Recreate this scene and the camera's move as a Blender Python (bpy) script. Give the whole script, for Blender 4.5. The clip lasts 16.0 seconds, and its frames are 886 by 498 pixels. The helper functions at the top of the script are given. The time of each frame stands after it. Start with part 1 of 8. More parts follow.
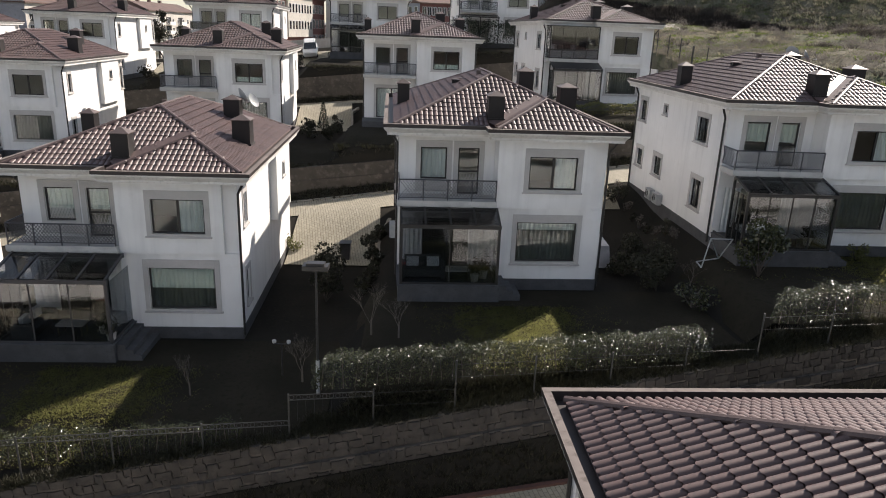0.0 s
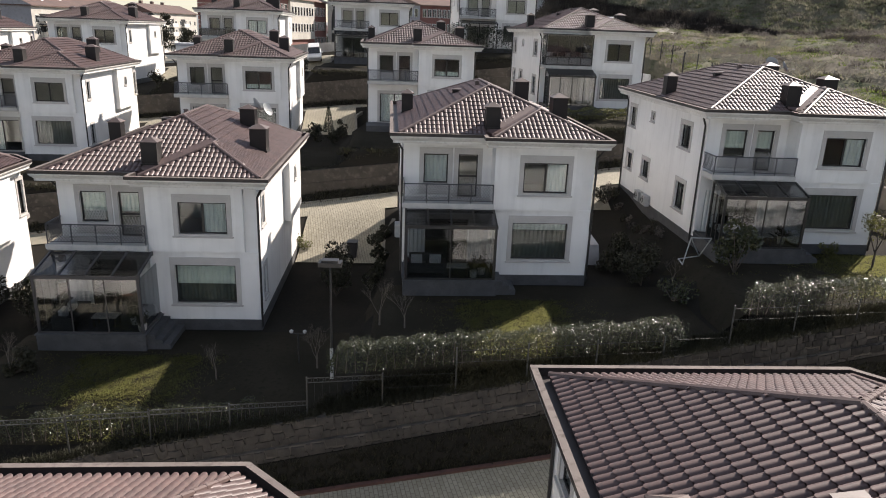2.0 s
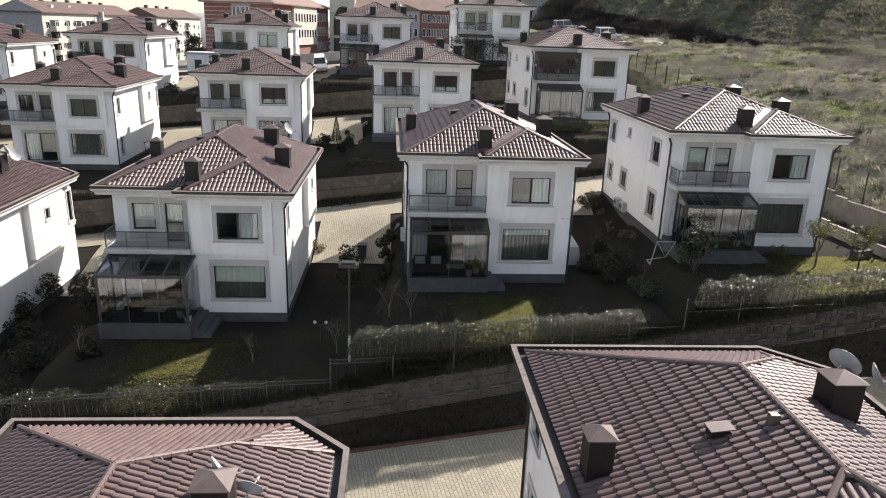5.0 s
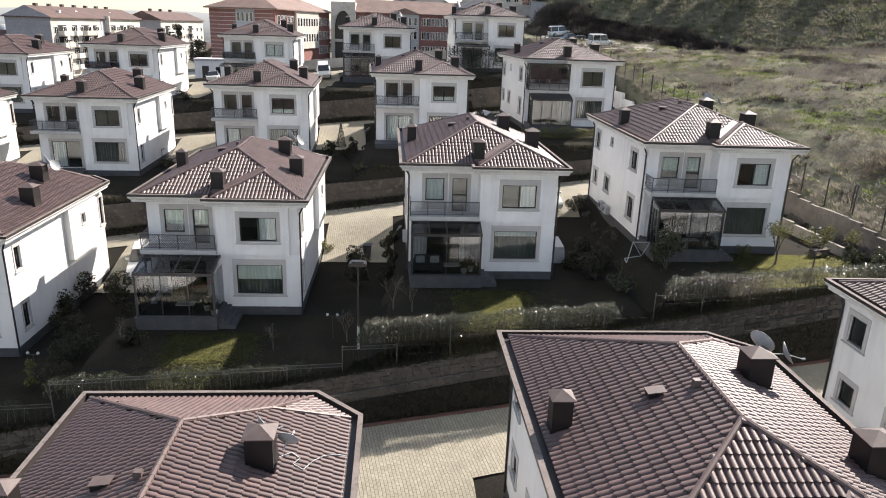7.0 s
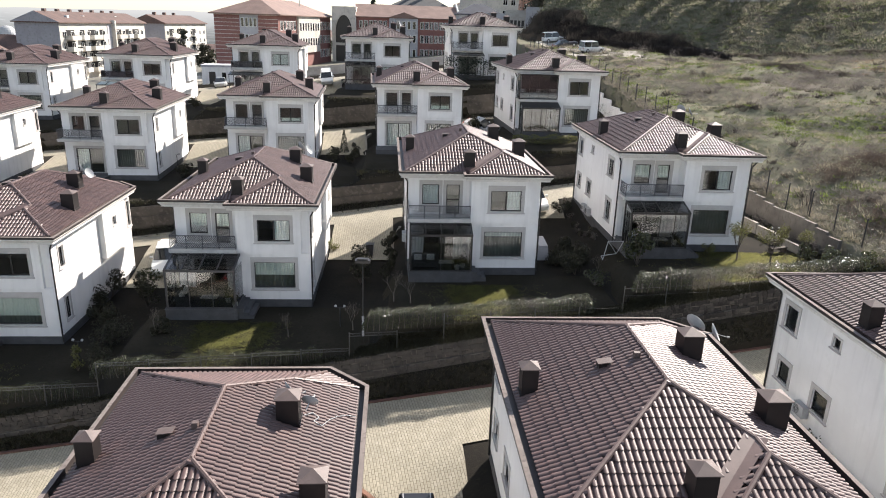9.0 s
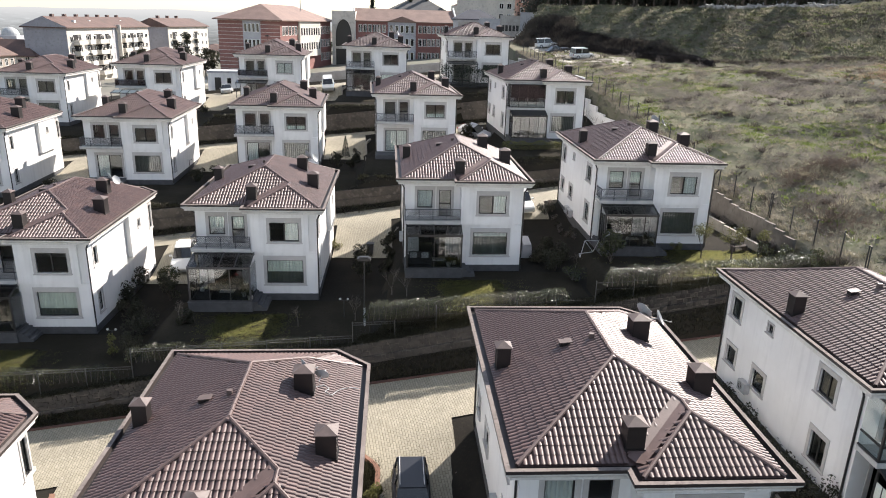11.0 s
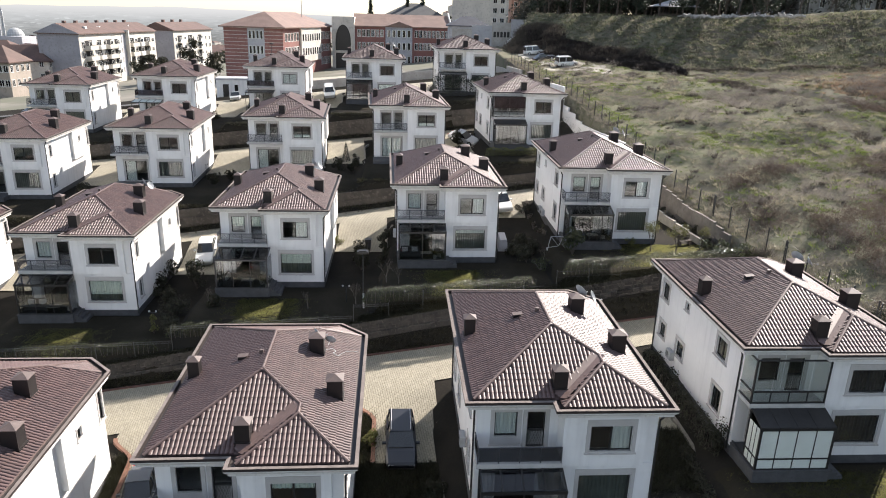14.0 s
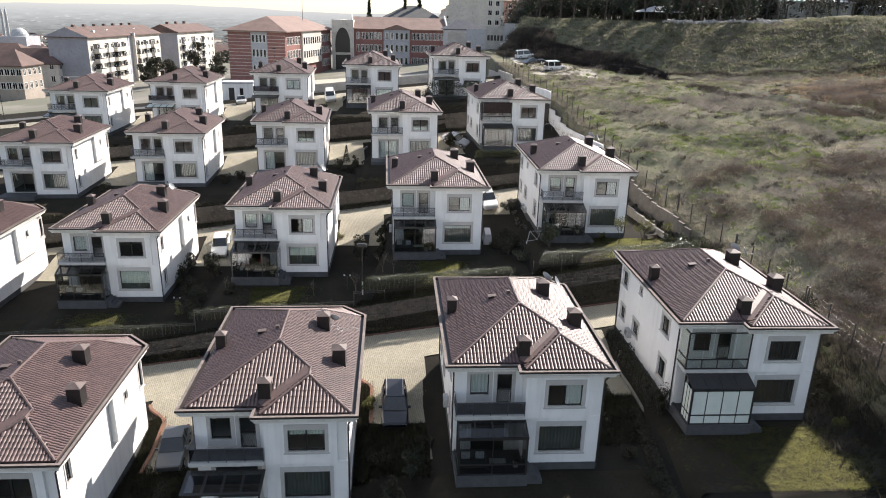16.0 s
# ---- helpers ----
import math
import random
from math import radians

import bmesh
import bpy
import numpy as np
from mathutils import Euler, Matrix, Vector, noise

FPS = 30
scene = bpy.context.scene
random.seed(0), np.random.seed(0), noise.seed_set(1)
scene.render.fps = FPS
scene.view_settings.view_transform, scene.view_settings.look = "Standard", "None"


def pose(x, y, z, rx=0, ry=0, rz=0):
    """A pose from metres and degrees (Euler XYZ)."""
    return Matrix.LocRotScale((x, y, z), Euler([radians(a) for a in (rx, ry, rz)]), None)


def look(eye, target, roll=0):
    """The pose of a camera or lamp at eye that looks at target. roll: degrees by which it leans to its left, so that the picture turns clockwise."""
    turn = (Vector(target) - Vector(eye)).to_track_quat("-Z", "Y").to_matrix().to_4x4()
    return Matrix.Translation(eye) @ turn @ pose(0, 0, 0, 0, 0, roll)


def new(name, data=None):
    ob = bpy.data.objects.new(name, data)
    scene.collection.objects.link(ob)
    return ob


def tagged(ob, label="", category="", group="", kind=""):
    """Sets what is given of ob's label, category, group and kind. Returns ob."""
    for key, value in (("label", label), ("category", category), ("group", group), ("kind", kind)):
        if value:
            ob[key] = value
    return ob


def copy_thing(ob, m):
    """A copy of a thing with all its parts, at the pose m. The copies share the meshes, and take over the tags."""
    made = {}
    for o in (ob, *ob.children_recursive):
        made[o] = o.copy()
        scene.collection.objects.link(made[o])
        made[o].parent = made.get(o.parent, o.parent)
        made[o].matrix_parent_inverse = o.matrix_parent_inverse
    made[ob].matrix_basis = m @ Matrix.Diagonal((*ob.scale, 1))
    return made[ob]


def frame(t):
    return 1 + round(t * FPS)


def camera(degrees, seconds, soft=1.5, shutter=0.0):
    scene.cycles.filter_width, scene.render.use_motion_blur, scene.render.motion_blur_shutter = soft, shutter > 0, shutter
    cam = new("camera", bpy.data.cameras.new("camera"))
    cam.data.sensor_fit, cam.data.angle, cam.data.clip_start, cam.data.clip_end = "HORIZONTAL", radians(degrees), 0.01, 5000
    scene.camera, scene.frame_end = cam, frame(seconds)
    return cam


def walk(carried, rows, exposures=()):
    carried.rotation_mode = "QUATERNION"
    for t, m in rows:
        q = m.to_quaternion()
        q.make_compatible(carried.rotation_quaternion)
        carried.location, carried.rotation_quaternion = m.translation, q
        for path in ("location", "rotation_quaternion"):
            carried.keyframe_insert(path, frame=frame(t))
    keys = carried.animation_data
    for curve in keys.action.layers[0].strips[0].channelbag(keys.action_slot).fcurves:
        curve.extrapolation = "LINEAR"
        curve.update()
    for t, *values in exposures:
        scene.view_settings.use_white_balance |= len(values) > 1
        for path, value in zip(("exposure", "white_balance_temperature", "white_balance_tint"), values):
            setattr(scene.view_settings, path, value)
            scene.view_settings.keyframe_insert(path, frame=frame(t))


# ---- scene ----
cam = camera(64.97, 16.0, soft=1.0)
METRES, EYE, TILT, LEAN, TURN = 38.0, 10.0, -17.39, -2.08, 0.0
ROWS = [
    (0.0, 0.0, 0.0, 0.0, 0.0, 0.0, -0.0),
    (0.5, -0.0006, -0.015, -0.0009, -0.0, -0.03, 0.01),
    (1.0, -0.0012, -0.0311, -0.0016, -0.01, -0.05, 0.04),
    (1.5, -0.0014, -0.0483, -0.0017, 0.0, -0.06, 0.06),
    (2.0, -0.0017, -0.0665, -0.0008, -0.0, -0.07, 0.06),
    (2.5, -0.002, -0.0858, 0.0006, -0.01, -0.09, 0.07),
    (3.0, -0.0024, -0.1063, 0.0013, -0.01, -0.1, 0.11),
    (3.5, -0.0028, -0.1276, 0.0024, -0.02, -0.13, 0.12),
    (4.0, -0.0029, -0.15, 0.0035, -0.03, -0.16, 0.13),
    (6.5, -0.0006, -0.2804, 0.0085, -0.06, -0.33, 0.27),
    (7.0, 0.0008, -0.3101, 0.0092, -0.06, -0.37, 0.31),
    (7.5, 0.0025, -0.3407, 0.0098, -0.07, -0.41, 0.33),
    (8.0, 0.0044, -0.3723, 0.0103, -0.07, -0.45, 0.36),
    (8.5, 0.0065, -0.4043, 0.0105, -0.08, -0.49, 0.37),
    (9.0, 0.0088, -0.437, 0.011, -0.08, -0.52, 0.42),
    (11.5, 0.0246, -0.6068, 0.0146, -0.14, -0.74, 0.56),
    (12.0, 0.0288, -0.6436, 0.015, -0.15, -0.79, 0.58),
    (12.5, 0.0332, -0.6817, 0.0153, -0.16, -0.84, 0.6),
    (13.0, 0.038, -0.7212, 0.0152, -0.16, -0.9, 0.62),
    (13.5, 0.0428, -0.7625, 0.0148, -0.17, -0.95, 0.66),
    (14.0, 0.048, -0.8056, 0.0142, -0.18, -1.03, 0.67),
    (14.5, 0.0536, -0.8507, 0.0133, -0.18, -1.1, 0.71),
    (15.0, 0.0589, -0.8974, 0.0121, -0.2, -1.17, 0.74),
    (15.5, 0.0647, -0.9455, 0.0107, -0.2, -1.26, 0.78),
    (16.0, 0.0705, -0.9958, 0.0104, -0.21, -1.34, 0.8),
]
walk(cam, [(t, pose(0, 0, EYE, TILT, LEAN, TURN) @ pose(METRES * x, METRES * y, METRES * z, 90 + pitch, roll, yaw)) for t, x, y, z, yaw, pitch, roll in ROWS],
     exposures=[(0.0, 0.85, 6800, 14), (4.0, 1.09, 6740, 14), (8.0, 1.33, 6640, 13), (12.0, 1.41, 6600, 13), (16.0, 1.35, 6600, 13)])

# ---- sky and sun ----
SUN_AZ, SUN_EL = 40.5, 35.2  # degrees clockwise from +y, and above the horizon
world = bpy.data.worlds.new("sky")
scene.world = world
world.use_nodes = True
nt = world.node_tree
sky = nt.nodes.new("ShaderNodeTexSky")
sky.sky_type = 'NISHITA'
sky.sun_disc = False
sky.sun_elevation = radians(SUN_EL)
sky.sun_rotation = radians(SUN_AZ)
sky.air_density, sky.dust_density, sky.ozone_density = 1.0, 0.3, 1.0
haze = nt.nodes.new("ShaderNodeMix")   # winter haze whitens the whole sky
haze.data_type = 'RGBA'
haze.inputs[0].default_value = 0.45
haze.inputs[7].default_value = (3.2, 3.55, 3.95, 1)
nt.links.new(sky.outputs[0], haze.inputs[6])
nt.links.new(haze.outputs[2], nt.nodes["Background"].inputs[0])
nt.nodes["Background"].inputs[1].default_value = 0.086
sun_data = bpy.data.lights.new("sun", 'SUN')
sun_data.energy, sun_data.angle, sun_data.color = 4.6, radians(0.6), (1.0, 0.94, 0.86)
sun = new("sun", sun_data)
sa, se = radians(SUN_AZ), radians(SUN_EL)
sun.matrix_world = look((0, 0, 80), (-math.sin(sa) * math.cos(se) * 10, -math.cos(sa) * math.cos(se) * 10, 80 - math.sin(se) * 10))


# ---- materials ----
def mat(name, c1, c2=None, scale=4.0, rough=0.8, bump=0.0, bump_scale=40.0, metal=0.0, spec=0.4, fine=30.0, c3=None, per_object=0.0):
    """Two scales of colour noise and a fine relief, in world-size object space."""
    m = bpy.data.materials.new(name)
    m.use_nodes = True
    n, l = m.node_tree.nodes, m.node_tree.links
    b = n["Principled BSDF"]
    b.inputs["Roughness"].default_value = rough
    b.inputs["Metallic"].default_value = metal
    b.inputs["Specular IOR Level"].default_value = spec
    c2 = c2 or tuple(v * 0.8 for v in c1)
    tc = n.new("ShaderNodeTexCoord")
    big = n.new("ShaderNodeTexNoise")
    big.inputs["Scale"].default_value, big.inputs["Detail"].default_value = scale, 5
    l.new(tc.outputs["Object"], big.inputs["Vector"])
    ramp = n.new("ShaderNodeValToRGB")
    ramp.color_ramp.elements[0].position, ramp.color_ramp.elements[1].position = 0.35, 0.65
    ramp.color_ramp.elements[0].color, ramp.color_ramp.elements[1].color = (*c2, 1), (*c1, 1)
    l.new(big.outputs["Fac"], ramp.inputs["Fac"])
    small = n.new("ShaderNodeTexNoise")
    small.inputs["Scale"].default_value, small.inputs["Detail"].default_value = fine, 3
    l.new(tc.outputs["Object"], small.inputs["Vector"])
    mix = n.new("ShaderNodeMix")
    mix.data_type = 'RGBA'
    mix.blend_type = 'MIX'
    gate = n.new("ShaderNodeMapRange")
    gate.inputs[1].default_value, gate.inputs[2].default_value = 0.52, 0.72
    l.new(small.outputs["Fac"], gate.inputs[0])
    l.new(gate.outputs[0], mix.inputs[0])
    l.new(ramp.outputs["Color"], mix.inputs[6])
    c3 = c3 or tuple(v * 0.72 for v in c1)
    mix.inputs[7].default_value = (*c3, 1)
    out = mix.outputs[2]
    if per_object:
        info = n.new("ShaderNodeObjectInfo")
        hsv = n.new("ShaderNodeHueSaturation")
        mr = n.new("ShaderNodeMapRange")
        mr.inputs[3].default_value, mr.inputs[4].default_value = 1 - per_object, 1 + per_object
        l.new(info.outputs["Random"], mr.inputs[0])
        l.new(mr.outputs[0], hsv.inputs["Value"])
        l.new(out, hsv.inputs["Color"])
        out = hsv.outputs[0]
    l.new(out, b.inputs["Base Color"])
    if bump:
        bn = n.new("ShaderNodeTexNoise")
        bn.inputs["Scale"].default_value, bn.inputs["Detail"].default_value = bump_scale, 4
        l.new(tc.outputs["Object"], bn.inputs["Vector"])
        bp = n.new("ShaderNodeBump")
        bp.inputs["Strength"].default_value, bp.inputs["Distance"].default_value = bump, 0.02
        l.new(bn.outputs["Fac"], bp.inputs["Height"])
        l.new(bp.outputs["Normal"], b.inputs["Normal"])
    return m


M_WALL = mat("white_render", (0.80, 0.79, 0.775), (0.73, 0.72, 0.705), 0.5, 0.85, 0.15, 60, fine=3, c3=(0.76, 0.75, 0.73))


def streaked(m, depth, scale):
    """Faint rain streaks that run down a rendered wall."""
    n, l = m.node_tree.nodes, m.node_tree.links
    b = n["Principled BSDF"]
    src = b.inputs["Base Color"].links[0].from_socket
    tc = n.new("ShaderNodeTexCoord")
    mp = n.new("ShaderNodeMapping")
    mp.inputs["Scale"].default_value = (scale, scale, scale * 0.07)
    tx = n.new("ShaderNodeTexNoise")
    tx.inputs["Scale"].default_value, tx.inputs["Detail"].default_value = 1.0, 6
    rg = n.new("ShaderNodeMapRange")
    rg.inputs[1].default_value, rg.inputs[2].default_value = 0.5, 0.75
    rg.inputs[3].default_value, rg.inputs[4].default_value = 1.0, 1.0 - depth
    mx = n.new("ShaderNodeVectorMath")
    mx.operation = 'SCALE'
    l.new(tc.outputs["Object"], mp.inputs["Vector"])
    l.new(mp.outputs[0], tx.inputs["Vector"])
    l.new(tx.outputs["Fac"], rg.inputs[0])
    l.new(src, mx.inputs[0])
    l.new(rg.outputs[0], mx.inputs["Scale"])
    l.new(mx.outputs[0], b.inputs["Base Color"])


def per_piece(m, spread):
    """A little change of tone from one joined piece to the next."""
    n, l = m.node_tree.nodes, m.node_tree.links
    b = n["Principled BSDF"]
    src = b.inputs["Base Color"].links[0].from_socket
    geo = n.new("ShaderNodeNewGeometry")
    rg = n.new("ShaderNodeMapRange")
    rg.inputs[3].default_value, rg.inputs[4].default_value = 1.0 - spread, 1.0 + spread
    mx = n.new("ShaderNodeVectorMath")
    mx.operation = 'SCALE'
    l.new(geo.outputs["Random Per Island"], rg.inputs[0])
    l.new(src, mx.inputs[0])
    l.new(rg.outputs[0], mx.inputs["Scale"])
    l.new(mx.outputs[0], b.inputs["Base Color"])


streaked(M_WALL, 0.14, 2.2)
M_TRIM = mat("grey_surround", (0.50, 0.48, 0.46), (0.44, 0.42, 0.40), 1.5, 0.8)
M_EAVE = mat("painted_eave", (0.72, 0.70, 0.67), (0.62, 0.60, 0.57), 0.8, 0.6, fine=8)
M_BRAMBLE = mat("bramble", (0.10, 0.088, 0.076), (0.065, 0.057, 0.05), 0.4, 0.9, fine=2, spec=0.1)
# bramble colour darkened to carry the tree shade at the bank's foot
M_THICKET = mat("shaded_bramble", (0.045, 0.038, 0.036), (0.028, 0.024, 0.023), 0.4, 0.9, fine=2, spec=0.1)
M_PLINTH = mat("plinth_stone", (0.085, 0.085, 0.088), (0.062, 0.062, 0.065), 2, 0.75, 0.3, 20, fine=9)
M_TILE = mat("brown_roof_tile", (0.120, 0.072, 0.064), (0.094, 0.058, 0.053), 1.2, 0.5, 0.08, 30, fine=14, c3=(0.07, 0.049, 0.046), spec=0.55)
per_piece(M_TILE, 0.16)
M_RIDGE = mat("ridge_cap", (0.14, 0.094, 0.084), (0.108, 0.073, 0.066), 2, 0.5)
M_GUTTER = mat("dark_gutter", (0.05, 0.04, 0.038), None, 2, 0.5)
M_CHIM = mat("chimney_sheet", (0.018, 0.014, 0.013), (0.013, 0.010, 0.010), 3, 0.5)
M_CAP = mat("chimney_cap_metal", (0.135, 0.10, 0.09), (0.10, 0.075, 0.068), 3, 0.55, spec=0.4)
M_FRAME = mat("dark_frame", (0.03, 0.028, 0.027), None, 5, 0.4)
# near-black paint for the shade behind the flats' balconies
M_DARK = mat("recess_shade_paint", (0.02, 0.02, 0.02), None, 3, 0.9)
M_RAIL = mat("balcony_rail_metal", (0.10, 0.10, 0.11), None, 5, 0.4, metal=0.6)
M_BALC = mat("balcony_slab", (0.50, 0.49, 0.47), None, 2, 0.8)
# lawn base is dark as in shade; paler blades mark the sunlit patches
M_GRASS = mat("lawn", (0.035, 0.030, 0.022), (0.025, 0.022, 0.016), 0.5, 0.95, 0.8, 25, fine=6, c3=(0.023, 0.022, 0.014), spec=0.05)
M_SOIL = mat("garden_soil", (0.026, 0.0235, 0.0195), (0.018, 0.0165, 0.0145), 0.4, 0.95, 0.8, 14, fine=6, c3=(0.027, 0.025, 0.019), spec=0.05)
M_PAVE_PLAIN = mat("pavers_plain", (0.42, 0.38, 0.31), (0.36, 0.33, 0.27), 0.6, 0.85, fine=5, c3=(0.33, 0.30, 0.25))
M_MEADOW = mat("meadow", (0.175, 0.172, 0.115), (0.125, 0.105, 0.088), 0.06, 0.95, 1.0, 2.2, fine=0.5, c3=(0.095, 0.11, 0.06), spec=0.05)
for nd in M_MEADOW.node_tree.nodes:
    if nd.type == 'BUMP':
        nd.inputs["Distance"].default_value = 0.12
M_FAR = mat("town_ground", (0.20, 0.19, 0.165), (0.15, 0.155, 0.12), 0.02, 0.95, fine=0.08, c3=(0.25, 0.23, 0.20), spec=0.05)


def paver_mat():
    m = mat("block_paving", (0.335, 0.305, 0.235), (0.28, 0.255, 0.2), 0.35, 0.85, fine=4, c3=(0.34, 0.31, 0.25))
    n, l = m.node_tree.nodes, m.node_tree.links
    b = n["Principled BSDF"]
    src = b.inputs["Base Color"].links[0].from_socket
    tc = n.new("ShaderNodeTexCoord")
    mp = n.new("ShaderNodeMapping")
    mp.inputs["Rotation"].default_value = (0, 0, radians(78))
    br = n.new("ShaderNodeTexBrick")
    br.inputs["Scale"].default_value = 1.0
    br.inputs["Brick Width"].default_value, br.inputs["Row Height"].default_value = 0.30, 0.15
    br.inputs["Mortar Size"].default_value = 0.016
    br.inputs["Mortar Smooth"].default_value = 0.4
    br.inputs["Color1"].default_value, br.inputs["Color2"].default_value, br.inputs["Mortar"].default_value = (1, 1, 1, 1), (0.82, 0.82, 0.80, 1), (0.52, 0.52, 0.47, 1)
    mx = n.new("ShaderNodeMix")
    mx.data_type, mx.blend_type = 'RGBA', 'MULTIPLY'
    mx.inputs[0].default_value = 1.0
    l.new(tc.outputs["Object"], mp.inputs["Vector"])
    l.new(mp.outputs[0], br.inputs["Vector"])
    l.new(src, mx.inputs[6])
    l.new(br.outputs["Color"], mx.inputs[7])
    l.new(mx.outputs[2], b.inputs["Base Color"])
    bp = n.new("ShaderNodeBump")
    bp.inputs["Strength"].default_value, bp.inputs["Distance"].default_value = 0.5, 0.02
    l.new(br.outputs["Fac"], bp.inputs["Height"])
    bp.invert = True
    l.new(bp.outputs["Normal"], b.inputs["Normal"])
    return m


M_PAVE = paver_mat()
M_DARKSTONE = mat("weathered_stone", (0.085, 0.074, 0.062), (0.05, 0.044, 0.038), 0.7, 0.9, 0.8, 5, fine=3, c3=(0.12, 0.105, 0.09))
M_RETAIN = mat("stained_concrete", (0.19, 0.17, 0.147), (0.125, 0.111, 0.095), 0.7, 0.9, fine=3, c3=(0.12, 0.105, 0.09))
M_MORTAR = mat("grey_mortar", (0.12, 0.108, 0.094), (0.075, 0.068, 0.06), 1.5, 0.9, fine=9)
M_BLOCK = mat("rough_stone", (0.052, 0.046, 0.041), (0.026, 0.024, 0.022), 2.0, 0.9, 0.8, 16, fine=9, per_object=0.5)
M_KERB = mat("red_kerb", (0.11, 0.055, 0.044), (0.08, 0.042, 0.034), 2, 0.8)
M_KERBED = mat("terracotta_kerb", (0.24, 0.125, 0.085), (0.17, 0.095, 0.068), 2, 0.85, fine=8)
M_KERB2 = mat("concrete_kerb", (0.27, 0.25, 0.215), (0.21, 0.195, 0.17), 2, 0.85)
M_CONC = mat("pale_concrete_wall", (0.42, 0.40, 0.37), (0.33, 0.31, 0.285), 0.8, 0.85, fine=4)
M_WHITEWALL = mat("whitewashed_wall", (0.78, 0.77, 0.74), (0.66, 0.65, 0.62), 1.0, 0.85, fine=3)
M_FENCE = mat("fence_paint", (0.06, 0.06, 0.056), (0.042, 0.042, 0.04), 4, 0.55)
M_IRON = mat("iron_fence", (0.05, 0.05, 0.05), None, 4, 0.5, metal=0.4)
M_LEAF = mat("laurel_leaf", (0.066, 0.074, 0.031), (0.039, 0.044, 0.02), 6, 0.25, spec=0.85, fine=25)
M_LEAF2 = mat("shrub_leaf", (0.047, 0.046, 0.027), (0.031, 0.030, 0.019), 5, 0.55, spec=0.3, fine=20)
M_YELLOW = mat("yellow_green_leaf", (0.15, 0.15, 0.05), (0.10, 0.10, 0.035), 4, 0.6)
M_CONIFER = mat("conifer_needles", (0.030, 0.040, 0.024), (0.02, 0.028, 0.017), 2, 0.6)
M_BARK = mat("bark", (0.10, 0.08, 0.065), (0.07, 0.055, 0.045), 6, 0.9, 0.6, 15)
M_PALEBARK = mat("pale_twig", (0.14, 0.12, 0.10), (0.11, 0.093, 0.078), 6, 0.9)
M_STRAW = mat("straw", (0.36, 0.33, 0.24), (0.27, 0.245, 0.175), 0.3, 0.9, fine=1.2, spec=0.15)
M_TRACK = mat("track_earth", (0.15, 0.12, 0.092), (0.105, 0.085, 0.066), 0.5, 0.95, 0.8, 6, fine=3, spec=0.05)
M_RUST = mat("rusty_grass", (0.25, 0.175, 0.12), (0.18, 0.125, 0.088), 0.3, 0.9, fine=1.0, spec=0.1)
M_DRY = mat("dry_grass", (0.27, 0.25, 0.19), (0.19, 0.175, 0.132), 0.15, 0.9, fine=0.8, spec=0.15)
M_GREENG = mat("green_grass", (0.178, 0.186, 0.122), (0.13, 0.136, 0.09), 0.2, 0.9, fine=0.8, spec=0.15)
M_BRUSH = mat("dry_brush", (0.20, 0.18, 0.165), (0.14, 0.125, 0.113), 0.3, 0.9, fine=1.0, spec=0.15)

M_BRICKRED = mat("school_brick", (0.27, 0.125, 0.108), (0.22, 0.105, 0.092), 0.3, 0.8, fine=2)
M_ORANGE = mat("terracotta_roof", (0.235, 0.158, 0.13), (0.185, 0.124, 0.104), 0.5, 0.8, 0.5, 3, fine=3)
M_REDROOF = mat("faded_red_roof", (0.135, 0.084, 0.07), (0.09, 0.06, 0.052), 0.5, 0.8, 0.5, 3, fine=3)
# darker, bluer wall colour that holds the shade of the flats' gables
M_GABLESHADE = mat("shaded_gable_render", (0.30, 0.30, 0.325), (0.25, 0.25, 0.275), 0.3, 0.85, fine=1.5)
M_BUFF = mat("buff_render", (0.36, 0.31, 0.265), (0.30, 0.26, 0.22), 0.3, 0.85, fine=1.5)
M_CREAM = mat("cream_render", (0.58, 0.54, 0.48), (0.49, 0.46, 0.41), 0.3, 0.85, fine=1.5)
M_GREYR = mat("grey_render", (0.42, 0.42, 0.44), (0.36, 0.36, 0.38), 0.3, 0.85, fine=1.5)
M_SALMON = mat("salmon_render", (0.37, 0.215, 0.165), (0.31, 0.18, 0.14), 0.3, 0.85)
M_ASPHALT = mat("asphalt", (0.10, 0.10, 0.10), (0.08, 0.08, 0.08), 0.5, 0.85, fine=10)
M_SLATE = mat("slate_blue_roof", (0.06, 0.065, 0.085), (0.045, 0.05, 0.065), 0.5, 0.7)
M_BROWNBLIND = mat("brown_blind", (0.07, 0.055, 0.05), (0.055, 0.045, 0.04), 2, 0.8)
M_GLOBE = mat("lamp_globe", (0.5, 0.5, 0.48), None, 3, 0.3)
M_RUBBER = mat("tyre_rubber", (0.02, 0.02, 0.02), None, 5, 0.8)
M_RUBBLE = mat("rubble", (0.5, 0.48, 0.45), (0.4, 0.38, 0.35), 1.5, 0.9, per_object=0.2)


def paint(name, c):
    m = mat(name, c, tuple(v * 0.94 for v in c), 1.0, 0.3, spec=0.4, fine=2, c3=tuple(v * 0.9 for v in c))
    m.node_tree.nodes["Principled BSDF"].inputs["Coat Weight"].default_value = 0.25
    return m


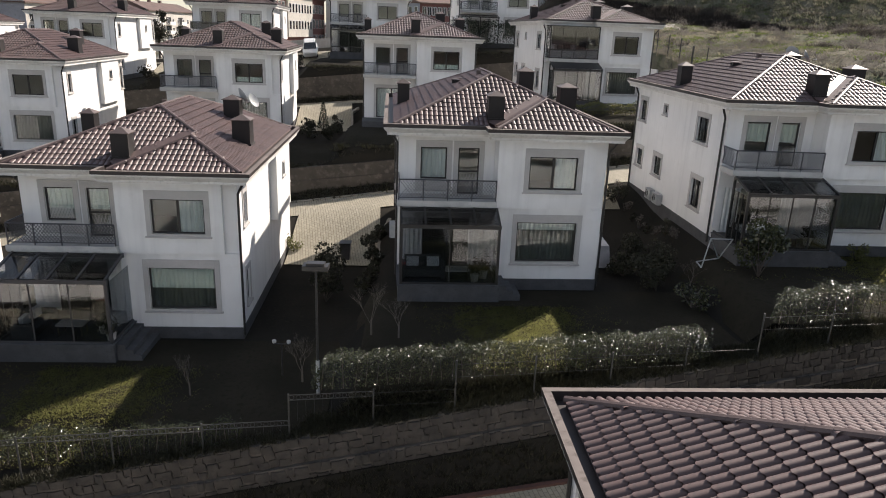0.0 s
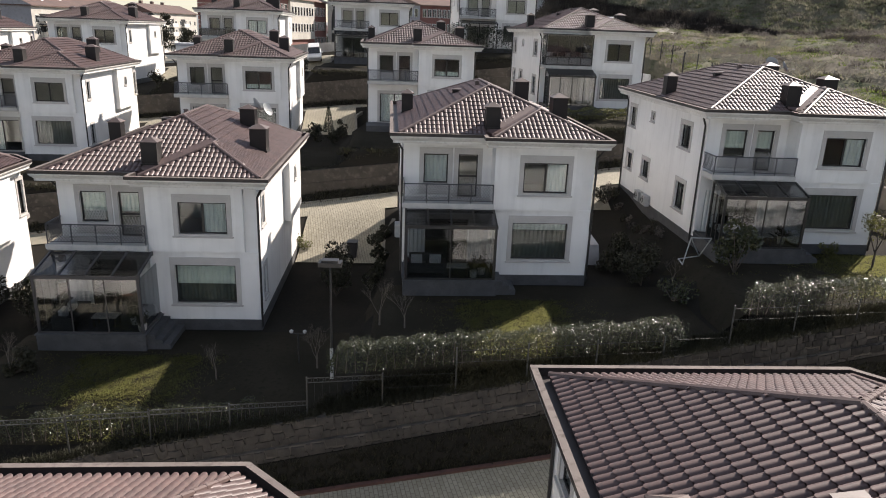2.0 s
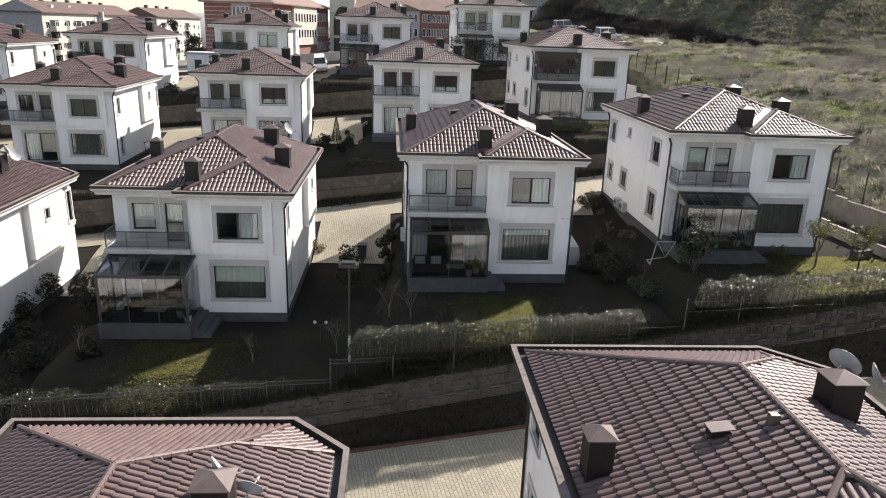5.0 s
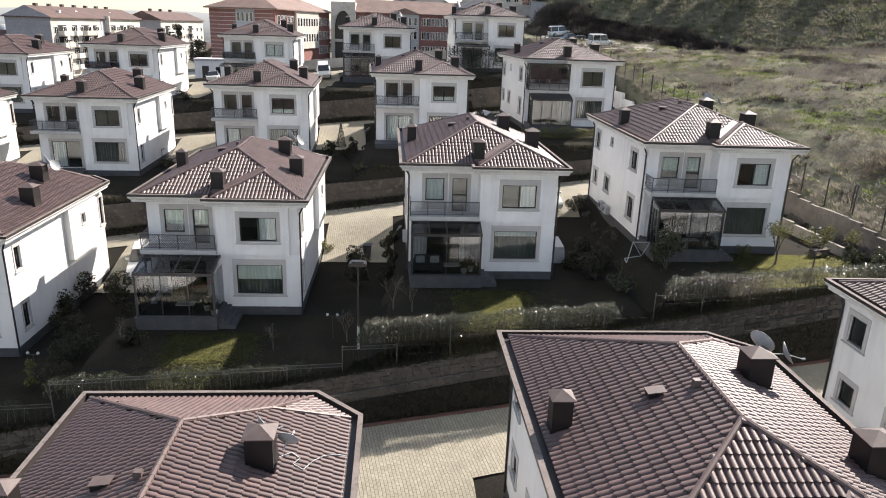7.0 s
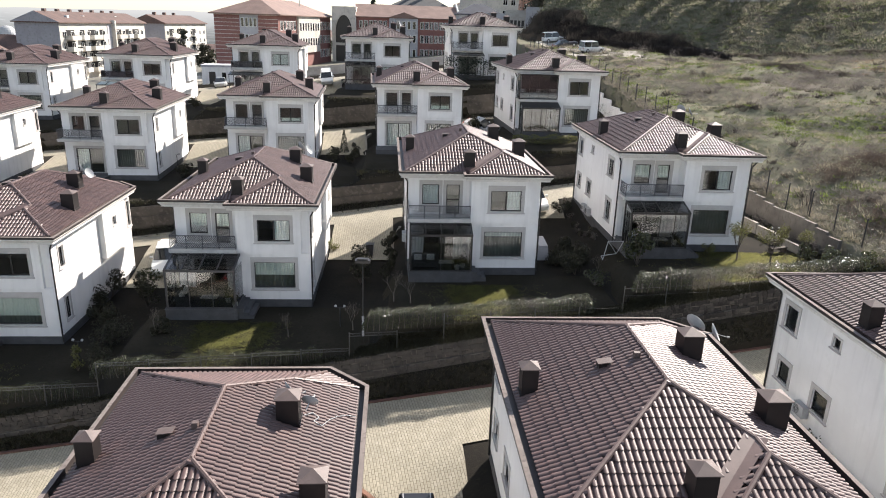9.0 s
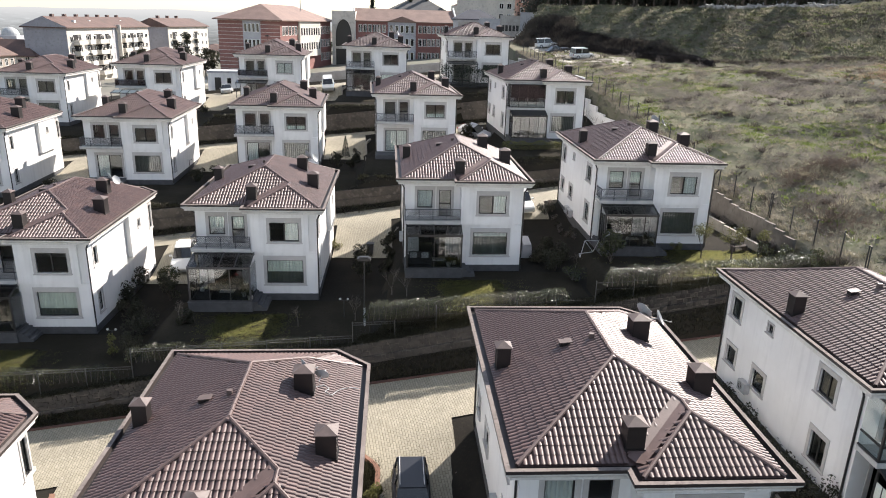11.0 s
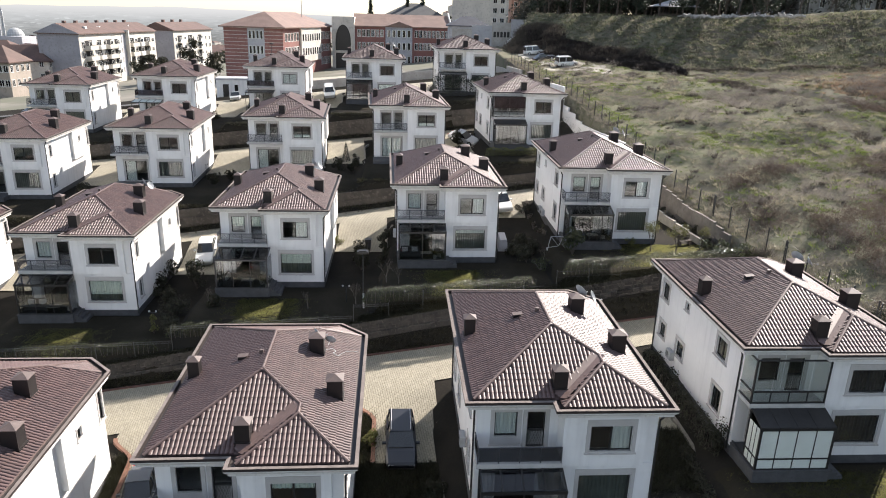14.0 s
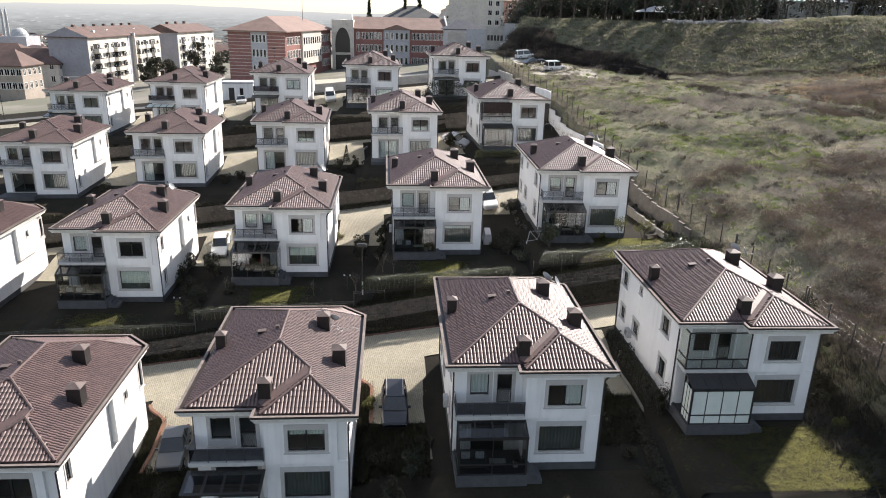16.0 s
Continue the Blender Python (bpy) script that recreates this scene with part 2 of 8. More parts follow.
M_CARWHITE, M_CARBLACK, M_CARSILVER = paint("white_car_paint", (0.72, 0.72, 0.70)), paint("black_car_paint", (0.02, 0.022, 0.028)), paint("silver_car_paint", (0.45, 0.46, 0.47))
M_CARGLASS = mat("car_glass", (0.015, 0.018, 0.02), None, 2, 0.06, spec=0.9)
M_CARGREY = paint("grey_car_paint", (0.11, 0.115, 0.12))
M_LAMP = mat("car_lamp", (0.6, 0.6, 0.6), None, 3, 0.15)
M_TAIL = mat("car_tail_lamp", (0.35, 0.02, 0.02), None, 3, 0.2)


def thin_glass(name, tint, mirror=0.05):
    """A thin pane: see-through, with the mirror gloss of glass."""
    m = bpy.data.materials.new(name)
    m.use_nodes = True
    n, l = m.node_tree.nodes, m.node_tree.links
    n.remove(n["Principled BSDF"])
    tr, gl, lw, mx = n.new("ShaderNodeBsdfTransparent"), n.new("ShaderNodeBsdfGlossy"), n.new("ShaderNodeLayerWeight"), n.new("ShaderNodeMixShader")
    tr.inputs[0].default_value = (*tint, 1)
    gl.inputs["Roughness"].default_value = 0.02
    lw.inputs["Blend"].default_value = 0.5
    power, scale = n.new("ShaderNodeMath"), n.new("ShaderNodeMath")
    power.operation, scale.operation = 'POWER', 'MULTIPLY_ADD'
    power.inputs[1].default_value = 5.0
    scale.inputs[1].default_value, scale.inputs[2].default_value = 1.0 - mirror, mirror
    l.new(lw.outputs["Facing"], power.inputs[0])
    l.new(power.outputs[0], scale.inputs[0])
    l.new(scale.outputs[0], mx.inputs[0])
    l.new(tr.outputs[0], mx.inputs[1])
    l.new(gl.outputs[0], mx.inputs[2])
    l.new(mx.outputs[0], n["Material Output"].inputs[0])
    return m


M_GLASS = thin_glass("window_glass", (0.88, 0.91, 0.90), 0.06)
M_PORCH = thin_glass("porch_glass", (0.66, 0.68, 0.69), 0.10)
M_SMOKED = thin_glass("smoked_glass", (0.45, 0.46, 0.48), 0.05)
M_ROOM = mat("room_plaster", (0.45, 0.42, 0.38), None, 1.0, 0.9)
M_BLIND = mat("blind_fabric", (0.66, 0.70, 0.64), (0.60, 0.64, 0.58), 1.0, 0.9)
M_CURTAIN = mat("net_curtain", (0.70, 0.70, 0.68), (0.6, 0.6, 0.58), 3.0, 0.95)
M_FASCIA = mat("dark_fascia_metal", (0.045, 0.036, 0.034), None, 3, 0.4)
M_RIM = mat("rim_coping", (0.21, 0.18, 0.165), (0.155, 0.133, 0.122), 1.2, 0.8, fine=6, c3=(0.12, 0.102, 0.093), spec=0.1)
M_SHEER = mat("grey_sheer", (0.12, 0.125, 0.115), (0.085, 0.09, 0.083), 1.2, 0.95, fine=5)
# lighter copy of the lawn colour for patches in the sun
M_SUNBLADE = mat("sunlit_lawn_blade", (0.195, 0.195, 0.074), (0.155, 0.155, 0.06), 0.4, 0.9, fine=1.0, spec=0.05)


def translucent(m, share):
    """Thin leaves and blades let part of the light through."""
    n, l = m.node_tree.nodes, m.node_tree.links
    b = n["Principled BSDF"]
    tr = n.new("ShaderNodeBsdfTranslucent")
    mx = n.new("ShaderNodeMixShader")
    mx.inputs[0].default_value = share
    l.new(b.inputs["Base Color"].links[0].from_socket, tr.inputs["Color"])
    l.new(b.outputs[0], mx.inputs[1])
    l.new(tr.outputs[0], mx.inputs[2])
    l.new(mx.outputs[0], n["Material Output"].inputs[0])


for m_, k_ in ((M_STRAW, 0.45), (M_RUST, 0.45), (M_SUNBLADE, 0.85), (M_LEAF, 0.3), (M_LEAF2, 0.25), (M_YELLOW, 0.4), (M_DRY, 0.5), (M_GREENG, 0.5), (M_BRUSH, 0.38), (M_BRAMBLE, 0.3), (M_CONIFER, 0.25)):
    translucent(m_, k_)

M_SOFA = mat("sofa_cloth", (0.10, 0.095, 0.09), None, 4, 0.9)
M_DISH = mat("light_grey_paint", (0.42, 0.43, 0.43), None, 3, 0.5)
M_GREYFRAME = mat("grey_frame", (0.062, 0.058, 0.06), None, 4, 0.45)


# ---- mesh helpers ----
def part(name, bm, material, parent=None, label=""):
    me = bpy.data.meshes.new(name)
    bm.to_mesh(me)
    bm.free()
    me.materials.append(material)
    ob = new(name, me)
    if parent:
        ob.parent = parent
    if label:
        ob["label"] = label
    return ob


def box(bm, x0, x1, y0, y1, z0, z1):
    vs = [bm.verts.new((x, y, z)) for z in (z0, z1) for x, y in ((x0, y0), (x1, y0), (x1, y1), (x0, y1))]
    for f in ((3, 2, 1, 0), (4, 5, 6, 7), (0, 1, 5, 4), (1, 2, 6, 5), (2, 3, 7, 6), (3, 0, 4, 7)):
        bm.faces.new([vs[k] for k in f])
    return vs


def boxes(*bs):
    bm = bmesh.new()
    for b in bs:
        box(bm, *b)
    return bm


def prism(bm, pts, z0, z1):
    """A plan outline, counter-clockwise, between two heights."""
    lo = [bm.verts.new((x, y, z0)) for x, y in pts]
    hi = [bm.verts.new((x, y, z1)) for x, y in pts]
    bm.faces.new(lo[::-1])
    bm.faces.new(hi)
    for k in range(len(pts)):
        j = (k + 1) % len(pts)
        bm.faces.new((lo[k], lo[j], hi[j], hi[k]))


def rod(bm, a, b, r, sides=6, r2=None):
    a, b = Vector(a), Vector(b)
    d = (b - a).normalized()
    u = d.orthogonal().normalized()
    v = d.cross(u)
    r2 = r if r2 is None else r2
    ring = [[bm.verts.new(p + (u * math.cos(2 * math.pi * k / sides) + v * math.sin(2 * math.pi * k / sides)) * q) for k in range(sides)] for p, q in ((a, r), (b, r2))]
    for k in range(sides):
        j = (k + 1) % sides
        bm.faces.new((ring[0][k], ring[0][j], ring[1][j], ring[1][k]))
    bm.faces.new(ring[0][::-1])
    bm.faces.new(ring[1])


def loft_rings(bm, rings):
    for a, b in zip(rings, rings[1:]):
        for j in range(len(a)):
            k = (j + 1) % len(a)
            bm.faces.new((a[j], a[k], b[k], b[j]))
    bm.faces.new(rings[0][::-1])
    bm.faces.new(rings[-1])


def thing(name, m, label, category, group="", kind=""):
    ob = new(name)
    ob.empty_display_size = 0.3
    ob.matrix_world = m
    return tagged(ob, label, category, group, kind)


# ---- plan ----
# villas: x, y, z and turn of the eave's front-left corner over the foot of the white wall
VILLAS = {
    "g0": (-25.85, -6.45, -6.28, 3.3), "g1": (-11.39, -3.44, -5.13, 3.6), "g2": (3.11, -0.99, -3.47, 3.2), "g3": (17.61, 3.23, -2.46, 2.9),
    "hm": (-47.0, 21.07, -4.75, 3.2), "h0": (-31.3, 22.23, -3.21, 3.4), "h1": (-16.8, 25.49, -1.71, 3.2), "h2": (-2.24, 27.8, 0.0, 4.0), "h3": (12.28, 30.47, 1.23, 2.9),
    "i0": (-50.1, 45.62, -0.09, 6.0), "i1": (-35.64, 49.12, 0.79, 5.8), "i2": (-21.14, 52.37, 1.92, 6.0), "i3": (-6.6, 55.09, 3.22, 5.6), "i4": (7.83, 57.75, 4.82, 6.0),
    "j0": (-57.45, 72.13, 2.96, 5.3), "j1": (-43.39, 75.6, 4.21, 4.0), "j2": (-27.62, 78.24, 5.74, 5.3), "j3": (-13.2, 81.5, 7.11, 4.5), "j4": (1.24, 80.9, 8.91, 4.4),
}
ROW_LINES = []  # for each row: houses in order of x
for key in "ghij":
    ROW_LINES.append(sorted(v for k, v in VILLAS.items() if k[0] == key))
WALL_V = -8.4  # retaining wall before each row, from the row's line
EAVE_W, WING_W, WING_P, EAVE_D, CHAMFER, RIDGE_H, EAVE_Z, INSET = 9.83, 5.73, 0.78, 14.08, 1.655, 1.71, 6.42, 0.66


def lerp_table(x, table):
    if x <= table[0][0]:
        return table[0][1]
    for (a, va), (b, vb) in zip(table, table[1:]):
        if x <= b:
            return va + (vb - va) * (x - a) / (b - a)
    return table[-1][1]


def smooth(e0, e1, x):
    k = min(1.0, max(0.0, (x - e0) / (e1 - e0)))
    return k * k * (3 - 2 * k)


def row_fit(r):
    xs = np.array([h[0] for h in ROW_LINES[r]])
    ys = np.array([h[1] for h in ROW_LINES[r]])
    zs = np.array([h[2] for h in ROW_LINES[r]])
    return np.polyfit(xs, ys, 1), np.polyfit(xs, zs, 1)


ROW_FIT = [row_fit(r) for r in range(4)]
ROW_FIT.append(((ROW_FIT[3][0][0], ROW_FIT[3][0][1] + 30.0), (ROW_FIT[3][1][0], ROW_FIT[3][1][1] - 0.3)))


def row_y(r, x):
    return ROW_FIT[r][0][0] * x + ROW_FIT[r][0][1]


def row_z(r, x):
    """Height of the row's road line, rising with x."""
    x = max(-95.0, min(60.0, x))
    return ROW_FIT[r][1][0] * x + ROW_FIT[r][1][1]


def pad_z(r, x):
    """Garden height: level about each house, sloping in the gaps."""
    if r > 3:
        return row_z(r, x) - 0.5
    hs = ROW_LINES[r]
    tab = []
    for h in hs:
        tab += [(h[0] - 0.35, h[2]), (h[0] + (13.9 if h is not hs[-1] else 10.6), h[2])]
    x0, x1 = tab[0][0], tab[-1][0]
    if x < x0:
        return tab[0][1] - 0.5 + (row_z(r, x) - row_z(r, x0))
    if x > x1:
        return tab[-1][1] - 0.5 + 0.02 * (x - x1)
    return lerp_table(x, tab) - 0.5


FENCE = [(-40, 35.0), (5, 30.7), (24.9, 28.8), (30.2, 27.8), (37, 26.7), (52.7, 24.6), (62, 23.0), (80, 20.8), (95, 17.0), (120, 14.0), (160, 12.0)]


def fence_x(y):
    return lerp_table(y, FENCE)


def wall_top(r, x):
    """Top of the retaining wall before row r; the lowest wall climbs a little faster than its road."""
    x = max(-95.0, min(60.0, x))
    return row_z(r, x) - 1.85 + 0.03 * max(x, -46.0) if r == 1 else row_z(r, x) - 2.2


def terrace_z(x, y):
    r = 0
    while r < 4 and y >= row_y(r + 1, x) + WALL_V:
        r += 1
    v = y - row_y(r, x)
    pad = pad_z(r, x) - 0.22 * min(2.2, max(0.0, -6.0 - v)) * (r > 0)
    if r == 1 and v < -6.2:   # the planted strip slopes down to the wall
        k = smooth(-8.15, -6.2, v)
        pad = pad_z(r, x) * k + (wall_top(r, x) - 0.05) * (1 - k)
    if r == 0 and v < -9:
        return pad - 0.02 * (-9 - v)
    if v < -8.15:
        low = wall_top(r, x) - 0.05 * (r == 1)
        return low + (pad - low) * smooth(WALL_V - 0.15, -8.15, v)
    if r == 4:
        return pad
    nxt = row_y(r + 1, x) + WALL_V - y   # distance to the next wall
    road = row_z(r, x) - 0.25
    k = smooth(8.0, 14.5, v)
    z = pad * (1 - k) + road * k
    if nxt < 1.3:
        z += 0.5 * (1 - smooth(0.2, 1.3, nxt))
    return z


HILL_Y = [(-60, -1.0), (0, 1.0), (28, 3.0), (43, 5.0), (66, 8.0), (82, 10.0), (105, 11.8), (130, 13.0), (200, 14.0)]


def hill_z(x, y):
    z = lerp_table(y, HILL_Y) + lerp_table(y, [(30, 0.10), (60, 0.14), (100, 0.02)]) * max(-5.0, min(x, 90) - 28.0)
    z -= 1.25 * (1 - smooth(0.0, 8.0, x - fence_x(y))) * smooth(-30.0, 10.0, y) * (1 - smooth(42.0, 58.0, y))   # it dips to the boundary wall
    # bank and plateau behind
    foot = 131.8 - (x - 23.0) * 0.98 + max(0.0, x - 48.0) * 0.45
    d = y - foot
    top = 20.9 + 2.2 * smooth(60.0, 92.0, x)
    edge = 15.0 + 0.3 * max(0.0, min(y, 165.0) - 125.0)   # the bank ends here, above the stepped walls
    z += smooth(edge - 2.0, edge + 2.5, x) * (top - z) * (0.6 * min(1.0, max(0.0, (d + 9.0) / 25.0)) + 0.4 * smooth(-9.0, 16.0, d))
    z += 0.5 * noise.noise(Vector((x * 0.12, y * 0.12, 0))) + 0.4 * noise.noise(Vector((x * 0.35, y * 0.35, 3))) + 0.12 * noise.noise(Vector((x * 0.9, y * 0.9, 5)))
    # old cart track across the slope
    z -= 1.1 * math.exp(-((y - 93.8 + 0.37 * (x - 44.6)) / 1.7) ** 2) * smooth(40, 46, x)
    z -= 0.9 * math.exp(-((x - 51.3 + 0.31 * (y - 72.0)) / 1.3) ** 2) * smooth(54, 58, y) * (1 - smooth(70, 76, y))
    return z


def ground_z(x, y):
    d = x - fence_x(y)
    t = terrace_z(x, y)
    h = hill_z(x, y)
    far = smooth(112.0, 150.0, y)
    t = t * (1 - far) + far * (7.0 + 0.085 * max(-170.0, min(x, 20.0)))
    if y > 150:
        t -= smooth(200, 900, y) * 25 + smooth(-60, -400, x) * 12
    k = smooth(-0.4, 0.2, d)
    return t * (1 - k) + h * k


# ---- ground ----
gz = ground_z


def build_ground():
    ss = [-3500, -1500, -700, -350, -200, -140] + [-110 + 1.25 * k for k in range(112)] + [29.45, 29.62, 29.8, 30.0, 30.4] + [31 + 0.8 * k for k in range(88)] + [105, 120, 150, 200, 300, 500, 900, 1800, 3500]
    ys = [-3500, -1200, -400, -150, -80]
    lines = []  # functions of x giving y
    for y in (-3500, -1200, -400, -150, -80, -50, -35):
        lines.append(lambda x, y=y: y)
    for r in range(5):
        vs = [-20, -16, -12, -9.5] if r == 0 else []
        vs += [WALL_V + 0.05, -8.15, -7.7, -7.2, -6.6, -6.0, -5, -3, -1, 1, 4, 7, 8.5, 10, 11.5, 13, 14.5]
        for v in vs:
            lines.append(lambda x, r=r, v=v: row_y(r, x) + v)
        if r < 4:
            for k in (0.15, 0.3, 0.45, 0.6, 0.75, 0.9):
                lines.append(lambda x, r=r, k=k: (row_y(r, x) + 14.5) * (1 - k) + k * (row_y(r + 1, x) + WALL_V - 1.4))
            for d in (1.3, 1.0, 0.6, 0.2, 0.02):
                lines.append(lambda x, r=r, d=d: row_y(r + 1, x) + WALL_V - d)
    for d in (1.5, 3, 5, 7, 9, 11, 13, 15, 17, 19, 21, 23.5, 26, 28.5, 31, 34, 37, 40, 43, 46, 49, 52, 56, 60, 65, 72, 80, 90, 100, 120, 140, 200, 300, 500, 900, 1800, 3500):
        lines.append(lambda x, d=d: row_y(4, max(-120, min(x, 110))) + 14.5 + d)
    verts, faces = [], []
    for f in lines:
        for s in ss:
            xc = max(-110.0, min(s, 110.0))
            y = f(xc)
            x = s + fence_x(y) - 29.9
            y = f(max(-110.0, min(x, 110.0)))
            verts.append((x, y, ground_z(x, y)))
    n = len(ss)
    for a in range(len(lines) - 1):
        for b in range(n - 1):
            k = a * n + b
            faces.append((k, k + 1, k + n + 1, k + n))
    me = bpy.data.meshes.new("ground")
    me.from_pydata(verts, [], faces)
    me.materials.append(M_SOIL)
    me.materials.append(M_MEADOW)
    me.materials.append(M_FAR)
    for p in me.polygons:
        c = p.center
        if c.x > fence_x(c.y) - 0.5 or c.y > 118 or c.y < -40:
            p.material_index = 2 if c.x < fence_x(c.y) - 0.5 or c.y > 210 else 1
        p.use_smooth = True
    return tagged(new("ground", me), "dark garden soil terraces and rough hillside meadow", "ground", kind="structure")


build_ground()


def draped(name, x0, x1, f0, f1, lift, material, label, category, nx=40, ny=8, kind="structure"):
    """A sheet between the lines f0 and f1 that follows the ground."""
    bm = bmesh.new()
    g = []
    for a in range(nx + 1):
        x = x0 + (x1 - x0) * a / nx
        col = []
        for b in range(ny + 1):
            y = f0(x) + (f1(x) - f0(x)) * b / ny
            col.append(bm.verts.new((x, y, ground_z(x, y) + lift)))
        g.append(col)
    for a in range(nx):
        for b in range(ny):
            bm.faces.new((g[a][b], g[a + 1][b], g[a + 1][b + 1], g[a][b + 1]))
    return tagged(part(name, bm, material), label, category, kind=kind)


for r in range(4):
    x1 = fence_x(row_y(r, 25) + 17) - 2.5
    draped("road", -95, x1, lambda x: row_y(r, x) + 14.2, lambda x: row_y(r + 1, x) + WALL_V - 1.35, 0.04, M_PAVE,
           "beige concrete block paved estate road", "road", 110, 10)


# ---- villa ----
def roof_z(d):
    """Height of the roof above the wall foot, d metres in from the eave line."""
    return EAVE_Z - 0.12 + max(0.0, d - 0.42) * (RIDGE_H + 0.12) / (EAVE_W / 2 - 0.42)


def clip(poly, a, b, c):
    """The part of a plan polygon where a*x + b*y + c >= 0."""
    out = []
    for k in range(len(poly)):
        p, q = poly[k], poly[(k + 1) % len(poly)]
        dp, dq = a * p[0] + b * p[1] + c, a * q[0] + b * q[1] + c
        if dp >= 0:
            out.append(p)
        if dp * dq < 0:
            t = dp / (dp - dq)
            out.append((p[0] + t * (q[0] - p[0]), p[1] + t * (q[1] - p[1])))
    return out


S2 = math.sqrt(0.5)
MAIN_EDGES = {"left": (1, 0, 0), "front": (0, 1, 0), "right": (-1, 0, EAVE_W), "back": (0, -1, EAVE_D), "corner": (-S2, -S2, (EAVE_W + EAVE_D - CHAMFER) * S2)}
WING_EDGES = {"wing_left": (1, 0, -(EAVE_W - WING_W)), "wing_front": (0, 1, WING_P), "right": (-1, 0, EAVE_W)}


def slope_polygons():
    g = 0.42
    big = [(0, -2), (EAVE_W, -2), (EAVE_W, EAVE_D), (0, EAVE_D)]
    out = []
    names = list(MAIN_EDGES)
    for n in names:
        poly = big
        e = MAIN_EDGES[n]
        for m in names:
            f = MAIN_EDGES[m]
            if m != n:
                poly = clip(poly, f[0] - e[0], f[1] - e[1], f[2] - e[2])
        poly = clip(poly, e[0], e[1], e[2] - g)
        if n == "front":   # give way to the wing where the wing stands higher
            w = WING_EDGES["wing_left"]
            poly = clip(poly, e[0] - w[0], e[1] - w[1], e[2] - w[2])
        out.append((n, e, poly))
    # the wing
    names = list(WING_EDGES)
    for n in names:
        e = WING_EDGES[n]
        poly = [(EAVE_W - WING_W, -WING_P), (EAVE_W, -WING_P), (EAVE_W, 6), (EAVE_W - WING_W, 6)]
        for m in names:
            f = WING_EDGES[m]
            if m != n:
                poly = clip(poly, f[0] - e[0], f[1] - e[1], f[2] - e[2])
        poly = clip(poly, e[0], e[1], e[2] - g)
        if n == "right":   # only outside the main right slope
            f = MAIN_EDGES["front"]
            poly = clip(poly, e[0] - f[0], e[1] - f[1], e[2] - f[2])
        if n == "wing_left":   # only where it stands above the main front slope
            f = MAIN_EDGES["front"]
            poly = clip(poly, e[0] - f[0], e[1] - f[1], e[2] - f[2])
        out.append((n, e, poly))
    return out


def height(e, p):
    return roof_z(e[0] * p[0] + e[1] * p[1] + e[2])


EAVE_OUTLINE = [(0, 0), (EAVE_W - WING_W, 0), (EAVE_W - WING_W, -WING_P), (EAVE_W, -WING_P), (EAVE_W, EAVE_D - CHAMFER), (EAVE_W - CHAMFER, EAVE_D), (0, EAVE_D)]


def inset_outline(pts, d):
    """Plan outline moved inwards by d."""
    n = len(pts)
    out = []
    for k in range(n):
        a, b, c = Vector(pts[k - 1]), Vector(pts[k]), Vector(pts[(k + 1) % n])
        u, v = (b - a).normalized(), (c - b).normalized()
        nu, nv = Vector((-u.y, u.x)), Vector((-v.y, v.x))
        m = (nu + nv) / (1 + nu.dot(nv))
        out.append((b.x + m.x * d, b.y + m.y * d))
    return out


def band(bm, a, b, za, zb, closed=True):
    """A strip of faces between two outlines at two heights."""
    lo = [bm.verts.new((x, y, za)) for x, y in a]
    hi = [bm.verts.new((x, y, zb)) for x, y in b]
    for k in range(len(a)):
        j = (k + 1) % len(a)
        bm.faces.new((lo[k], lo[j], hi[j], hi[k]))


XL, XR, YB = INSET, EAVE_W - INSET, EAVE_D - INSET
YW, XW = -WING_P + INSET, 4.66    # wing front wall, wing left wall
YM = 0.9                          # wall behind the balcony
WALL_OUTLINE = [(XL, YM), (XW, YM), (XW, YW), (XR, YW), (XR, EAVE_D - CHAMFER - 0.2), (EAVE_W - CHAMFER - 0.2, YB), (XL, YB)]


def facade(bm, a, b, z0, z1, holes, deep=0.2):
    """A wall face from plan point a to b (outside on its right), with openings (s0, s1, z0, z1) that have reveals."""
    a, b = Vector(a), Vector(b)
    d = (b - a).normalized()
    n = Vector((d.y, -d.x))
    length = (b - a).length
    ss = sorted({0.0, length, *[h[0] for h in holes], *[h[1] for h in holes]})
    zs = sorted({z0, z1, *[h[2] for h in holes], *[h[3] for h in holes]})

    def p(s, z, k=0.0):
        q = a + d * s - n * k
        return bm.verts.new((q.x, q.y, z))
    for s0, s1 in zip(ss, ss[1:]):
        for y0, y1 in zip(zs, zs[1:]):
            cs, cz = (s0 + s1) / 2, (y0 + y1) / 2
            if any(h[0] < cs < h[1] and h[2] < cz < h[3] for h in holes):
                continue
            bm.faces.new((p(s0, y0), p(s1, y0), p(s1, y1), p(s0, y1)))
    for s0, s1, y0, y1 in holes:
        bm.faces.new((p(s0, y0), p(s0, y0, deep), p(s1, y0, deep), p(s1, y0)))
        bm.faces.new((p(s0, y1), p(s1, y1), p(s1, y1, deep), p(s0, y1, deep)))
        bm.faces.new((p(s0, y0), p(s0, y1), p(s0, y1, deep), p(s0, y0, deep)))
        bm.faces.new((p(s1, y0), p(s1, y0, deep), p(s1, y1, deep), p(s1, y1)))


def at_wall(a, b, s):
    """Pose on a wall face: x along it, y inwards, z up; its outside is towards -y."""
    a, b = Vector(a), Vector(b)
    q = a + (b - a).normalized() * s
    return Matrix.Translation((q.x, q.y, 0)) @ Matrix.Rotation(math.atan2(b.y - a.y, b.x - a.x), 4, 'Z')


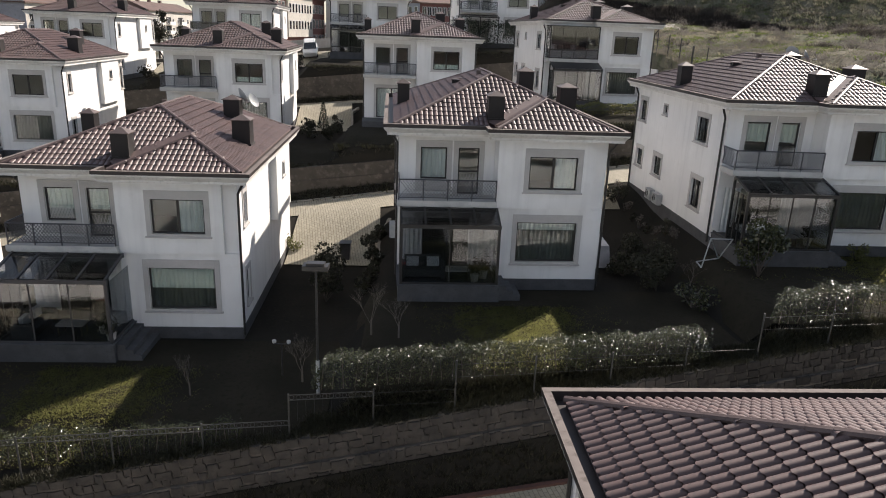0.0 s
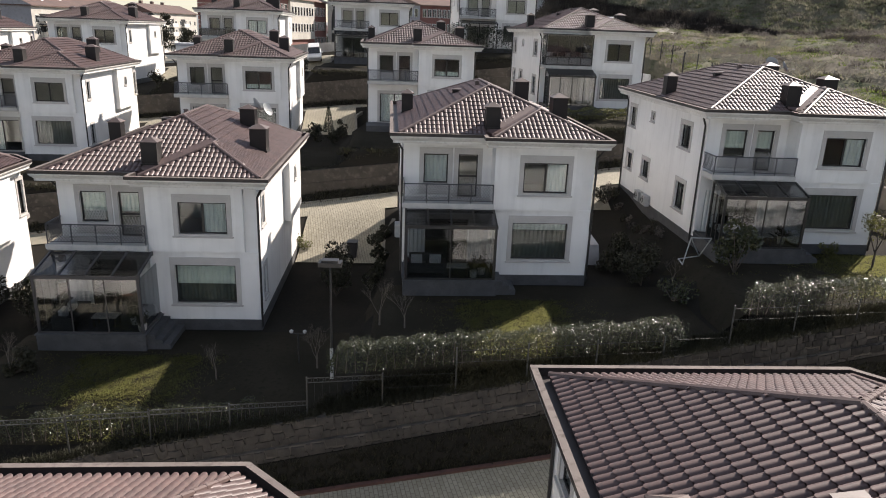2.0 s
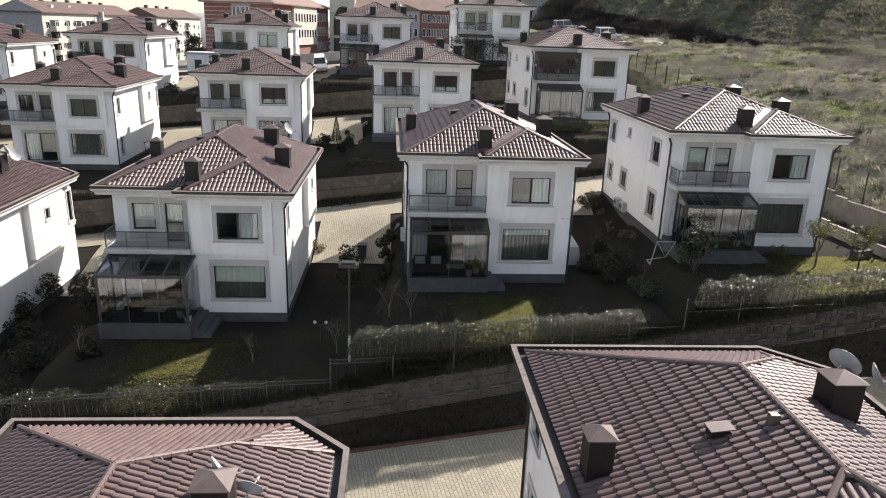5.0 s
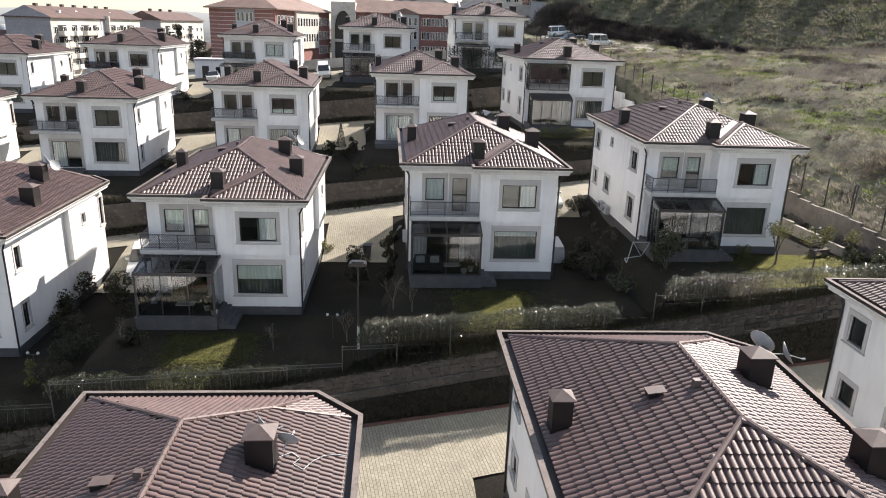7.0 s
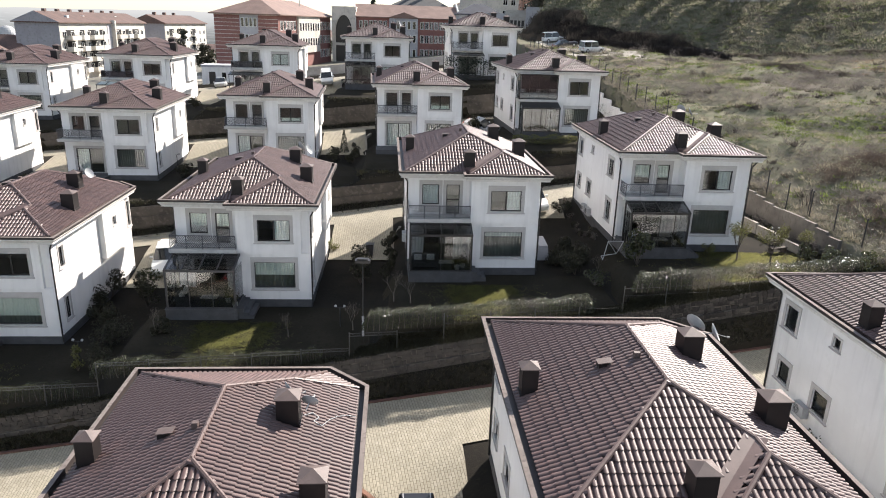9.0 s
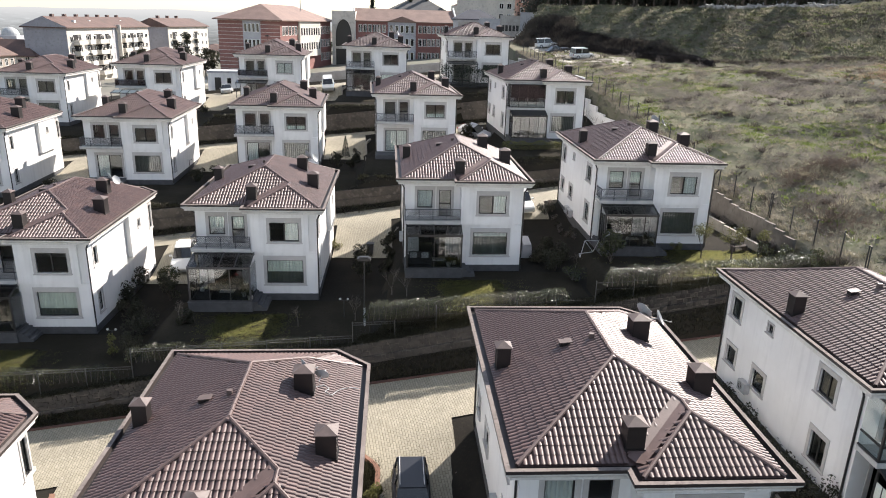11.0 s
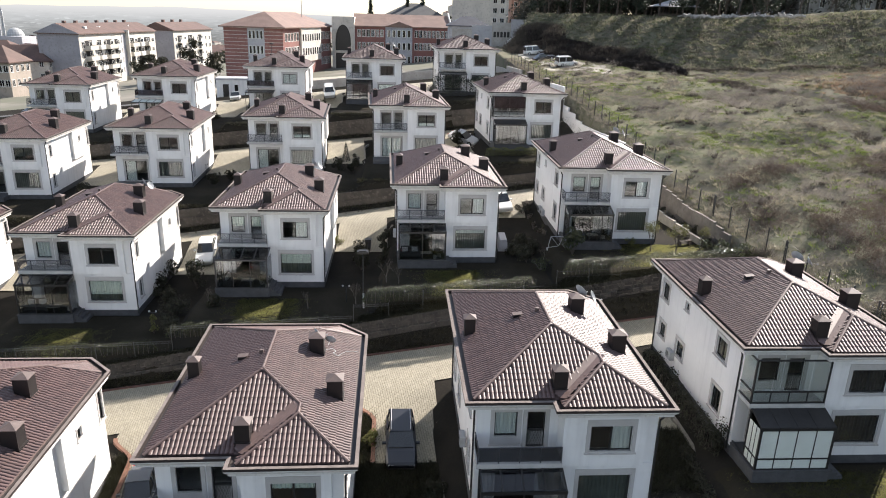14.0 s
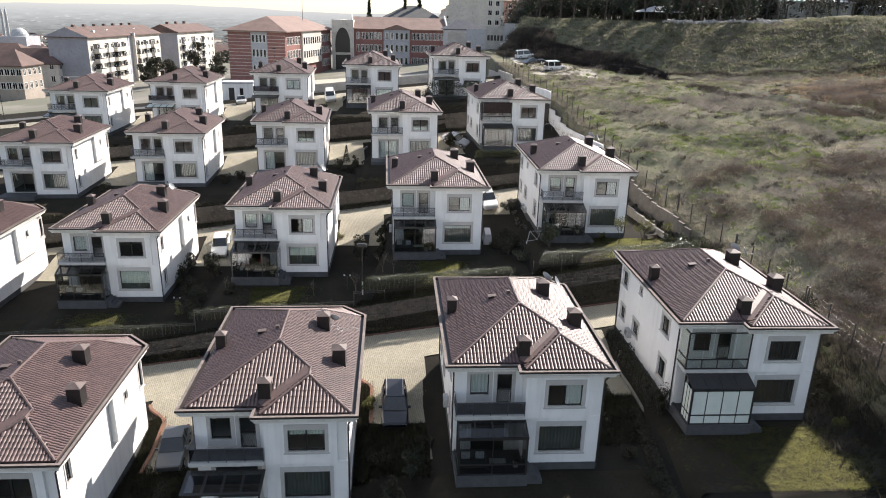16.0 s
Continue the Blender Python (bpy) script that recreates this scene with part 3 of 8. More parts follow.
def window(parent, m, s0, s1, z0, z1, mullions=(0.5,), surround=(0.2, 0.34, 0.10), name="window", rail=None, lattice=False):
    """A recessed dark-framed window with its grey surround; m places the wall face. Returns the frame."""
    w = s1 - s0
    f = 0.06
    bs = [(s0, s1, 0.08, 0.15, z0, z0 + f), (s0, s1, 0.08, 0.15, z1 - f, z1), (s0, s0 + f, 0.081, 0.149, z0, z1), (s1 - f, s1, 0.081, 0.149, z0, z1)]
    cuts = [s0 + f] + [s0 + w * k for k in mullions] + [s1 - f]
    for k in cuts[1:-1]:
        bs.append((k - 0.045, k + 0.045, 0.075, 0.152, z0, z1))
    if rail:
        bs.append((s0, s1, 0.078, 0.15, rail, rail + 0.07))
    fr = part(name, boxes(*bs), M_FRAME, parent)
    fr.matrix_local = m
    for p0, p1 in zip(cuts, cuts[1:]):
        pane = part("pane", boxes((p0, p1, 0.105, 0.117, z0 + f, z1 - f)), M_GLASS, fr)
        pane.visible_shadow = False
    if surround:
        a, t, b = surround
        sur = boxes((s0 - a, s0, -0.035, 0.0, z0 - b, z1 + t), (s1, s1 + a, -0.035, 0.0, z0 - b, z1 + t), (s0 - 0.0, s1 + 0.0, -0.036, 0.0, z1, z1 + t))
        part("surround", sur, M_TRIM, fr)
        part("sill", boxes((s0 - a - 0.05, s1 + a + 0.05, -0.09, 0.0, z0 - b - 0.06, z0 - b), (s0, s1, -0.034, 0.1, z0 - b, z0)), M_TRIM, fr)
    if lattice:
        bm = bmesh.new()
        k = s0 + 0.1
        zt = z0 + 0.85
        while k < s1 - 0.1:
            for d in (-1, 1):
                rod(bm, (k, 0.06, z0 + 0.1 if d > 0 else zt), (min(s1 - 0.06, k + 0.3), 0.06, zt if d > 0 else z0 + 0.1), 0.012, 4)
            k += 0.13
        part("door_grille", bm, M_TRIM, fr)
    return fr


YU = YW - 0.12    # upper bay of the wing stands proud
XU = 8.62
WING_A, WING_B = (XW, YW), (XR, YW)
LEFT_A, LEFT_B = (XL, YB), (XL, YM)
RIGHT_A, RIGHT_B = (XR, YW), (XR, EAVE_D - CHAMFER - 0.2)
MAIN_A, MAIN_B = (XL, YM), (XW, YM)
LEFT_WINDOWS = [(11.7, 12.75, 4.08, 5.25, ()), (8.35, 8.85, 4.85, 5.3, ()), (2.85, 4.1, 4.08, 5.25, (0.5,)), (11.55, 12.55, 1.36, 2.35, ()), (8.35, 9.5, 1.36, 2.4, ()), (2.7, 3.85, 0.85, 2.25, (0.5,))]
RIGHT_WINDOWS = [(0.85, 1.45, 4.05, 5.3, ()), (11.75, 12.3, 3.5, 5.35, ()), (0.85, 1.5, 0.7, 2.1, ())]


def roof_tile_mesh(coarse):
    """One barrel tile: x along the eave, y up the slope, z out of it."""
    prof = [(0.0, -0.042), (0.10, -0.042), (0.15, 0.006), (0.26, 0.021), (0.40, 0.031), (0.54, 0.034), (0.68, 0.029), (0.79, 0.018), (0.88, 0.002), (0.95, -0.042), (1.0, -0.042)]
    if coarse:
        prof = [prof[k] for k in (0, 1, 2, 5, 8, 9)]
    w, l = TILE_W, TILE_L + 0.03
    rows = ((0.0, 0.040, 0.05), (l, 0.004, 0.0), (0.0, 0.040, 0.05), (0.05, -0.01, 0.05))   # tile, then the riser of its rounded front edge
    verts, faces = [], []
    for y, lift, back in rows:
        for u, h in prof:
            verts.append(((u - 0.5) * w, y + back * (1 - max(0.0, h) / 0.034), max(-0.042, h + lift)))
    n = len(prof)
    for k in range(n - 1):
        faces.append((k, k + 1, n + k + 1, n + k))
        faces.append((3 * n + k, 3 * n + k + 1, 2 * n + k + 1, 2 * n + k))
    return verts, faces


TILE_W, TILE_L = 0.205, 0.38
SLOPE_ANGLE = math.atan((RIDGE_H + 0.12) / (EAVE_W / 2 - 0.42))


def tile_places():
    """Every tile of the villa's roof: slope name and pose in the villa."""
    out = []
    ca = math.cos(SLOPE_ANGLE)
    for n, e, poly in slope_polygons():
        if len(poly) < 3:
            continue
        inn = Vector((e[0], e[1]))
        along = Vector((inn.y, -inn.x))
        lo = min(Vector(p).dot(along) for p in poly)
        hi = max(Vector(p).dot(along) for p in poly)
        dmax = max(inn.dot(Vector(p)) + e[2] for p in poly)
        base = Vector((0, 0)) - inn * e[2]
        edges = []
        area = sum(poly[k][0] * poly[(k + 1) % len(poly)][1] - poly[(k + 1) % len(poly)][0] * poly[k][1] for k in range(len(poly)))
        sg = 1 if area > 0 else -1
        for k in range(len(poly)):
            p, q = Vector(poly[k]), Vector(poly[(k + 1) % len(poly)])
            if (q - p).length > 1e-6:
                t = (q - p).normalized()
                on_valley = n in ("front", "wing_left") and abs(MAIN_EDGES["front"][1] * (p.y + q.y) / 2 - ((p.x + q.x) / 2 - (EAVE_W - WING_W))) < 0.02
                on_seam = n == "right" and abs(EAVE_W - (p.x + q.x) / 2 - (p.y + q.y) / 2) < 0.02 and abs(t.x * t.y) > 0.4
                edges.append((p, Vector((-t.y, t.x)) * sg, 0.3 if on_valley else 0.0 if on_seam else 0.03))
        d = 0.40
        while d < dmax:
            s = math.floor(lo / TILE_W) * TILE_W + 0.5 * TILE_W
            while s < hi:
                c = base + along * s + inn * (d + 0.5 * TILE_L * ca)
                if all((c - p).dot(nn) > gap for p, nn, gap in edges):
                    o = base + along * s + inn * d
                    rot = Matrix(((along.x, inn.x * ca, -inn.x * math.sin(SLOPE_ANGLE)), (along.y, inn.y * ca, -inn.y * math.sin(SLOPE_ANGLE)), (0, math.sin(SLOPE_ANGLE), ca))).to_4x4()
                    out.append((n, Matrix.Translation((o.x, o.y, roof_z(d) + 0.05)) @ rot))
                s += TILE_W
            d += TILE_L * ca
    return out


TILES = tile_places()


def tiles_mesh(places, name, coarse=False):
    tv, tf = roof_tile_mesh(coarse)
    tv = np.array([(*v, 1.0) for v in tv])
    verts, faces = [], []
    for k, m in enumerate(places):
        base = k * len(tv)
        verts.append((tv @ np.array(m).T)[:, :3])
        faces += [tuple(i + base for i in f) for f in tf]
    me = bpy.data.meshes.new(name)
    me.from_pydata(np.concatenate(verts).tolist(), [], faces)
    me.materials.append(M_TILE)
    for p in me.polygons:
        p.use_smooth = not coarse
    return me


def cap_edges():
    """Edges that two slopes share, as pairs of 3D points: (hips and ridges, valleys)."""
    polys = [(n, e, poly) for n, e, poly in slope_polygons() if len(poly) > 2]
    caps, valleys = [], []
    pts = []
    for n, e, poly in polys:
        for k in range(len(poly)):
            p, q = poly[k], poly[(k + 1) % len(poly)]
            if math.dist(p, q) < 0.15:
                continue
            mid = ((p[0] + q[0]) / 2, (p[1] + q[1]) / 2)
            d = e[0] * mid[0] + e[1] * mid[1] + e[2]
            if d < 0.5:
                continue
            key = (round(mid[0], 1), round(mid[1], 1))
            for n2, e2, poly2 in polys:
                if n2 != n and abs(e2[0] * mid[0] + e2[1] * mid[1] + e2[2] - d) < 0.02 and (n, n2) != ("right", "right") and n < n2:
                    a = (*p, height(e, p))
                    b = (*q, height(e, q))
                    if {n, n2} == {"front", "wing_left"}:
                        valleys.append((a, b))
                    elif key not in pts:
                        pts.append(key)
                        caps.append((a, b))
                    break
    return caps, valleys


CHIMNEYS = [(0.9, 7.25, 0.29, 1.0), (4.62, 1.2, 0.33, 0.92), (7.18, 8.6, 0.38, 0.98), (8.45, 4.73, 0.38, 1.03)]  # x, y, half width, height


def roof_height(x, y):
    ms = [e[0] * x + e[1] * y + e[2] for e in MAIN_EDGES.values()]
    ws = [e[0] * x + e[1] * y + e[2] for e in WING_EDGES.values()]
    return roof_z(max(min(ms), min(ws)))


def build_chimney(parent, x, y, h, tall):
    z = roof_height(x, y)
    top = z + tall
    c = part("chimney", boxes((x - h, x + h, y - h, y + h, z - 0.35, top - 0.02)), M_CHIM, parent)
    bm = bmesh.new()
    k = h + 0.06
    box(bm, x - k, x + k, y - k, y + k, top - 0.015, top + 0.012)
    q = [bm.verts.new((x + a, y + b, top + 0.013)) for a, b in ((-k, -k), (k, -k), (k, k), (-k, k))]
    t = bm.verts.new((x, y, top + 0.22))
    for j in range(4):
        bm.faces.new((q[j], q[(j + 1) % 4], t))
    part("cap", bm, M_CAP, c, "weathered sheet metal pyramid cap")
    # flashing apron at the foot
    part("flashing", boxes((x - h - 0.04, x + h + 0.04, y - h - 0.04, y + h + 0.04, z - 0.3, z + 0.02)), M_CHIM, c)


def build_villa():
    v = thing("villa", pose(0, 0, 0), "white two-storey villa with brown hipped tile roof", "house", "estate villas")
    top = EAVE_Z - 0.45
    bm = bmesh.new()
    up = lambda h: (h[0], h[1], h[2], h[3])
    facade(bm, WING_A, WING_B, 0.0, 3.1, [(5.62 - XW, 8.17 - XW, 0.78, 2.5)])
    facade(bm, (XW, YU), (XU, YU), 3.1, top, [(5.95 - XW, 7.95 - XW, 3.92, 5.28)])
    facade(bm, (XU, YW + 0.1), (XR, YW + 0.1), 3.1, top, [])
    facade(bm, (XU, YU), (XU, YW + 0.1), 3.1, top, [])
    facade(bm, (XW, YM), (XW, YU), 0.0, top, [])
    facade(bm, MAIN_A, MAIN_B, 0.0, 3.2, [(1.6 - XL, 4.0 - XL, 0.05, 2.35)])
    facade(bm, MAIN_A, MAIN_B, 3.2, top, [(1.56 - XL, 2.67 - XL, 4.05, 5.4), (3.14 - XL, 4.03 - XL, 3.42, 5.4)])
    facade(bm, LEFT_A, LEFT_B, 0.0, top, [(YB - y1, YB - y0, z0, z1) for y0, y1, z0, z1, _ in LEFT_WINDOWS])
    facade(bm, RIGHT_A, RIGHT_B, 0.0, top, [(y0 - YW, y1 - YW, z0, z1) for y0, y1, z0, z1, _ in RIGHT_WINDOWS])
    facade(bm, RIGHT_B, (EAVE_W - CHAMFER - 0.2, YB), 0.0, top, [])
    facade(bm, (EAVE_W - CHAMFER - 0.2, YB), LEFT_A, 0.0, top, [])
    bm.faces.new([bm.verts.new(p) for p in ((XW, YU, 3.1), (XW, YW + 0.1, 3.1), (XR, YW + 0.1, 3.1), (XR, YW, 3.1), (XU, YW, 3.1), (XU, YU, 3.1))])
    part("wall", bm, M_WALL, v)
    part("intermediate_floor", boxes((XL + 0.25, XR - 0.25, YM + 0.25, YB - 0.3, 2.95, 3.15), (XL + 0.3, XR - 0.3, 5.2, 5.4, 0.0, 5.9)), M_ROOM, v)
    # side bay on the right wall
    x0, x1 = XR, XR + 0.34
    bm = bmesh.new()
    facade(bm, (x1, 6.7), (x1, 10.6), 2.65, top, [(1.6, 2.1, 4.55, 5.15)], 0.25)
    facade(bm, (x0, 6.7), (x1, 6.7), 2.65, top, [])
    facade(bm, (x1, 10.6), (x0, 10.6), 2.65, top, [])
    bm.faces.new([bm.verts.new(p) for p in ((x0, 6.7, 2.65), (x0, 10.6, 2.65), (x1, 10.6, 2.65), (x1, 6.7, 2.65))])
    part("side_bay", bm, M_WALL, v)
    window(v, at_wall((x1, 6.7), (x1, 10.6), 0), 1.6, 2.1, 4.55, 5.15, (), (0.08, 0.1, 0.05))
    part("plinth", (lambda b: (prism(b, inset_outline(WALL_OUTLINE, -0.03), -2.2, -0.001), b)[1])(bmesh.new()), M_PLINTH, v)
    # windows and doors
    mw = at_wall((0, YW), (1, YW), 0)
    window(v, mw, 5.62, 8.17, 0.78, 2.5, ())
    add_curtain(v, 5.66, 8.13, 0.82, 2.46, YW + 0.185, M_SHEER, "sheer_curtain")
    window(v, at_wall((0, YU), (1, YU), 0), 5.95, 7.95, 3.92, 5.28, (0.5,))
    mm = at_wall((0, YM), (1, YM), 0)
    window(v, mm, 1.56, 2.67, 4.05, 5.4, (), (0.2, 0.28, 0.45))
    window(v, mm, 3.14, 4.03, 3.42, 5.4, (), (0.2, 0.28, 0.0), "balcony_door", 4.35, True)
    window(v, mm, 1.6, 4.0, 0.05, 2.35, (0.5,), (0.2, 0.25, 0.0), "terrace_door")
    ml = at_wall(LEFT_A, LEFT_B, 0)
    for y0, y1, z0, z1, mu in LEFT_WINDOWS:
        s = 0.2 if y1 - y0 > 0.7 else 0.1
        window(v, ml, YB - y1, YB - y0, z0, z1, mu, (s, 0.24 if s > 0.1 else 0.1, 0.08))
    mr = at_wall(RIGHT_A, RIGHT_B, 0)
    for y0, y1, z0, z1, mu in RIGHT_WINDOWS:
        window(v, mr, y0 - YW, y1 - YW, z0, z1, mu, (0.12, 0.2, 0.08))
    # roof: sheet under the tiles, tiles, caps
    bm = bmesh.new()
    for n, e, poly in slope_polygons():
        if len(poly) > 2:
            bm.faces.new([bm.verts.new((x, y, height(e, (x, y)))) for x, y in poly])
    bmesh.ops.recalc_face_normals(bm, faces=bm.faces)
    part("roof", bm, M_TILE, v)
    caps, valleys = cap_edges()
    for a, b in caps:
        bm = bmesh.new()
        A, B = Vector(a), Vector(b)
        n = max(1, round((B - A).length / 0.42))
        d = (B - A).normalized()
        u = Vector((d.y, -d.x, 0)).normalized()
        w = u.cross(d)
        prev = None
        for k in range(n):   # one capping with a lip at each overlap
            for f, r in ((k / n, 0.088), ((k + 0.98) / n, 0.080)):
                c = A.lerp(B, f) + Vector((0, 0, 0.065))
                ring = [bm.verts.new(c + (u * math.cos(q) + w * math.sin(q)) * r) for q in [2 * math.pi * j / 8 for j in range(8)]]
                if prev:
                    for j in range(8):
                        bm.faces.new((prev[j], prev[(j + 1) % 8], ring[(j + 1) % 8], ring[j]))
                prev = ring
        part("ridge_cap", bm, M_RIDGE, v)
    for a, b in valleys:
        A, B = Vector(a), Vector(b)
        d = (B - A).normalized()
        sd = Vector((d.y, -d.x, 0)).normalized() * 0.34
        bm = bmesh.new()
        for off in (-1, 1):
            vs = [A, B, B + sd * off + Vector((0, 0, 0.03 + 0.34 * 0.28)), A + sd * off + Vector((0, 0, 0.03 + 0.34 * 0.28))]
            vs[0] = vs[0] + Vector((0, 0, 0.03)); vs[1] = vs[1] + Vector((0, 0, 0.03))
            bm.faces.new([bm.verts.new(p + Vector((0, 0, 0.085))) for p in vs])
        bmesh.ops.recalc_face_normals(bm, faces=bm.faces)
        part("valley_flashing", bm, M_RIDGE, v)
    # eave: soffit, cornice, fascia, rim and hidden gutter
    bm = bmesh.new()
    o0, o1, o2 = EAVE_OUTLINE, inset_outline(EAVE_OUTLINE, 0.17), inset_outline(EAVE_OUTLINE, 0.44)
    band(bm, inset_outline(EAVE_OUTLINE, 0.85), inset_outline(EAVE_OUTLINE, 0.16), EAVE_Z - 0.46, EAVE_Z - 0.46)
    band(bm, inset_outline(EAVE_OUTLINE, 0.16), inset_outline(EAVE_OUTLINE, 0.16), EAVE_Z - 0.46, EAVE_Z - 0.36)
    band(bm, inset_outline(EAVE_OUTLINE, 0.16), inset_outline(EAVE_OUTLINE, 0.02), EAVE_Z - 0.36, EAVE_Z - 0.20)
    band(bm, inset_outline(EAVE_OUTLINE, 0.02), inset_outline(EAVE_OUTLINE, 0.02), EAVE_Z - 0.20, EAVE_Z - 0.15)
    bmesh.ops.remove_doubles(bm, verts=bm.verts, dist=0.001)
    part("eave", bm, M_EAVE, v)
    bm = bmesh.new()
    band(bm, inset_outline(EAVE_OUTLINE, 0.02), o0, EAVE_Z - 0.15, EAVE_Z - 0.14)
    band(bm, o0, o0, EAVE_Z - 0.14, EAVE_Z - 0.006)
    bmesh.ops.remove_doubles(bm, verts=bm.verts, dist=0.0005)
    part("fascia", bm, M_FASCIA, v, "dark metal fascia edge")
    bm = bmesh.new()
    band(bm, o0, o1, EAVE_Z - 0.006, EAVE_Z)
    part("rim", bm, M_RIM, v)
    bm = bmesh.new()
    band(bm, o1, o1, EAVE_Z, EAVE_Z - 0.22)
    band(bm, o1, o2, EAVE_Z - 0.22, EAVE_Z - 0.20)
    band(bm, o2, o2, EAVE_Z - 0.20, EAVE_Z - 0.10)
    bmesh.ops.remove_doubles(bm, verts=bm.verts, dist=0.0005)
    part("gutter", bm, M_GUTTER, v)
    for x, y, half, tall in CHIMNEYS:
        build_chimney(v, x, y, half, tall)
    # roof hatch on the left slope, small vents by the ridge
    zh = roof_height(3.52, 7.05)
    bm = boxes((3.26, 3.72, 6.88, 7.20, zh - 0.2, zh + 0.18))
    h = part("roof_hatch", bm, M_CHIM, v)
    bm = boxes((3.22, 3.76, 6.84, 7.24, zh + 0.18, zh + 0.21))
    for q in bm.verts:
        q.co.z += 0.12 * (q.co.x - 3.14)
    part("hatch_lid", bm, M_CAP, h)
    for y in (6.8,):
        k = part("roof_vent", boxes((4.42, 4.62, y - 0.09, y + 0.09, roof_height(4.5, y), roof_height(4.5, y) + 0.30)), M_CAP, v)
    # downpipes
    for x, y, j in ((XR + 0.06, YW - 0.05, 1), (XL - 0.07, YM + 0.2, 1), (XL - 0.07, YB - 0.1, 1)):
        bm = bmesh.new()
        rod(bm, (x, y, -0.3), (x, y, top - 0.45), 0.05, 8)
        rod(bm, (x, y, top - 0.45), (x + (0.25 if x > 5 else -0.25), y - 0.2, top), 0.05, 8)
        part("downpipe", bm, M_FRAME, v)
    # balcony
    b = part("balcony", boxes((XL - 0.05, XW - 0.004, -0.45, YM - 0.004, 3.16, 3.40), (XL - 0.08, XW - 0.002, -0.49, -0.30, 3.22, 3.43)), M_BALC, v)
    return v


def add_railing(v, solid=False):
    """Balcony railing with a lattice between two rails."""
    y, x0, x1, z0, z1 = -0.42, XL, XW - 0.05, 3.46, 4.28
    bm = bmesh.new()
    rod(bm, (x0, y, z1), (x1, y, z1), 0.03)
    rod(bm, (x0, y, z0 + 0.08), (x1, y, z0 + 0.08), 0.02)
    rod(bm, (x0, y, z1), (x0, YM, z1), 0.03)
    rod(bm, (x0, y, z0 + 0.08), (x0, YM, z0 + 0.08), 0.02)
    for k in range(5):
        x = x0 + (x1 - x0) * k / 4
        rod(bm, (x, y, z0 - 0.08), (x, y, z1), 0.028)
    top = part("railing", bm, M_RAIL, v)
    bm = bmesh.new()
    if solid:
        box(bm, x0 + 0.02, x1 - 0.02, y - 0.006, y + 0.006, z0 + 0.1, z1 - 0.04)
        box(bm, x0 - 0.006, x0 + 0.006, y + 0.02, YM - 0.01, z0 + 0.1, z1 - 0.04)
        part("railing_panel", bm, M_SMOKED, top, "smoked glass railing panel")
    else:
        k = x0
        step, h = 0.125, z1 - z0 - 0.08
        while k < x1:
            for a, b2 in ((z0 + 0.08, z1), (z1, z0 + 0.08)):
                e = min(x1, k + h * 0.8)
                f = (e - k) / (h * 0.8)
                rod(bm, (k, y, a), (e, y, a + (b2 - a) * f), 0.012, 4)
            k += step
        for j in range(8):
            yy = y + 0.16 * j
            rod(bm, (x0, yy, z0 + 0.08), (x0, min(YM, yy + 0.5), z1), 0.012, 4)
            rod(bm, (x0, yy, z1), (x0, min(YM, yy + 0.5), z0 + 0.08), 0.012, 4)
        part("railing_lattice", bm, M_RAIL, top)
    return top


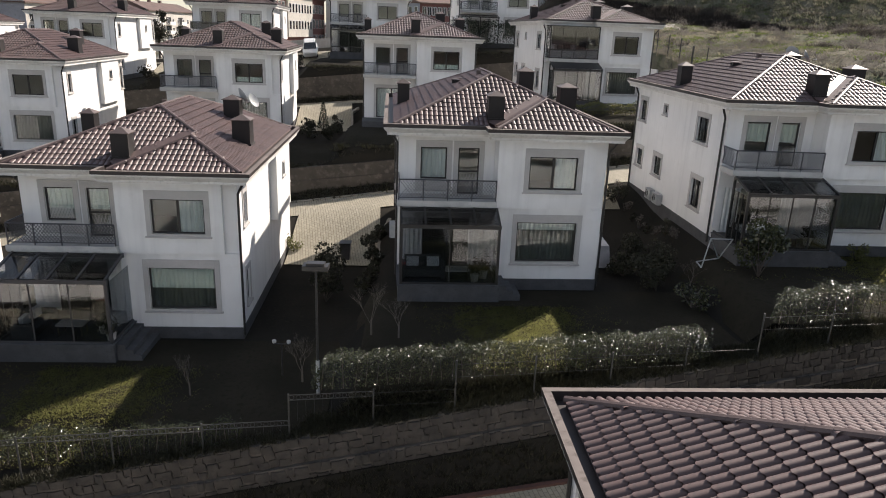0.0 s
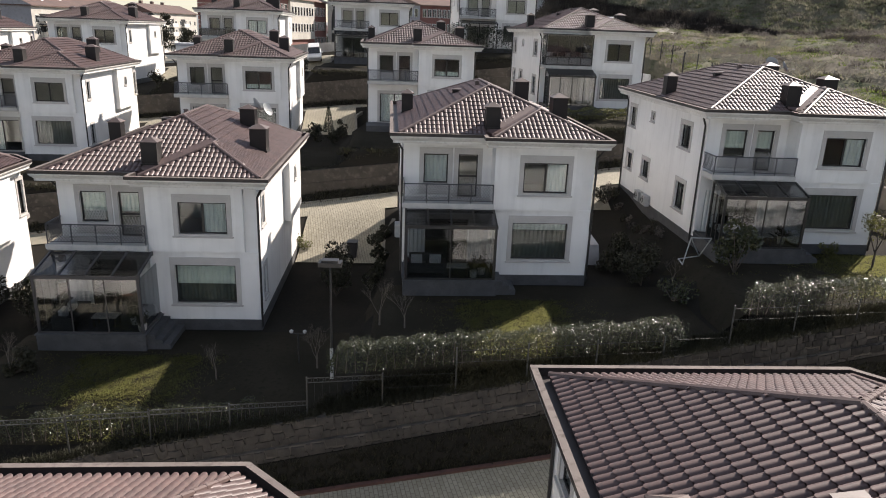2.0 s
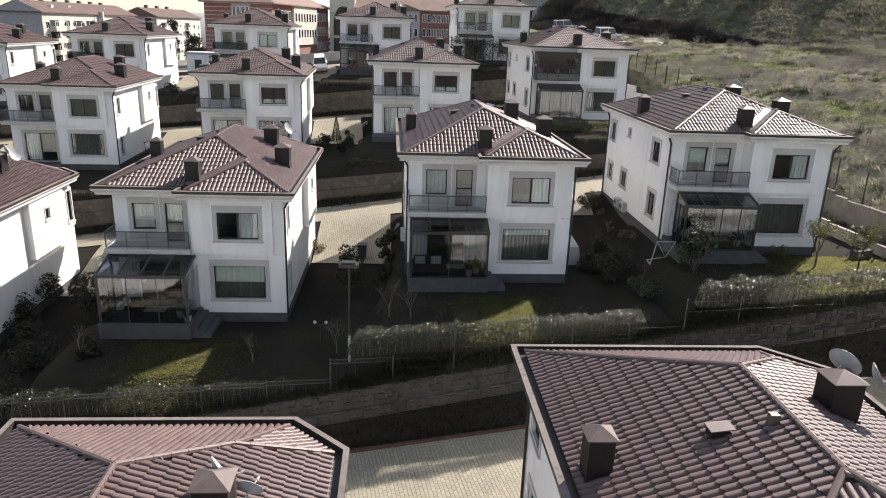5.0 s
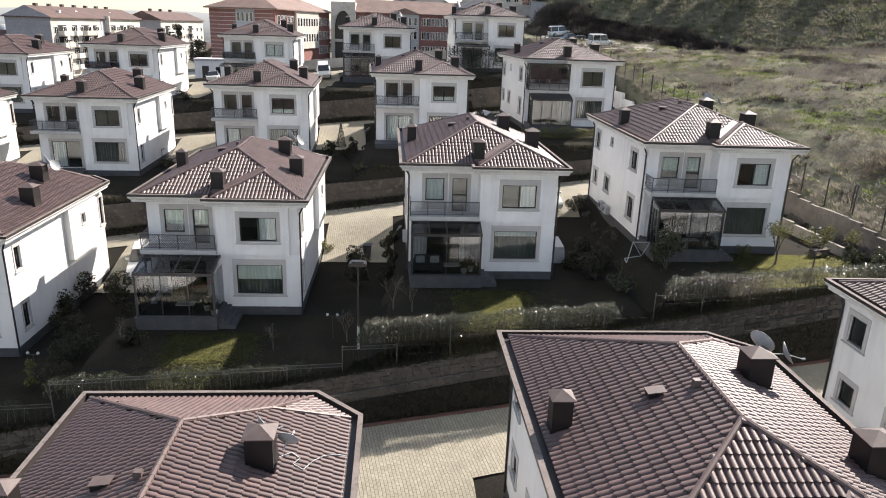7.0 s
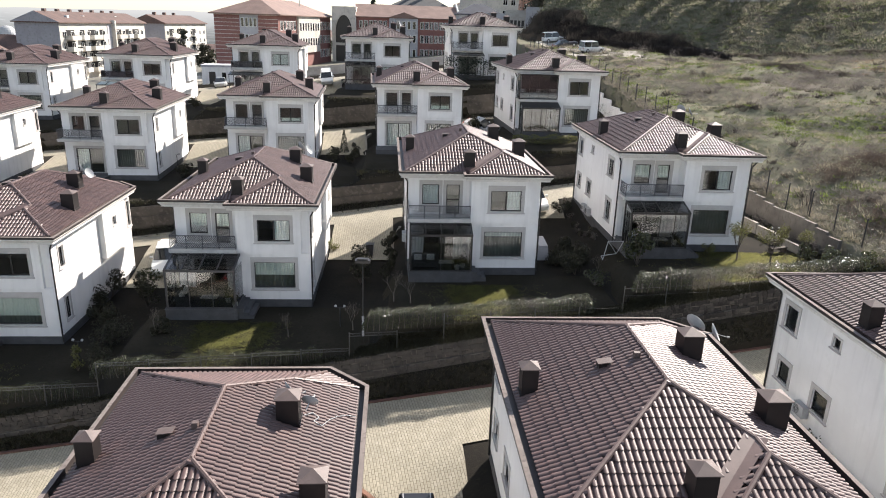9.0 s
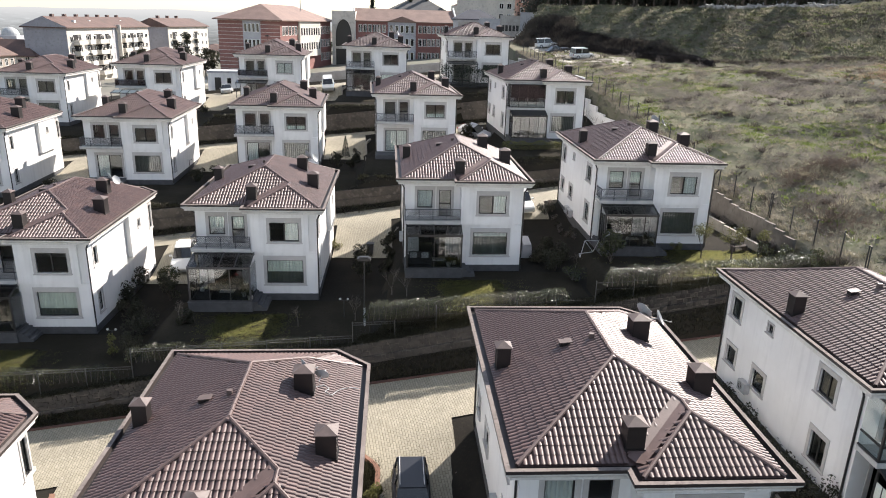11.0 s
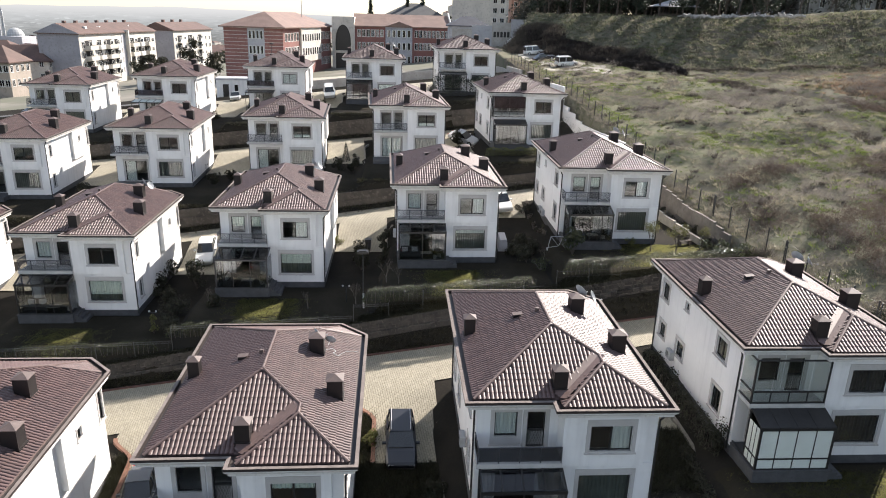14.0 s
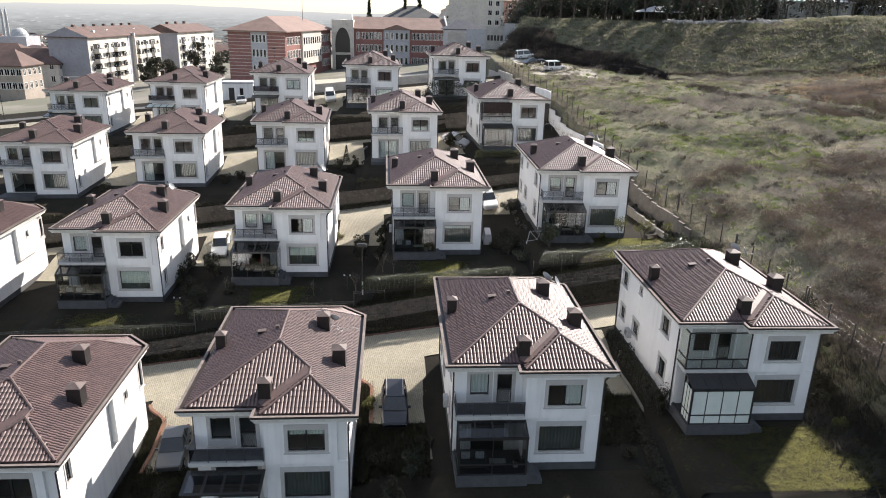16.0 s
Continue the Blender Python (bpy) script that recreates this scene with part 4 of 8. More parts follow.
def add_conservatory(v, depth=1.6, x0=0.72, x1=4.72, roof="glass", panes=3, blinds=False, zf=2.58, material=None, sill=0.0):
    """A metal-framed glass porch under the balcony, on a plinth with steps."""
    y0, y1 = -depth, YM - 0.01
    zb, zt = 0.25, 3.12
    fm = material or M_FRAME
    yb = -0.47
    c = part("conservatory", boxes((x0 - 0.02, x1 + 0.02, y0 - 0.02, y0 + 0.10, zf, zf + 0.14)), fm, v)
    for nm, bx in (("post", (x0, x0 + 0.11, y0, y0 + 0.11, zb, zf)), ("post", (x1 - 0.11, x1, y0, y0 + 0.11, zb, zf)), ("sole_bar", (x0, x1, y0, y0 + 0.08, zb, zb + 0.07)),
                   ("sole_bar", (x0, x0 + 0.09, y0 + 0.11, y1, zb, zb + 0.07)), ("post", (x0, x0 + 0.09, yb, yb + 0.09, zb, zt)),
                   ("sole_bar", (x1 - 0.09, x1, y0 + 0.11, YW - 0.01, zb, zb + 0.07)), ("wall_beam", (x0, x1, yb - 0.08, yb, zt - 0.1, zt))):
        part(nm, boxes(bx), fm, c)
    part("terrace_plinth", boxes((x0 - 0.06, x1 + 0.06, y0 - 0.08, YM - 0.05, -2.0, 0.2), (x0 - 0.1, x1 + 0.1, y0 - 0.12, YM - 0.05, 0.2, 0.249)), M_PLINTH, c, "grey stone terrace plinth")
    # bars and panes of the front
    n = panes
    for k in range(1, n):
        x = x0 + (x1 - x0) * k / n
        part("glazing_bar", boxes((x - 0.022, x + 0.022, y0 + 0.02, y0 + 0.07, zb + 0.07, zf)), fm, c)
    if sill:
        part("transom", boxes((x0 + 0.11, x1 - 0.11, y0 + 0.015, y0 + 0.075, sill, sill + 0.09)), fm, c)
        part("transom", boxes((x0 + 0.015, x0 + 0.075, y0 + 0.11, yb, sill, sill + 0.09)), fm, c)
    for k in range(1, 3):
        y = y0 + 0.1 + (yb - y0 - 0.1) * k / 3
        part("glazing_bar", boxes((x0 + 0.02, x0 + 0.07, y - 0.02, y + 0.02, zb + 0.07, zf)), fm, c)
    gm = M_BLIND if blinds else M_PORCH
    for k in range(n):
        xa, xb = x0 + (x1 - x0) * k / n + 0.03, x0 + (x1 - x0) * (k + 1) / n - 0.03
        g = part("pane", boxes((max(xa, x0 + 0.11), min(xb, x1 - 0.11), y0 + 0.04, y0 + 0.05, zb + 0.07, zf)), gm, c)
        g.visible_shadow = blinds
    g = part("pane", boxes((x0 + 0.04, x0 + 0.05, y0 + 0.11, yb, zb + 0.07, zf)), gm, c)
    g.visible_shadow = blinds
    if depth > 0.6:
        g = part("pane", boxes((x1 - 0.05, x1 - 0.04, y0 + 0.11, YW - 0.02, zb + 0.07, zf)), gm, c)
        g.visible_shadow = blinds
    # sloping roof from under the balcony edge to the front beam
    slope = (zt - zf - 0.12) / (yb - y0)
    bm = bmesh.new()
    m = 4
    for k in range(m + 1):
        x = min(max(x0 + (x1 - x0) * k / m, x0 + 0.045), x1 - 0.045)
        bars = bmesh.new()
        vs = box(bars, x - 0.04, x + 0.04, y0, yb, 0, 0.09)
        for q in vs:
            q.co.z += zf + 0.10 + (q.co.y - y0) * slope
        part("rafter", bars, fm, c)
    vs = box(bm, x0, x1, y0 + 0.02, yb, 0.03, 0.05)
    for q in vs:
        q.co.z += zf + 0.12 + (q.co.y - y0) * slope
    g = part("porch_roof", bm, M_SMOKED if roof == "glass" else M_FRAME, c)
    g.visible_shadow = roof != "glass"
    # steps beside it
    for k in range(3):
        part("step", boxes((x1 + 0.07 + 0.3 * k, x1 + 0.37 + 0.3 * k, y0 + 0.1, YW - 0.06, -1.9, 0.16 - 0.2 * k)), M_PLINTH, c)
    return c


def add_glazed_balcony(v, glass):
    """Frame and glass that close the balcony from rail to eave."""
    y, x0, x1, z0, z1 = -0.42, XL - 0.02, XW - 0.02, 3.44, EAVE_Z - 0.47
    zs = (z0, 4.08, z1 - 0.06)
    c = part("balcony_glazing", boxes(*[(x0, x1, y - 0.04, y + 0.04, z, z + 0.07) for z in zs], *[(x0 - 0.04, x0 + 0.04, y + 0.04, YM - 0.01, z, z + 0.07) for z in zs],
                                      (x0 - 0.045, x0 + 0.045, y - 0.045, y + 0.045, z0, z1), (x1 - 0.06, x1, y - 0.045, y + 0.045, z0, z1),
                                      *[(x0 + (x1 - x0) * k / 4 - 0.02, x0 + (x1 - x0) * k / 4 + 0.02, y - 0.03, y + 0.03, z0, 4.1) for k in (1, 2, 3)]), M_FRAME, v)
    for k in range(4):
        g = part("pane", boxes((x0 + (x1 - x0) * k / 4 + 0.02, x0 + (x1 - x0) * (k + 1) / 4 - 0.02, y - 0.005, y + 0.005, z0 + 0.07, z1 - 0.06)), glass, c)
        g.visible_shadow = False
    g = part("pane", boxes((x0 - 0.005, x0 + 0.005, y + 0.045, YM - 0.02, z0 + 0.07, z1 - 0.06)), glass, c)
    g.visible_shadow = False


def add_dish(v, x, y, z, aim, r=0.38):
    bm = bmesh.new()
    rings = []
    for k in range(1, 5):
        q = r * k / 4
        rings.append([bm.verts.new((q * math.cos(a), q * math.sin(a), 0.35 * q * q / r)) for a in [2 * math.pi * j / 16 for j in range(16)]])
    c = bm.verts.new((0, 0, 0))
    for j in range(16):
        bm.faces.new((c, rings[0][j], rings[0][(j + 1) % 16]))
        for a, b in zip(rings, rings[1:]):
            bm.faces.new((a[j], b[j], b[(j + 1) % 16], a[(j + 1) % 16]))
    m = Matrix.Translation((x, y, z)) @ Matrix.Rotation(radians(aim), 4, 'Z') @ Matrix.Rotation(radians(62), 4, 'Y')
    d = part("satellite_dish", bm, M_DISH, v)
    d.matrix_local = m
    sm = d.modifiers.new("thickness", 'SOLIDIFY')
    sm.thickness = 0.012
    bm = bmesh.new()
    rod(bm, (0, 0, -0.02), (-0.1, 0, -0.35), 0.022)
    rod(bm, (0.0, 0, 0.0), (r * 0.9, 0, 0.42), 0.012)
    rod(bm, (r * 0.9, 0, 0.40), (r * 0.95, 0, 0.50), 0.035)
    part("dish_arm", bm, M_TRIM, d)


def add_curtain(v, s0, s1, z0, z1, y, material, name="curtain"):
    """A hanging with soft folds just behind the glass."""
    bm = bmesh.new()
    n = max(6, int((s1 - s0) / 0.06))
    lo, hi = [], []
    for k in range(n + 1):
        x = s0 + (s1 - s0) * k / n
        yy = y + 0.03 * math.sin(k * 1.9)
        lo.append(bm.verts.new((x, yy, z0)))
        hi.append(bm.verts.new((x, yy, z1)))
    for k in range(n):
        bm.faces.new((lo[k], lo[k + 1], hi[k + 1], hi[k]))
    o = part(name, bm, material, v)
    o.modifiers.new("thickness", 'SOLIDIFY').thickness = 0.006
    return o


def add_ac(v, s, z, m):
    """A split air-conditioner's outdoor unit on the left wall."""
    a = part("air_conditioner", boxes((s, s + 0.8, -0.36, -0.06, z, z + 0.58), (s + 0.1, s + 0.14, -0.3, 0.0, z - 0.06, z), (s + 0.66, s + 0.7, -0.3, 0.0, z - 0.06, z)), M_DISH, v)
    a.matrix_local = m
    bm = bmesh.new()
    for r in (0.08, 0.14, 0.2):
        for k in range(14):
            t0, t1 = 2 * math.pi * k / 14, 2 * math.pi * (k + 1) / 14
            rod(bm, (s + 0.3 + r * math.cos(t0), -0.365, z + 0.29 + r * math.sin(t0)), (s + 0.3 + r * math.cos(t1), -0.365, z + 0.29 + r * math.sin(t1)), 0.012, 4)
    part("fan_grille", bm, M_FRAME, a)


villa = build_villa()
TILE_ALL = tiles_mesh([m for n, m in TILES], "roof_tiles")
tiles = tagged(new("roof_tiles", TILE_ALL), kind="stuff")
tiles.parent = villa
TILE_ONE = bpy.data.meshes.new("roof_tile")
_tv, _tf = roof_tile_mesh(False)
TILE_ONE.from_pydata(_tv, [], _tf)
TILE_ONE.materials.append(M_TILE)
for p in TILE_ONE.polygons:
    p.use_smooth = True
NEAR_TILES = [m for n, m in TILES if n == "left" and 8.6 < m.translation.y < 14.0][:300]
_near = {tuple(round(c, 3) for c in m.translation) for m in NEAR_TILES}
TILE_REST = tiles_mesh([m for n, m in TILES if tuple(round(c, 3) for c in m.translation) not in _near], "roof_tiles")
PLACED = {}
for key, (x, y, z, turn) in VILLAS.items():
    if not PLACED:
        villa.matrix_world = pose(x, y, z, 0, 0, turn)
        PLACED[key] = villa
    else:
        PLACED[key] = copy_thing(villa, pose(x, y, z, 0, 0, turn))

TILE_FAR = tiles_mesh([m for n, m in TILES], "roof_tiles", True)
for key in PLACED:
    if key[0] in "ij" or key == "hm":
        for o in PLACED[key].children:
            if o.name.startswith("roof_tiles"):
                o.data = TILE_FAR

for key in ("g1", "g2"):
    v = PLACED[key]
    for o in list(v.children):
        if o.name.startswith("roof_tiles"):
            o.data = TILE_REST
    for m in NEAR_TILES:
        o = new("roof_tile", TILE_ONE)
        o.parent = v
        o.matrix_local = m

ML = at_wall(LEFT_A, LEFT_B, 0)
for key, v in PLACED.items():
    if key == "h1":
        add_conservatory(v, 2.3, 0.75, 4.9, panes=3, material=M_GREYFRAME)
    elif key in ("h2", "g2", "h0", "hm", "g0"):
        add_conservatory(v, 1.6, panes=3 if key == "h0" else 2, sill=0.9 if key in ("h0", "g2") else 0)
    elif key == "h3":
        add_conservatory(v, 1.9, panes=4)
    elif key in ("g3", "i4"):
        add_conservatory(v, 1.7, roof="solid", panes=4, blinds=key == "g3", sill=0.85 if key == "g3" else 0)
        add_glazed_balcony(v, M_GLASS if key == "g3" else M_PORCH)
    elif key == "j3":
        add_conservatory(v, 1.5, panes=4, sill=0.8)
    elif key in ("j1", "j2", "j4", "g1", "j0"):
        bm = bmesh.new()
        vs = box(bm, 0.5, 4.7, -2.2, -0.46, 2.62, 2.7)
        for q in vs:
            q.co.z += 0.15 * (q.co.y + 2.2)
        aw = part("porch_awning", bm, M_FRAME, v)
        for x in (0.6, 2.6, 4.6):
            bm = bmesh.new()
            rod(bm, (x, -2.1, -0.5), (x, -2.1, 2.64), 0.05)
            part("awning_post", bm, M_FRAME, aw)
        for k in range(4):
            x = 0.7 + k
            bm = bmesh.new()
            vs = box(bm, x, x + 0.85, -2.05, -0.6, 2.71, 2.725)
            for q in vs:
                q.co.z += 0.15 * (q.co.y + 2.2)
            part("awning_panel", bm, M_BLIND if key == "j1" else M_PORCH, aw)
        part("terrace_plinth", boxes((0.5, 4.66, -2.3, YM, -2.0, -0.02)), M_PLINTH, v)
    else:
        part("terrace_plinth", boxes((0.5, 4.66, -1.4, YM, -2.0, -0.02)), M_PLINTH, v)
    if key not in ("g3", "i4"):
        add_railing(v, solid=key in ("g2", "g1", "j1", "j2"))
    label = {"h1": "white villa with pinkish-brown roof and grey-framed glass porch", "g3": "white villa with glazed balcony and blinded glass porch",
             "i4": "white villa with glazed balcony beside the meadow fence"}.get(key)
    if key in ("h2", "g2", "h0", "h3", "j3"):
        label = "white villa with black-framed glass porch below its balcony"
    if key in ("i0", "i1", "i2", "i3"):
        label = "white villa with open terrace door and lattice balcony rail"
    if label:
        v["label"] = label

# curtains and blinds that show in single houses
def blind(key, s0, s1, z0, z1, y=YW + 0.14, name="roller_blind", material=None):
    add_curtain(PLACED[key], s0, s1, z0, z1, y, material or M_BLIND, name)


blind("h1", 5.68, 8.11, 1.62, 2.44)
blind("h1", 7.0, 7.9, 3.98, 5.22, YU + 0.14, "curtain", M_CURTAIN)
blind("h2", 7.05, 7.9, 3.98, 5.22, YU + 0.14, "curtain", M_CURTAIN)
blind("h2", 5.68, 8.11, 2.15, 2.44, material=M_CURTAIN)
blind("h3", 7.05, 7.9, 3.98, 5.22, YU + 0.14, "curtain", M_CURTAIN)
for key in ("h2", "g2", "h0"):
    blind(key, 1.62, 2.6, 4.1, 5.3, YM + 0.16, "curtain", M_CURTAIN)
for key in ("h1", "h3"):
    blind(key, 1.62, 2.6, 4.5, 5.3, YM + 0.16)
    blind(key, 3.22, 3.95, 4.5, 5.3, YM + 0.16)
for key in ("i1", "i2"):
    blind(key, 1.7, 2.75, 0.1, 2.28, YM + 0.16, "curtain", M_CURTAIN)
blind("i3", 1.7, 3.9, 0.1, 2.28, YM + 0.16, "curtain", M_CURTAIN)
for key in ("i2", "i3"):
    blind(key, 6.05, 7.85, 3.98, 4.3, YU + 0.14)
bm = bmesh.new()   # white lattice before the balcony window
for k in range(8):
    for d in (-1, 1):
        x = 1.66 + 0.115 * k
        rod(bm, (x, YM + 0.05, 4.14 if d > 0 else 4.62), (min(2.56, x + 0.24), YM + 0.05, 4.62 if d > 0 else 4.14), 0.012, 4)
part("window_lattice", bm, M_WHITEWALL, PLACED["h1"])
blind("g2", 7.0, 7.9, 3.98, 5.22, YU + 0.14, "curtain", M_CURTAIN)
blind("g1", 6.0, 7.9, 4.9, 5.22, YU + 0.14)
blind("g3", 6.0, 7.9, 3.98, 5.22, YU + 0.14, "roller_shutter", M_BROWNBLIND)
blind("g3", 5.68, 8.11, 0.85, 2.44, name="roller_shutter", material=M_BROWNBLIND)
blind("h0", 5.68, 8.11, 1.3, 2.44)
blind("j3", 5.68, 8.11, 0.85, 2.44)
blind("j2", 6.0, 7.9, 3.98, 5.22, YU + 0.14, "curtain", M_CURTAIN)
for key in ("g1", "g2", "h1", "h0", "h3", "g3", "j3"):
    x, y = 7.18, 8.6
    z = roof_height(x, y) + 1.2
    add_dish(PLACED[key], x + (-0.05 if key == "g1" else 0.3), y + 0.5, z - (0.45 if key == "g1" else 0.15), 30, 0.41)
    add_dish(PLACED[key], x + (0.7 if key == "g1" else 0.9), y + 0.1, z - (0.6 if key == "g1" else 0.3), 78 if key == "g1" else -20, 0.3 if key == "g1" else 0.36)
bm = bmesh.new()
pts = [Vector((x, y, roof_height(x, y) + 0.13)) for x, y in ((7.6, 8.9), (7.9, 9.3), (8.15, 9.15), (8.0, 8.8), (8.3, 8.7), (8.5, 9.2), (8.75, 9.6), (9.1, 9.9), (9.4, 10.0))]
for a, b in zip(pts, pts[1:]):
    rod(bm, a, b, 0.016, 4)
part("cable", bm, M_DISH, PLACED["g1"], "loose white aerial cable")
part("roller_blind", boxes((XL + 0.1, XW - 0.1, -0.36, -0.34, 4.5, 5.9)), M_BROWNBLIND, PLACED["i4"], "lowered brown balcony blind")
part("balcony_panel", boxes((XL + 0.1, XW - 0.1, -0.37, -0.34, 3.55, 4.05)), M_CURTAIN, PLACED["i4"], "white low balcony panel")
add_ac(PLACED["h3"], 4.1, -0.05, ML)
add_ac(PLACED["h3"], 5.3, -0.05, ML)
add_ac(PLACED["g2"], 8.3, 1.1, ML)
add_ac(PLACED["g3"], 3.2, 0.8, ML)
add_ac(PLACED["h2"], 10.2, 1.0, ML)


# ---- estate ground: lawns, drives, walls, kerbs ----
def sheet(name, f, nu, nv, lift, material, label, category, kind="structure"):
    """A sheet over (u, v) in 0..1 that follows the ground; f gives x, y."""
    bm = bmesh.new()
    g = []
    for a in range(nu + 1):
        col = []
        for b in range(nv + 1):
            x, y = f(a / nu, b / nv)
            col.append(bm.verts.new((x, y, ground_z(x, y) + lift)))
        g.append(col)
    for a in range(nu):
        for b in range(nv):
            bm.faces.new((g[a][b], g[a + 1][b], g[a + 1][b + 1], g[a][b + 1]))
    o = part(name, bm, material)
    for p in o.data.polygons:
        p.use_smooth = True
    return tagged(o, label, category, kind=kind)


def local_to_world(key, x, y):
    hx, hy, hz, t = VILLAS[key]
    c, s = math.cos(radians(t)), math.sin(radians(t))
    return hx + c * x - s * y, hy + s * x + c * y


for key in VILLAS:
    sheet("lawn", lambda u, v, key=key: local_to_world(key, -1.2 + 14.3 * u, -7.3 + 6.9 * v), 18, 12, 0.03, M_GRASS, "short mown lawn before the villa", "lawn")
    if key not in ("g3", "h3", "i4", "j4"):
        y0, y1 = {"g0": (7.6, 16.5), "g1": (9.0, 16.5), "g2": (8.0, 16.5), "h2": (12.0, 16.5)}.get(key, (9.0, 16.5) if key[0] == "h" else (6.0, 16.5))

        def near_side(y, key=key):
            """The drive's edge towards its own villa: a planted strip, rounded off at the road."""
            q = min(1.0, max(0.0, (y - 12.6) / 1.9))
            return 10.15 - 1.5 * q * q * (3 - 2 * q) if key[0] == "g" else 9.3

        def drive(u, v, key=key):
            y = y0 + (y1 - y0) * v
            x = near_side(y)
            return local_to_world(key, x + (14.15 + 0.1 * math.sin(v * 3.0) - x) * u, y)
        sheet("driveway", drive, 10, 30, 0.10, M_PAVE, "beige block paved driveway between villas", "driveway")
        if key == "h2":
            continue
        if key[0] == "g":   # rounded kerb of the planted strip
            bm = bmesh.new()
            prev = None
            for k in range(29):
                y = y0 + (14.5 - y0) * k / 28
                ring = []
                for dx, dz in ((-0.13, -0.1), (-0.13, 0.2), (0.13, 0.2), (0.13, -0.1)):
                    x_, y_ = local_to_world(key, near_side(y) + dx, y)
                    ring.append(bm.verts.new((x_, y_, ground_z(x_, y_) + dz)))
                if prev:
                    for j in range(4):
                        bm.faces.new((prev[j], prev[(j + 1) % 4], ring[(j + 1) % 4], ring[j]))
                prev = ring
            tagged(part("kerb", bm, M_KERBED), "terracotta-coloured kerb round the planted strip", "kerb", kind="structure")
        # kerbed planting strip at the neighbour's side
        bm = bmesh.new()
        pts = [local_to_world(key, 14.2 + 0.1 * math.sin(v * 3.0) + 0.6 * max(0, v - 0.9) / 0.1, 4.6 + 8.6 * v) for v in [k / 20 for k in range(21)]]
        prev = None
        for (x, y) in pts:
            z = ground_z(x, y)
            ring = [bm.verts.new((x + dx, y, z + dz)) for dx, dz in ((-0.1, -0.1), (-0.1, 0.25), (0.1, 0.25), (0.1, -0.1))]
            if prev:
                for j in range(4):
                    bm.faces.new((prev[j], prev[(j + 1) % 4], ring[(j + 1) % 4], ring[j]))
            prev = ring
        tagged(part("kerb", bm, M_KERB2), "pale concrete kerb beside the driveway", "kerb", kind="structure")


def strip_along(name, xs, yf, section, zf, material, label, category):
    """A bar along x with a (dy, dz) cross-section that follows yf and zf."""
    bm = bmesh.new()
    prev = None
    n = len(section)
    for x in xs:
        y, z = yf(x), zf(x)
        ring = [bm.verts.new((x, y + dy, z + dz)) for dy, dz in section]
        if prev:
            for j in range(n):
                bm.faces.new((prev[j], prev[(j + 1) % n], ring[(j + 1) % n], ring[j]))
        else:
            bm.faces.new(ring[::-1])
        prev = ring
    bm.faces.new(prev)
    bmesh.ops.recalc_face_normals(bm, faces=bm.faces)
    return tagged(part(name, bm, material), label, category, kind="structure")


def span(x0, x1, step):
    n = max(1, round((x1 - x0) / step))
    return [x0 + (x1 - x0) * k / n for k in range(n + 1)]


WALLS = {}
for r in (1, 2, 3):
    xe = fence_x(row_y(r, 24) - 9) - 0.6
    top = lambda x, r=r: wall_top(r, x)
    h = 3.4
    WALLS[r] = strip_along("retaining_wall", span(-90, xe, 3.0), lambda x, r=r: row_y(r, x) + WALL_V,
                           [(0.25, -h), (-0.34, -h), (-0.34, -0.85), (-0.18, -0.85), (-0.18, 0.02), (0.25, 0.02)], top,
                           M_MORTAR if r == 1 else M_DARKSTONE, "two-tier rough stone retaining wall above the road", "retaining wall")
    strip_along("kerb", span(-90, xe, 3.0), lambda x, r=r: row_y(r, x) + WALL_V - 1.35, [(-0.09, -0.1), (-0.09, 0.13), (0.09, 0.13), (0.09, -0.1)],
                lambda x, r=r: ground_z(x, row_y(r, x) + WALL_V - 1.35), M_KERB if r == 1 else M_KERB2, "red concrete kerb along the estate road" if r == 1 else "concrete kerb along the estate road", "kerb")


strip_along("planted_bank", span(-60, 29, 3.0), lambda x: row_y(1, x) + WALL_V, [(-0.3, -1.32), (-0.47, -1.32), (-1.2, -2.7), (-1.3, -4.2), (-0.3, -4.2)], lambda x: wall_top(1, x),
            M_SOIL, "dark planted bank below the stone wall", "bank")


def bank_z(x, v):
    """Top of the soil between road and stone wall."""
    return max(gz(x, row_y(1, x) + v), wall_top(1, x) - 1.32 - 1.38 * (WALL_V - 0.47 - v) / 0.73)


def stone_mesh(seed):
    rnd = random.Random(seed)
    bm = bmesh.new()
    bmesh.ops.create_cube(bm, size=1.0)
    bmesh.ops.subdivide_edges(bm, edges=[e for e in bm.edges if abs(e.verts[0].co.y - e.verts[1].co.y) < 0.1], cuts=1, use_grid_fill=True)
    for v in bm.verts:
        if v.co.y < 0:
            k = 1 - 0.16 * (abs(v.co.x) > 0.4) - 0.14 * (abs(v.co.z) > 0.4)
            v.co.y *= k
        v.co.x += rnd.uniform(-0.09, 0.09)
        v.co.z += rnd.uniform(-0.11, 0.11)
        v.co.y += rnd.uniform(-0.08, 0.08) * (v.co.y < 0)
    me = bpy.data.meshes.new("stone")
    bm.to_mesh(me)
    bm.free()
    me.materials.append(M_BLOCK)
    return me


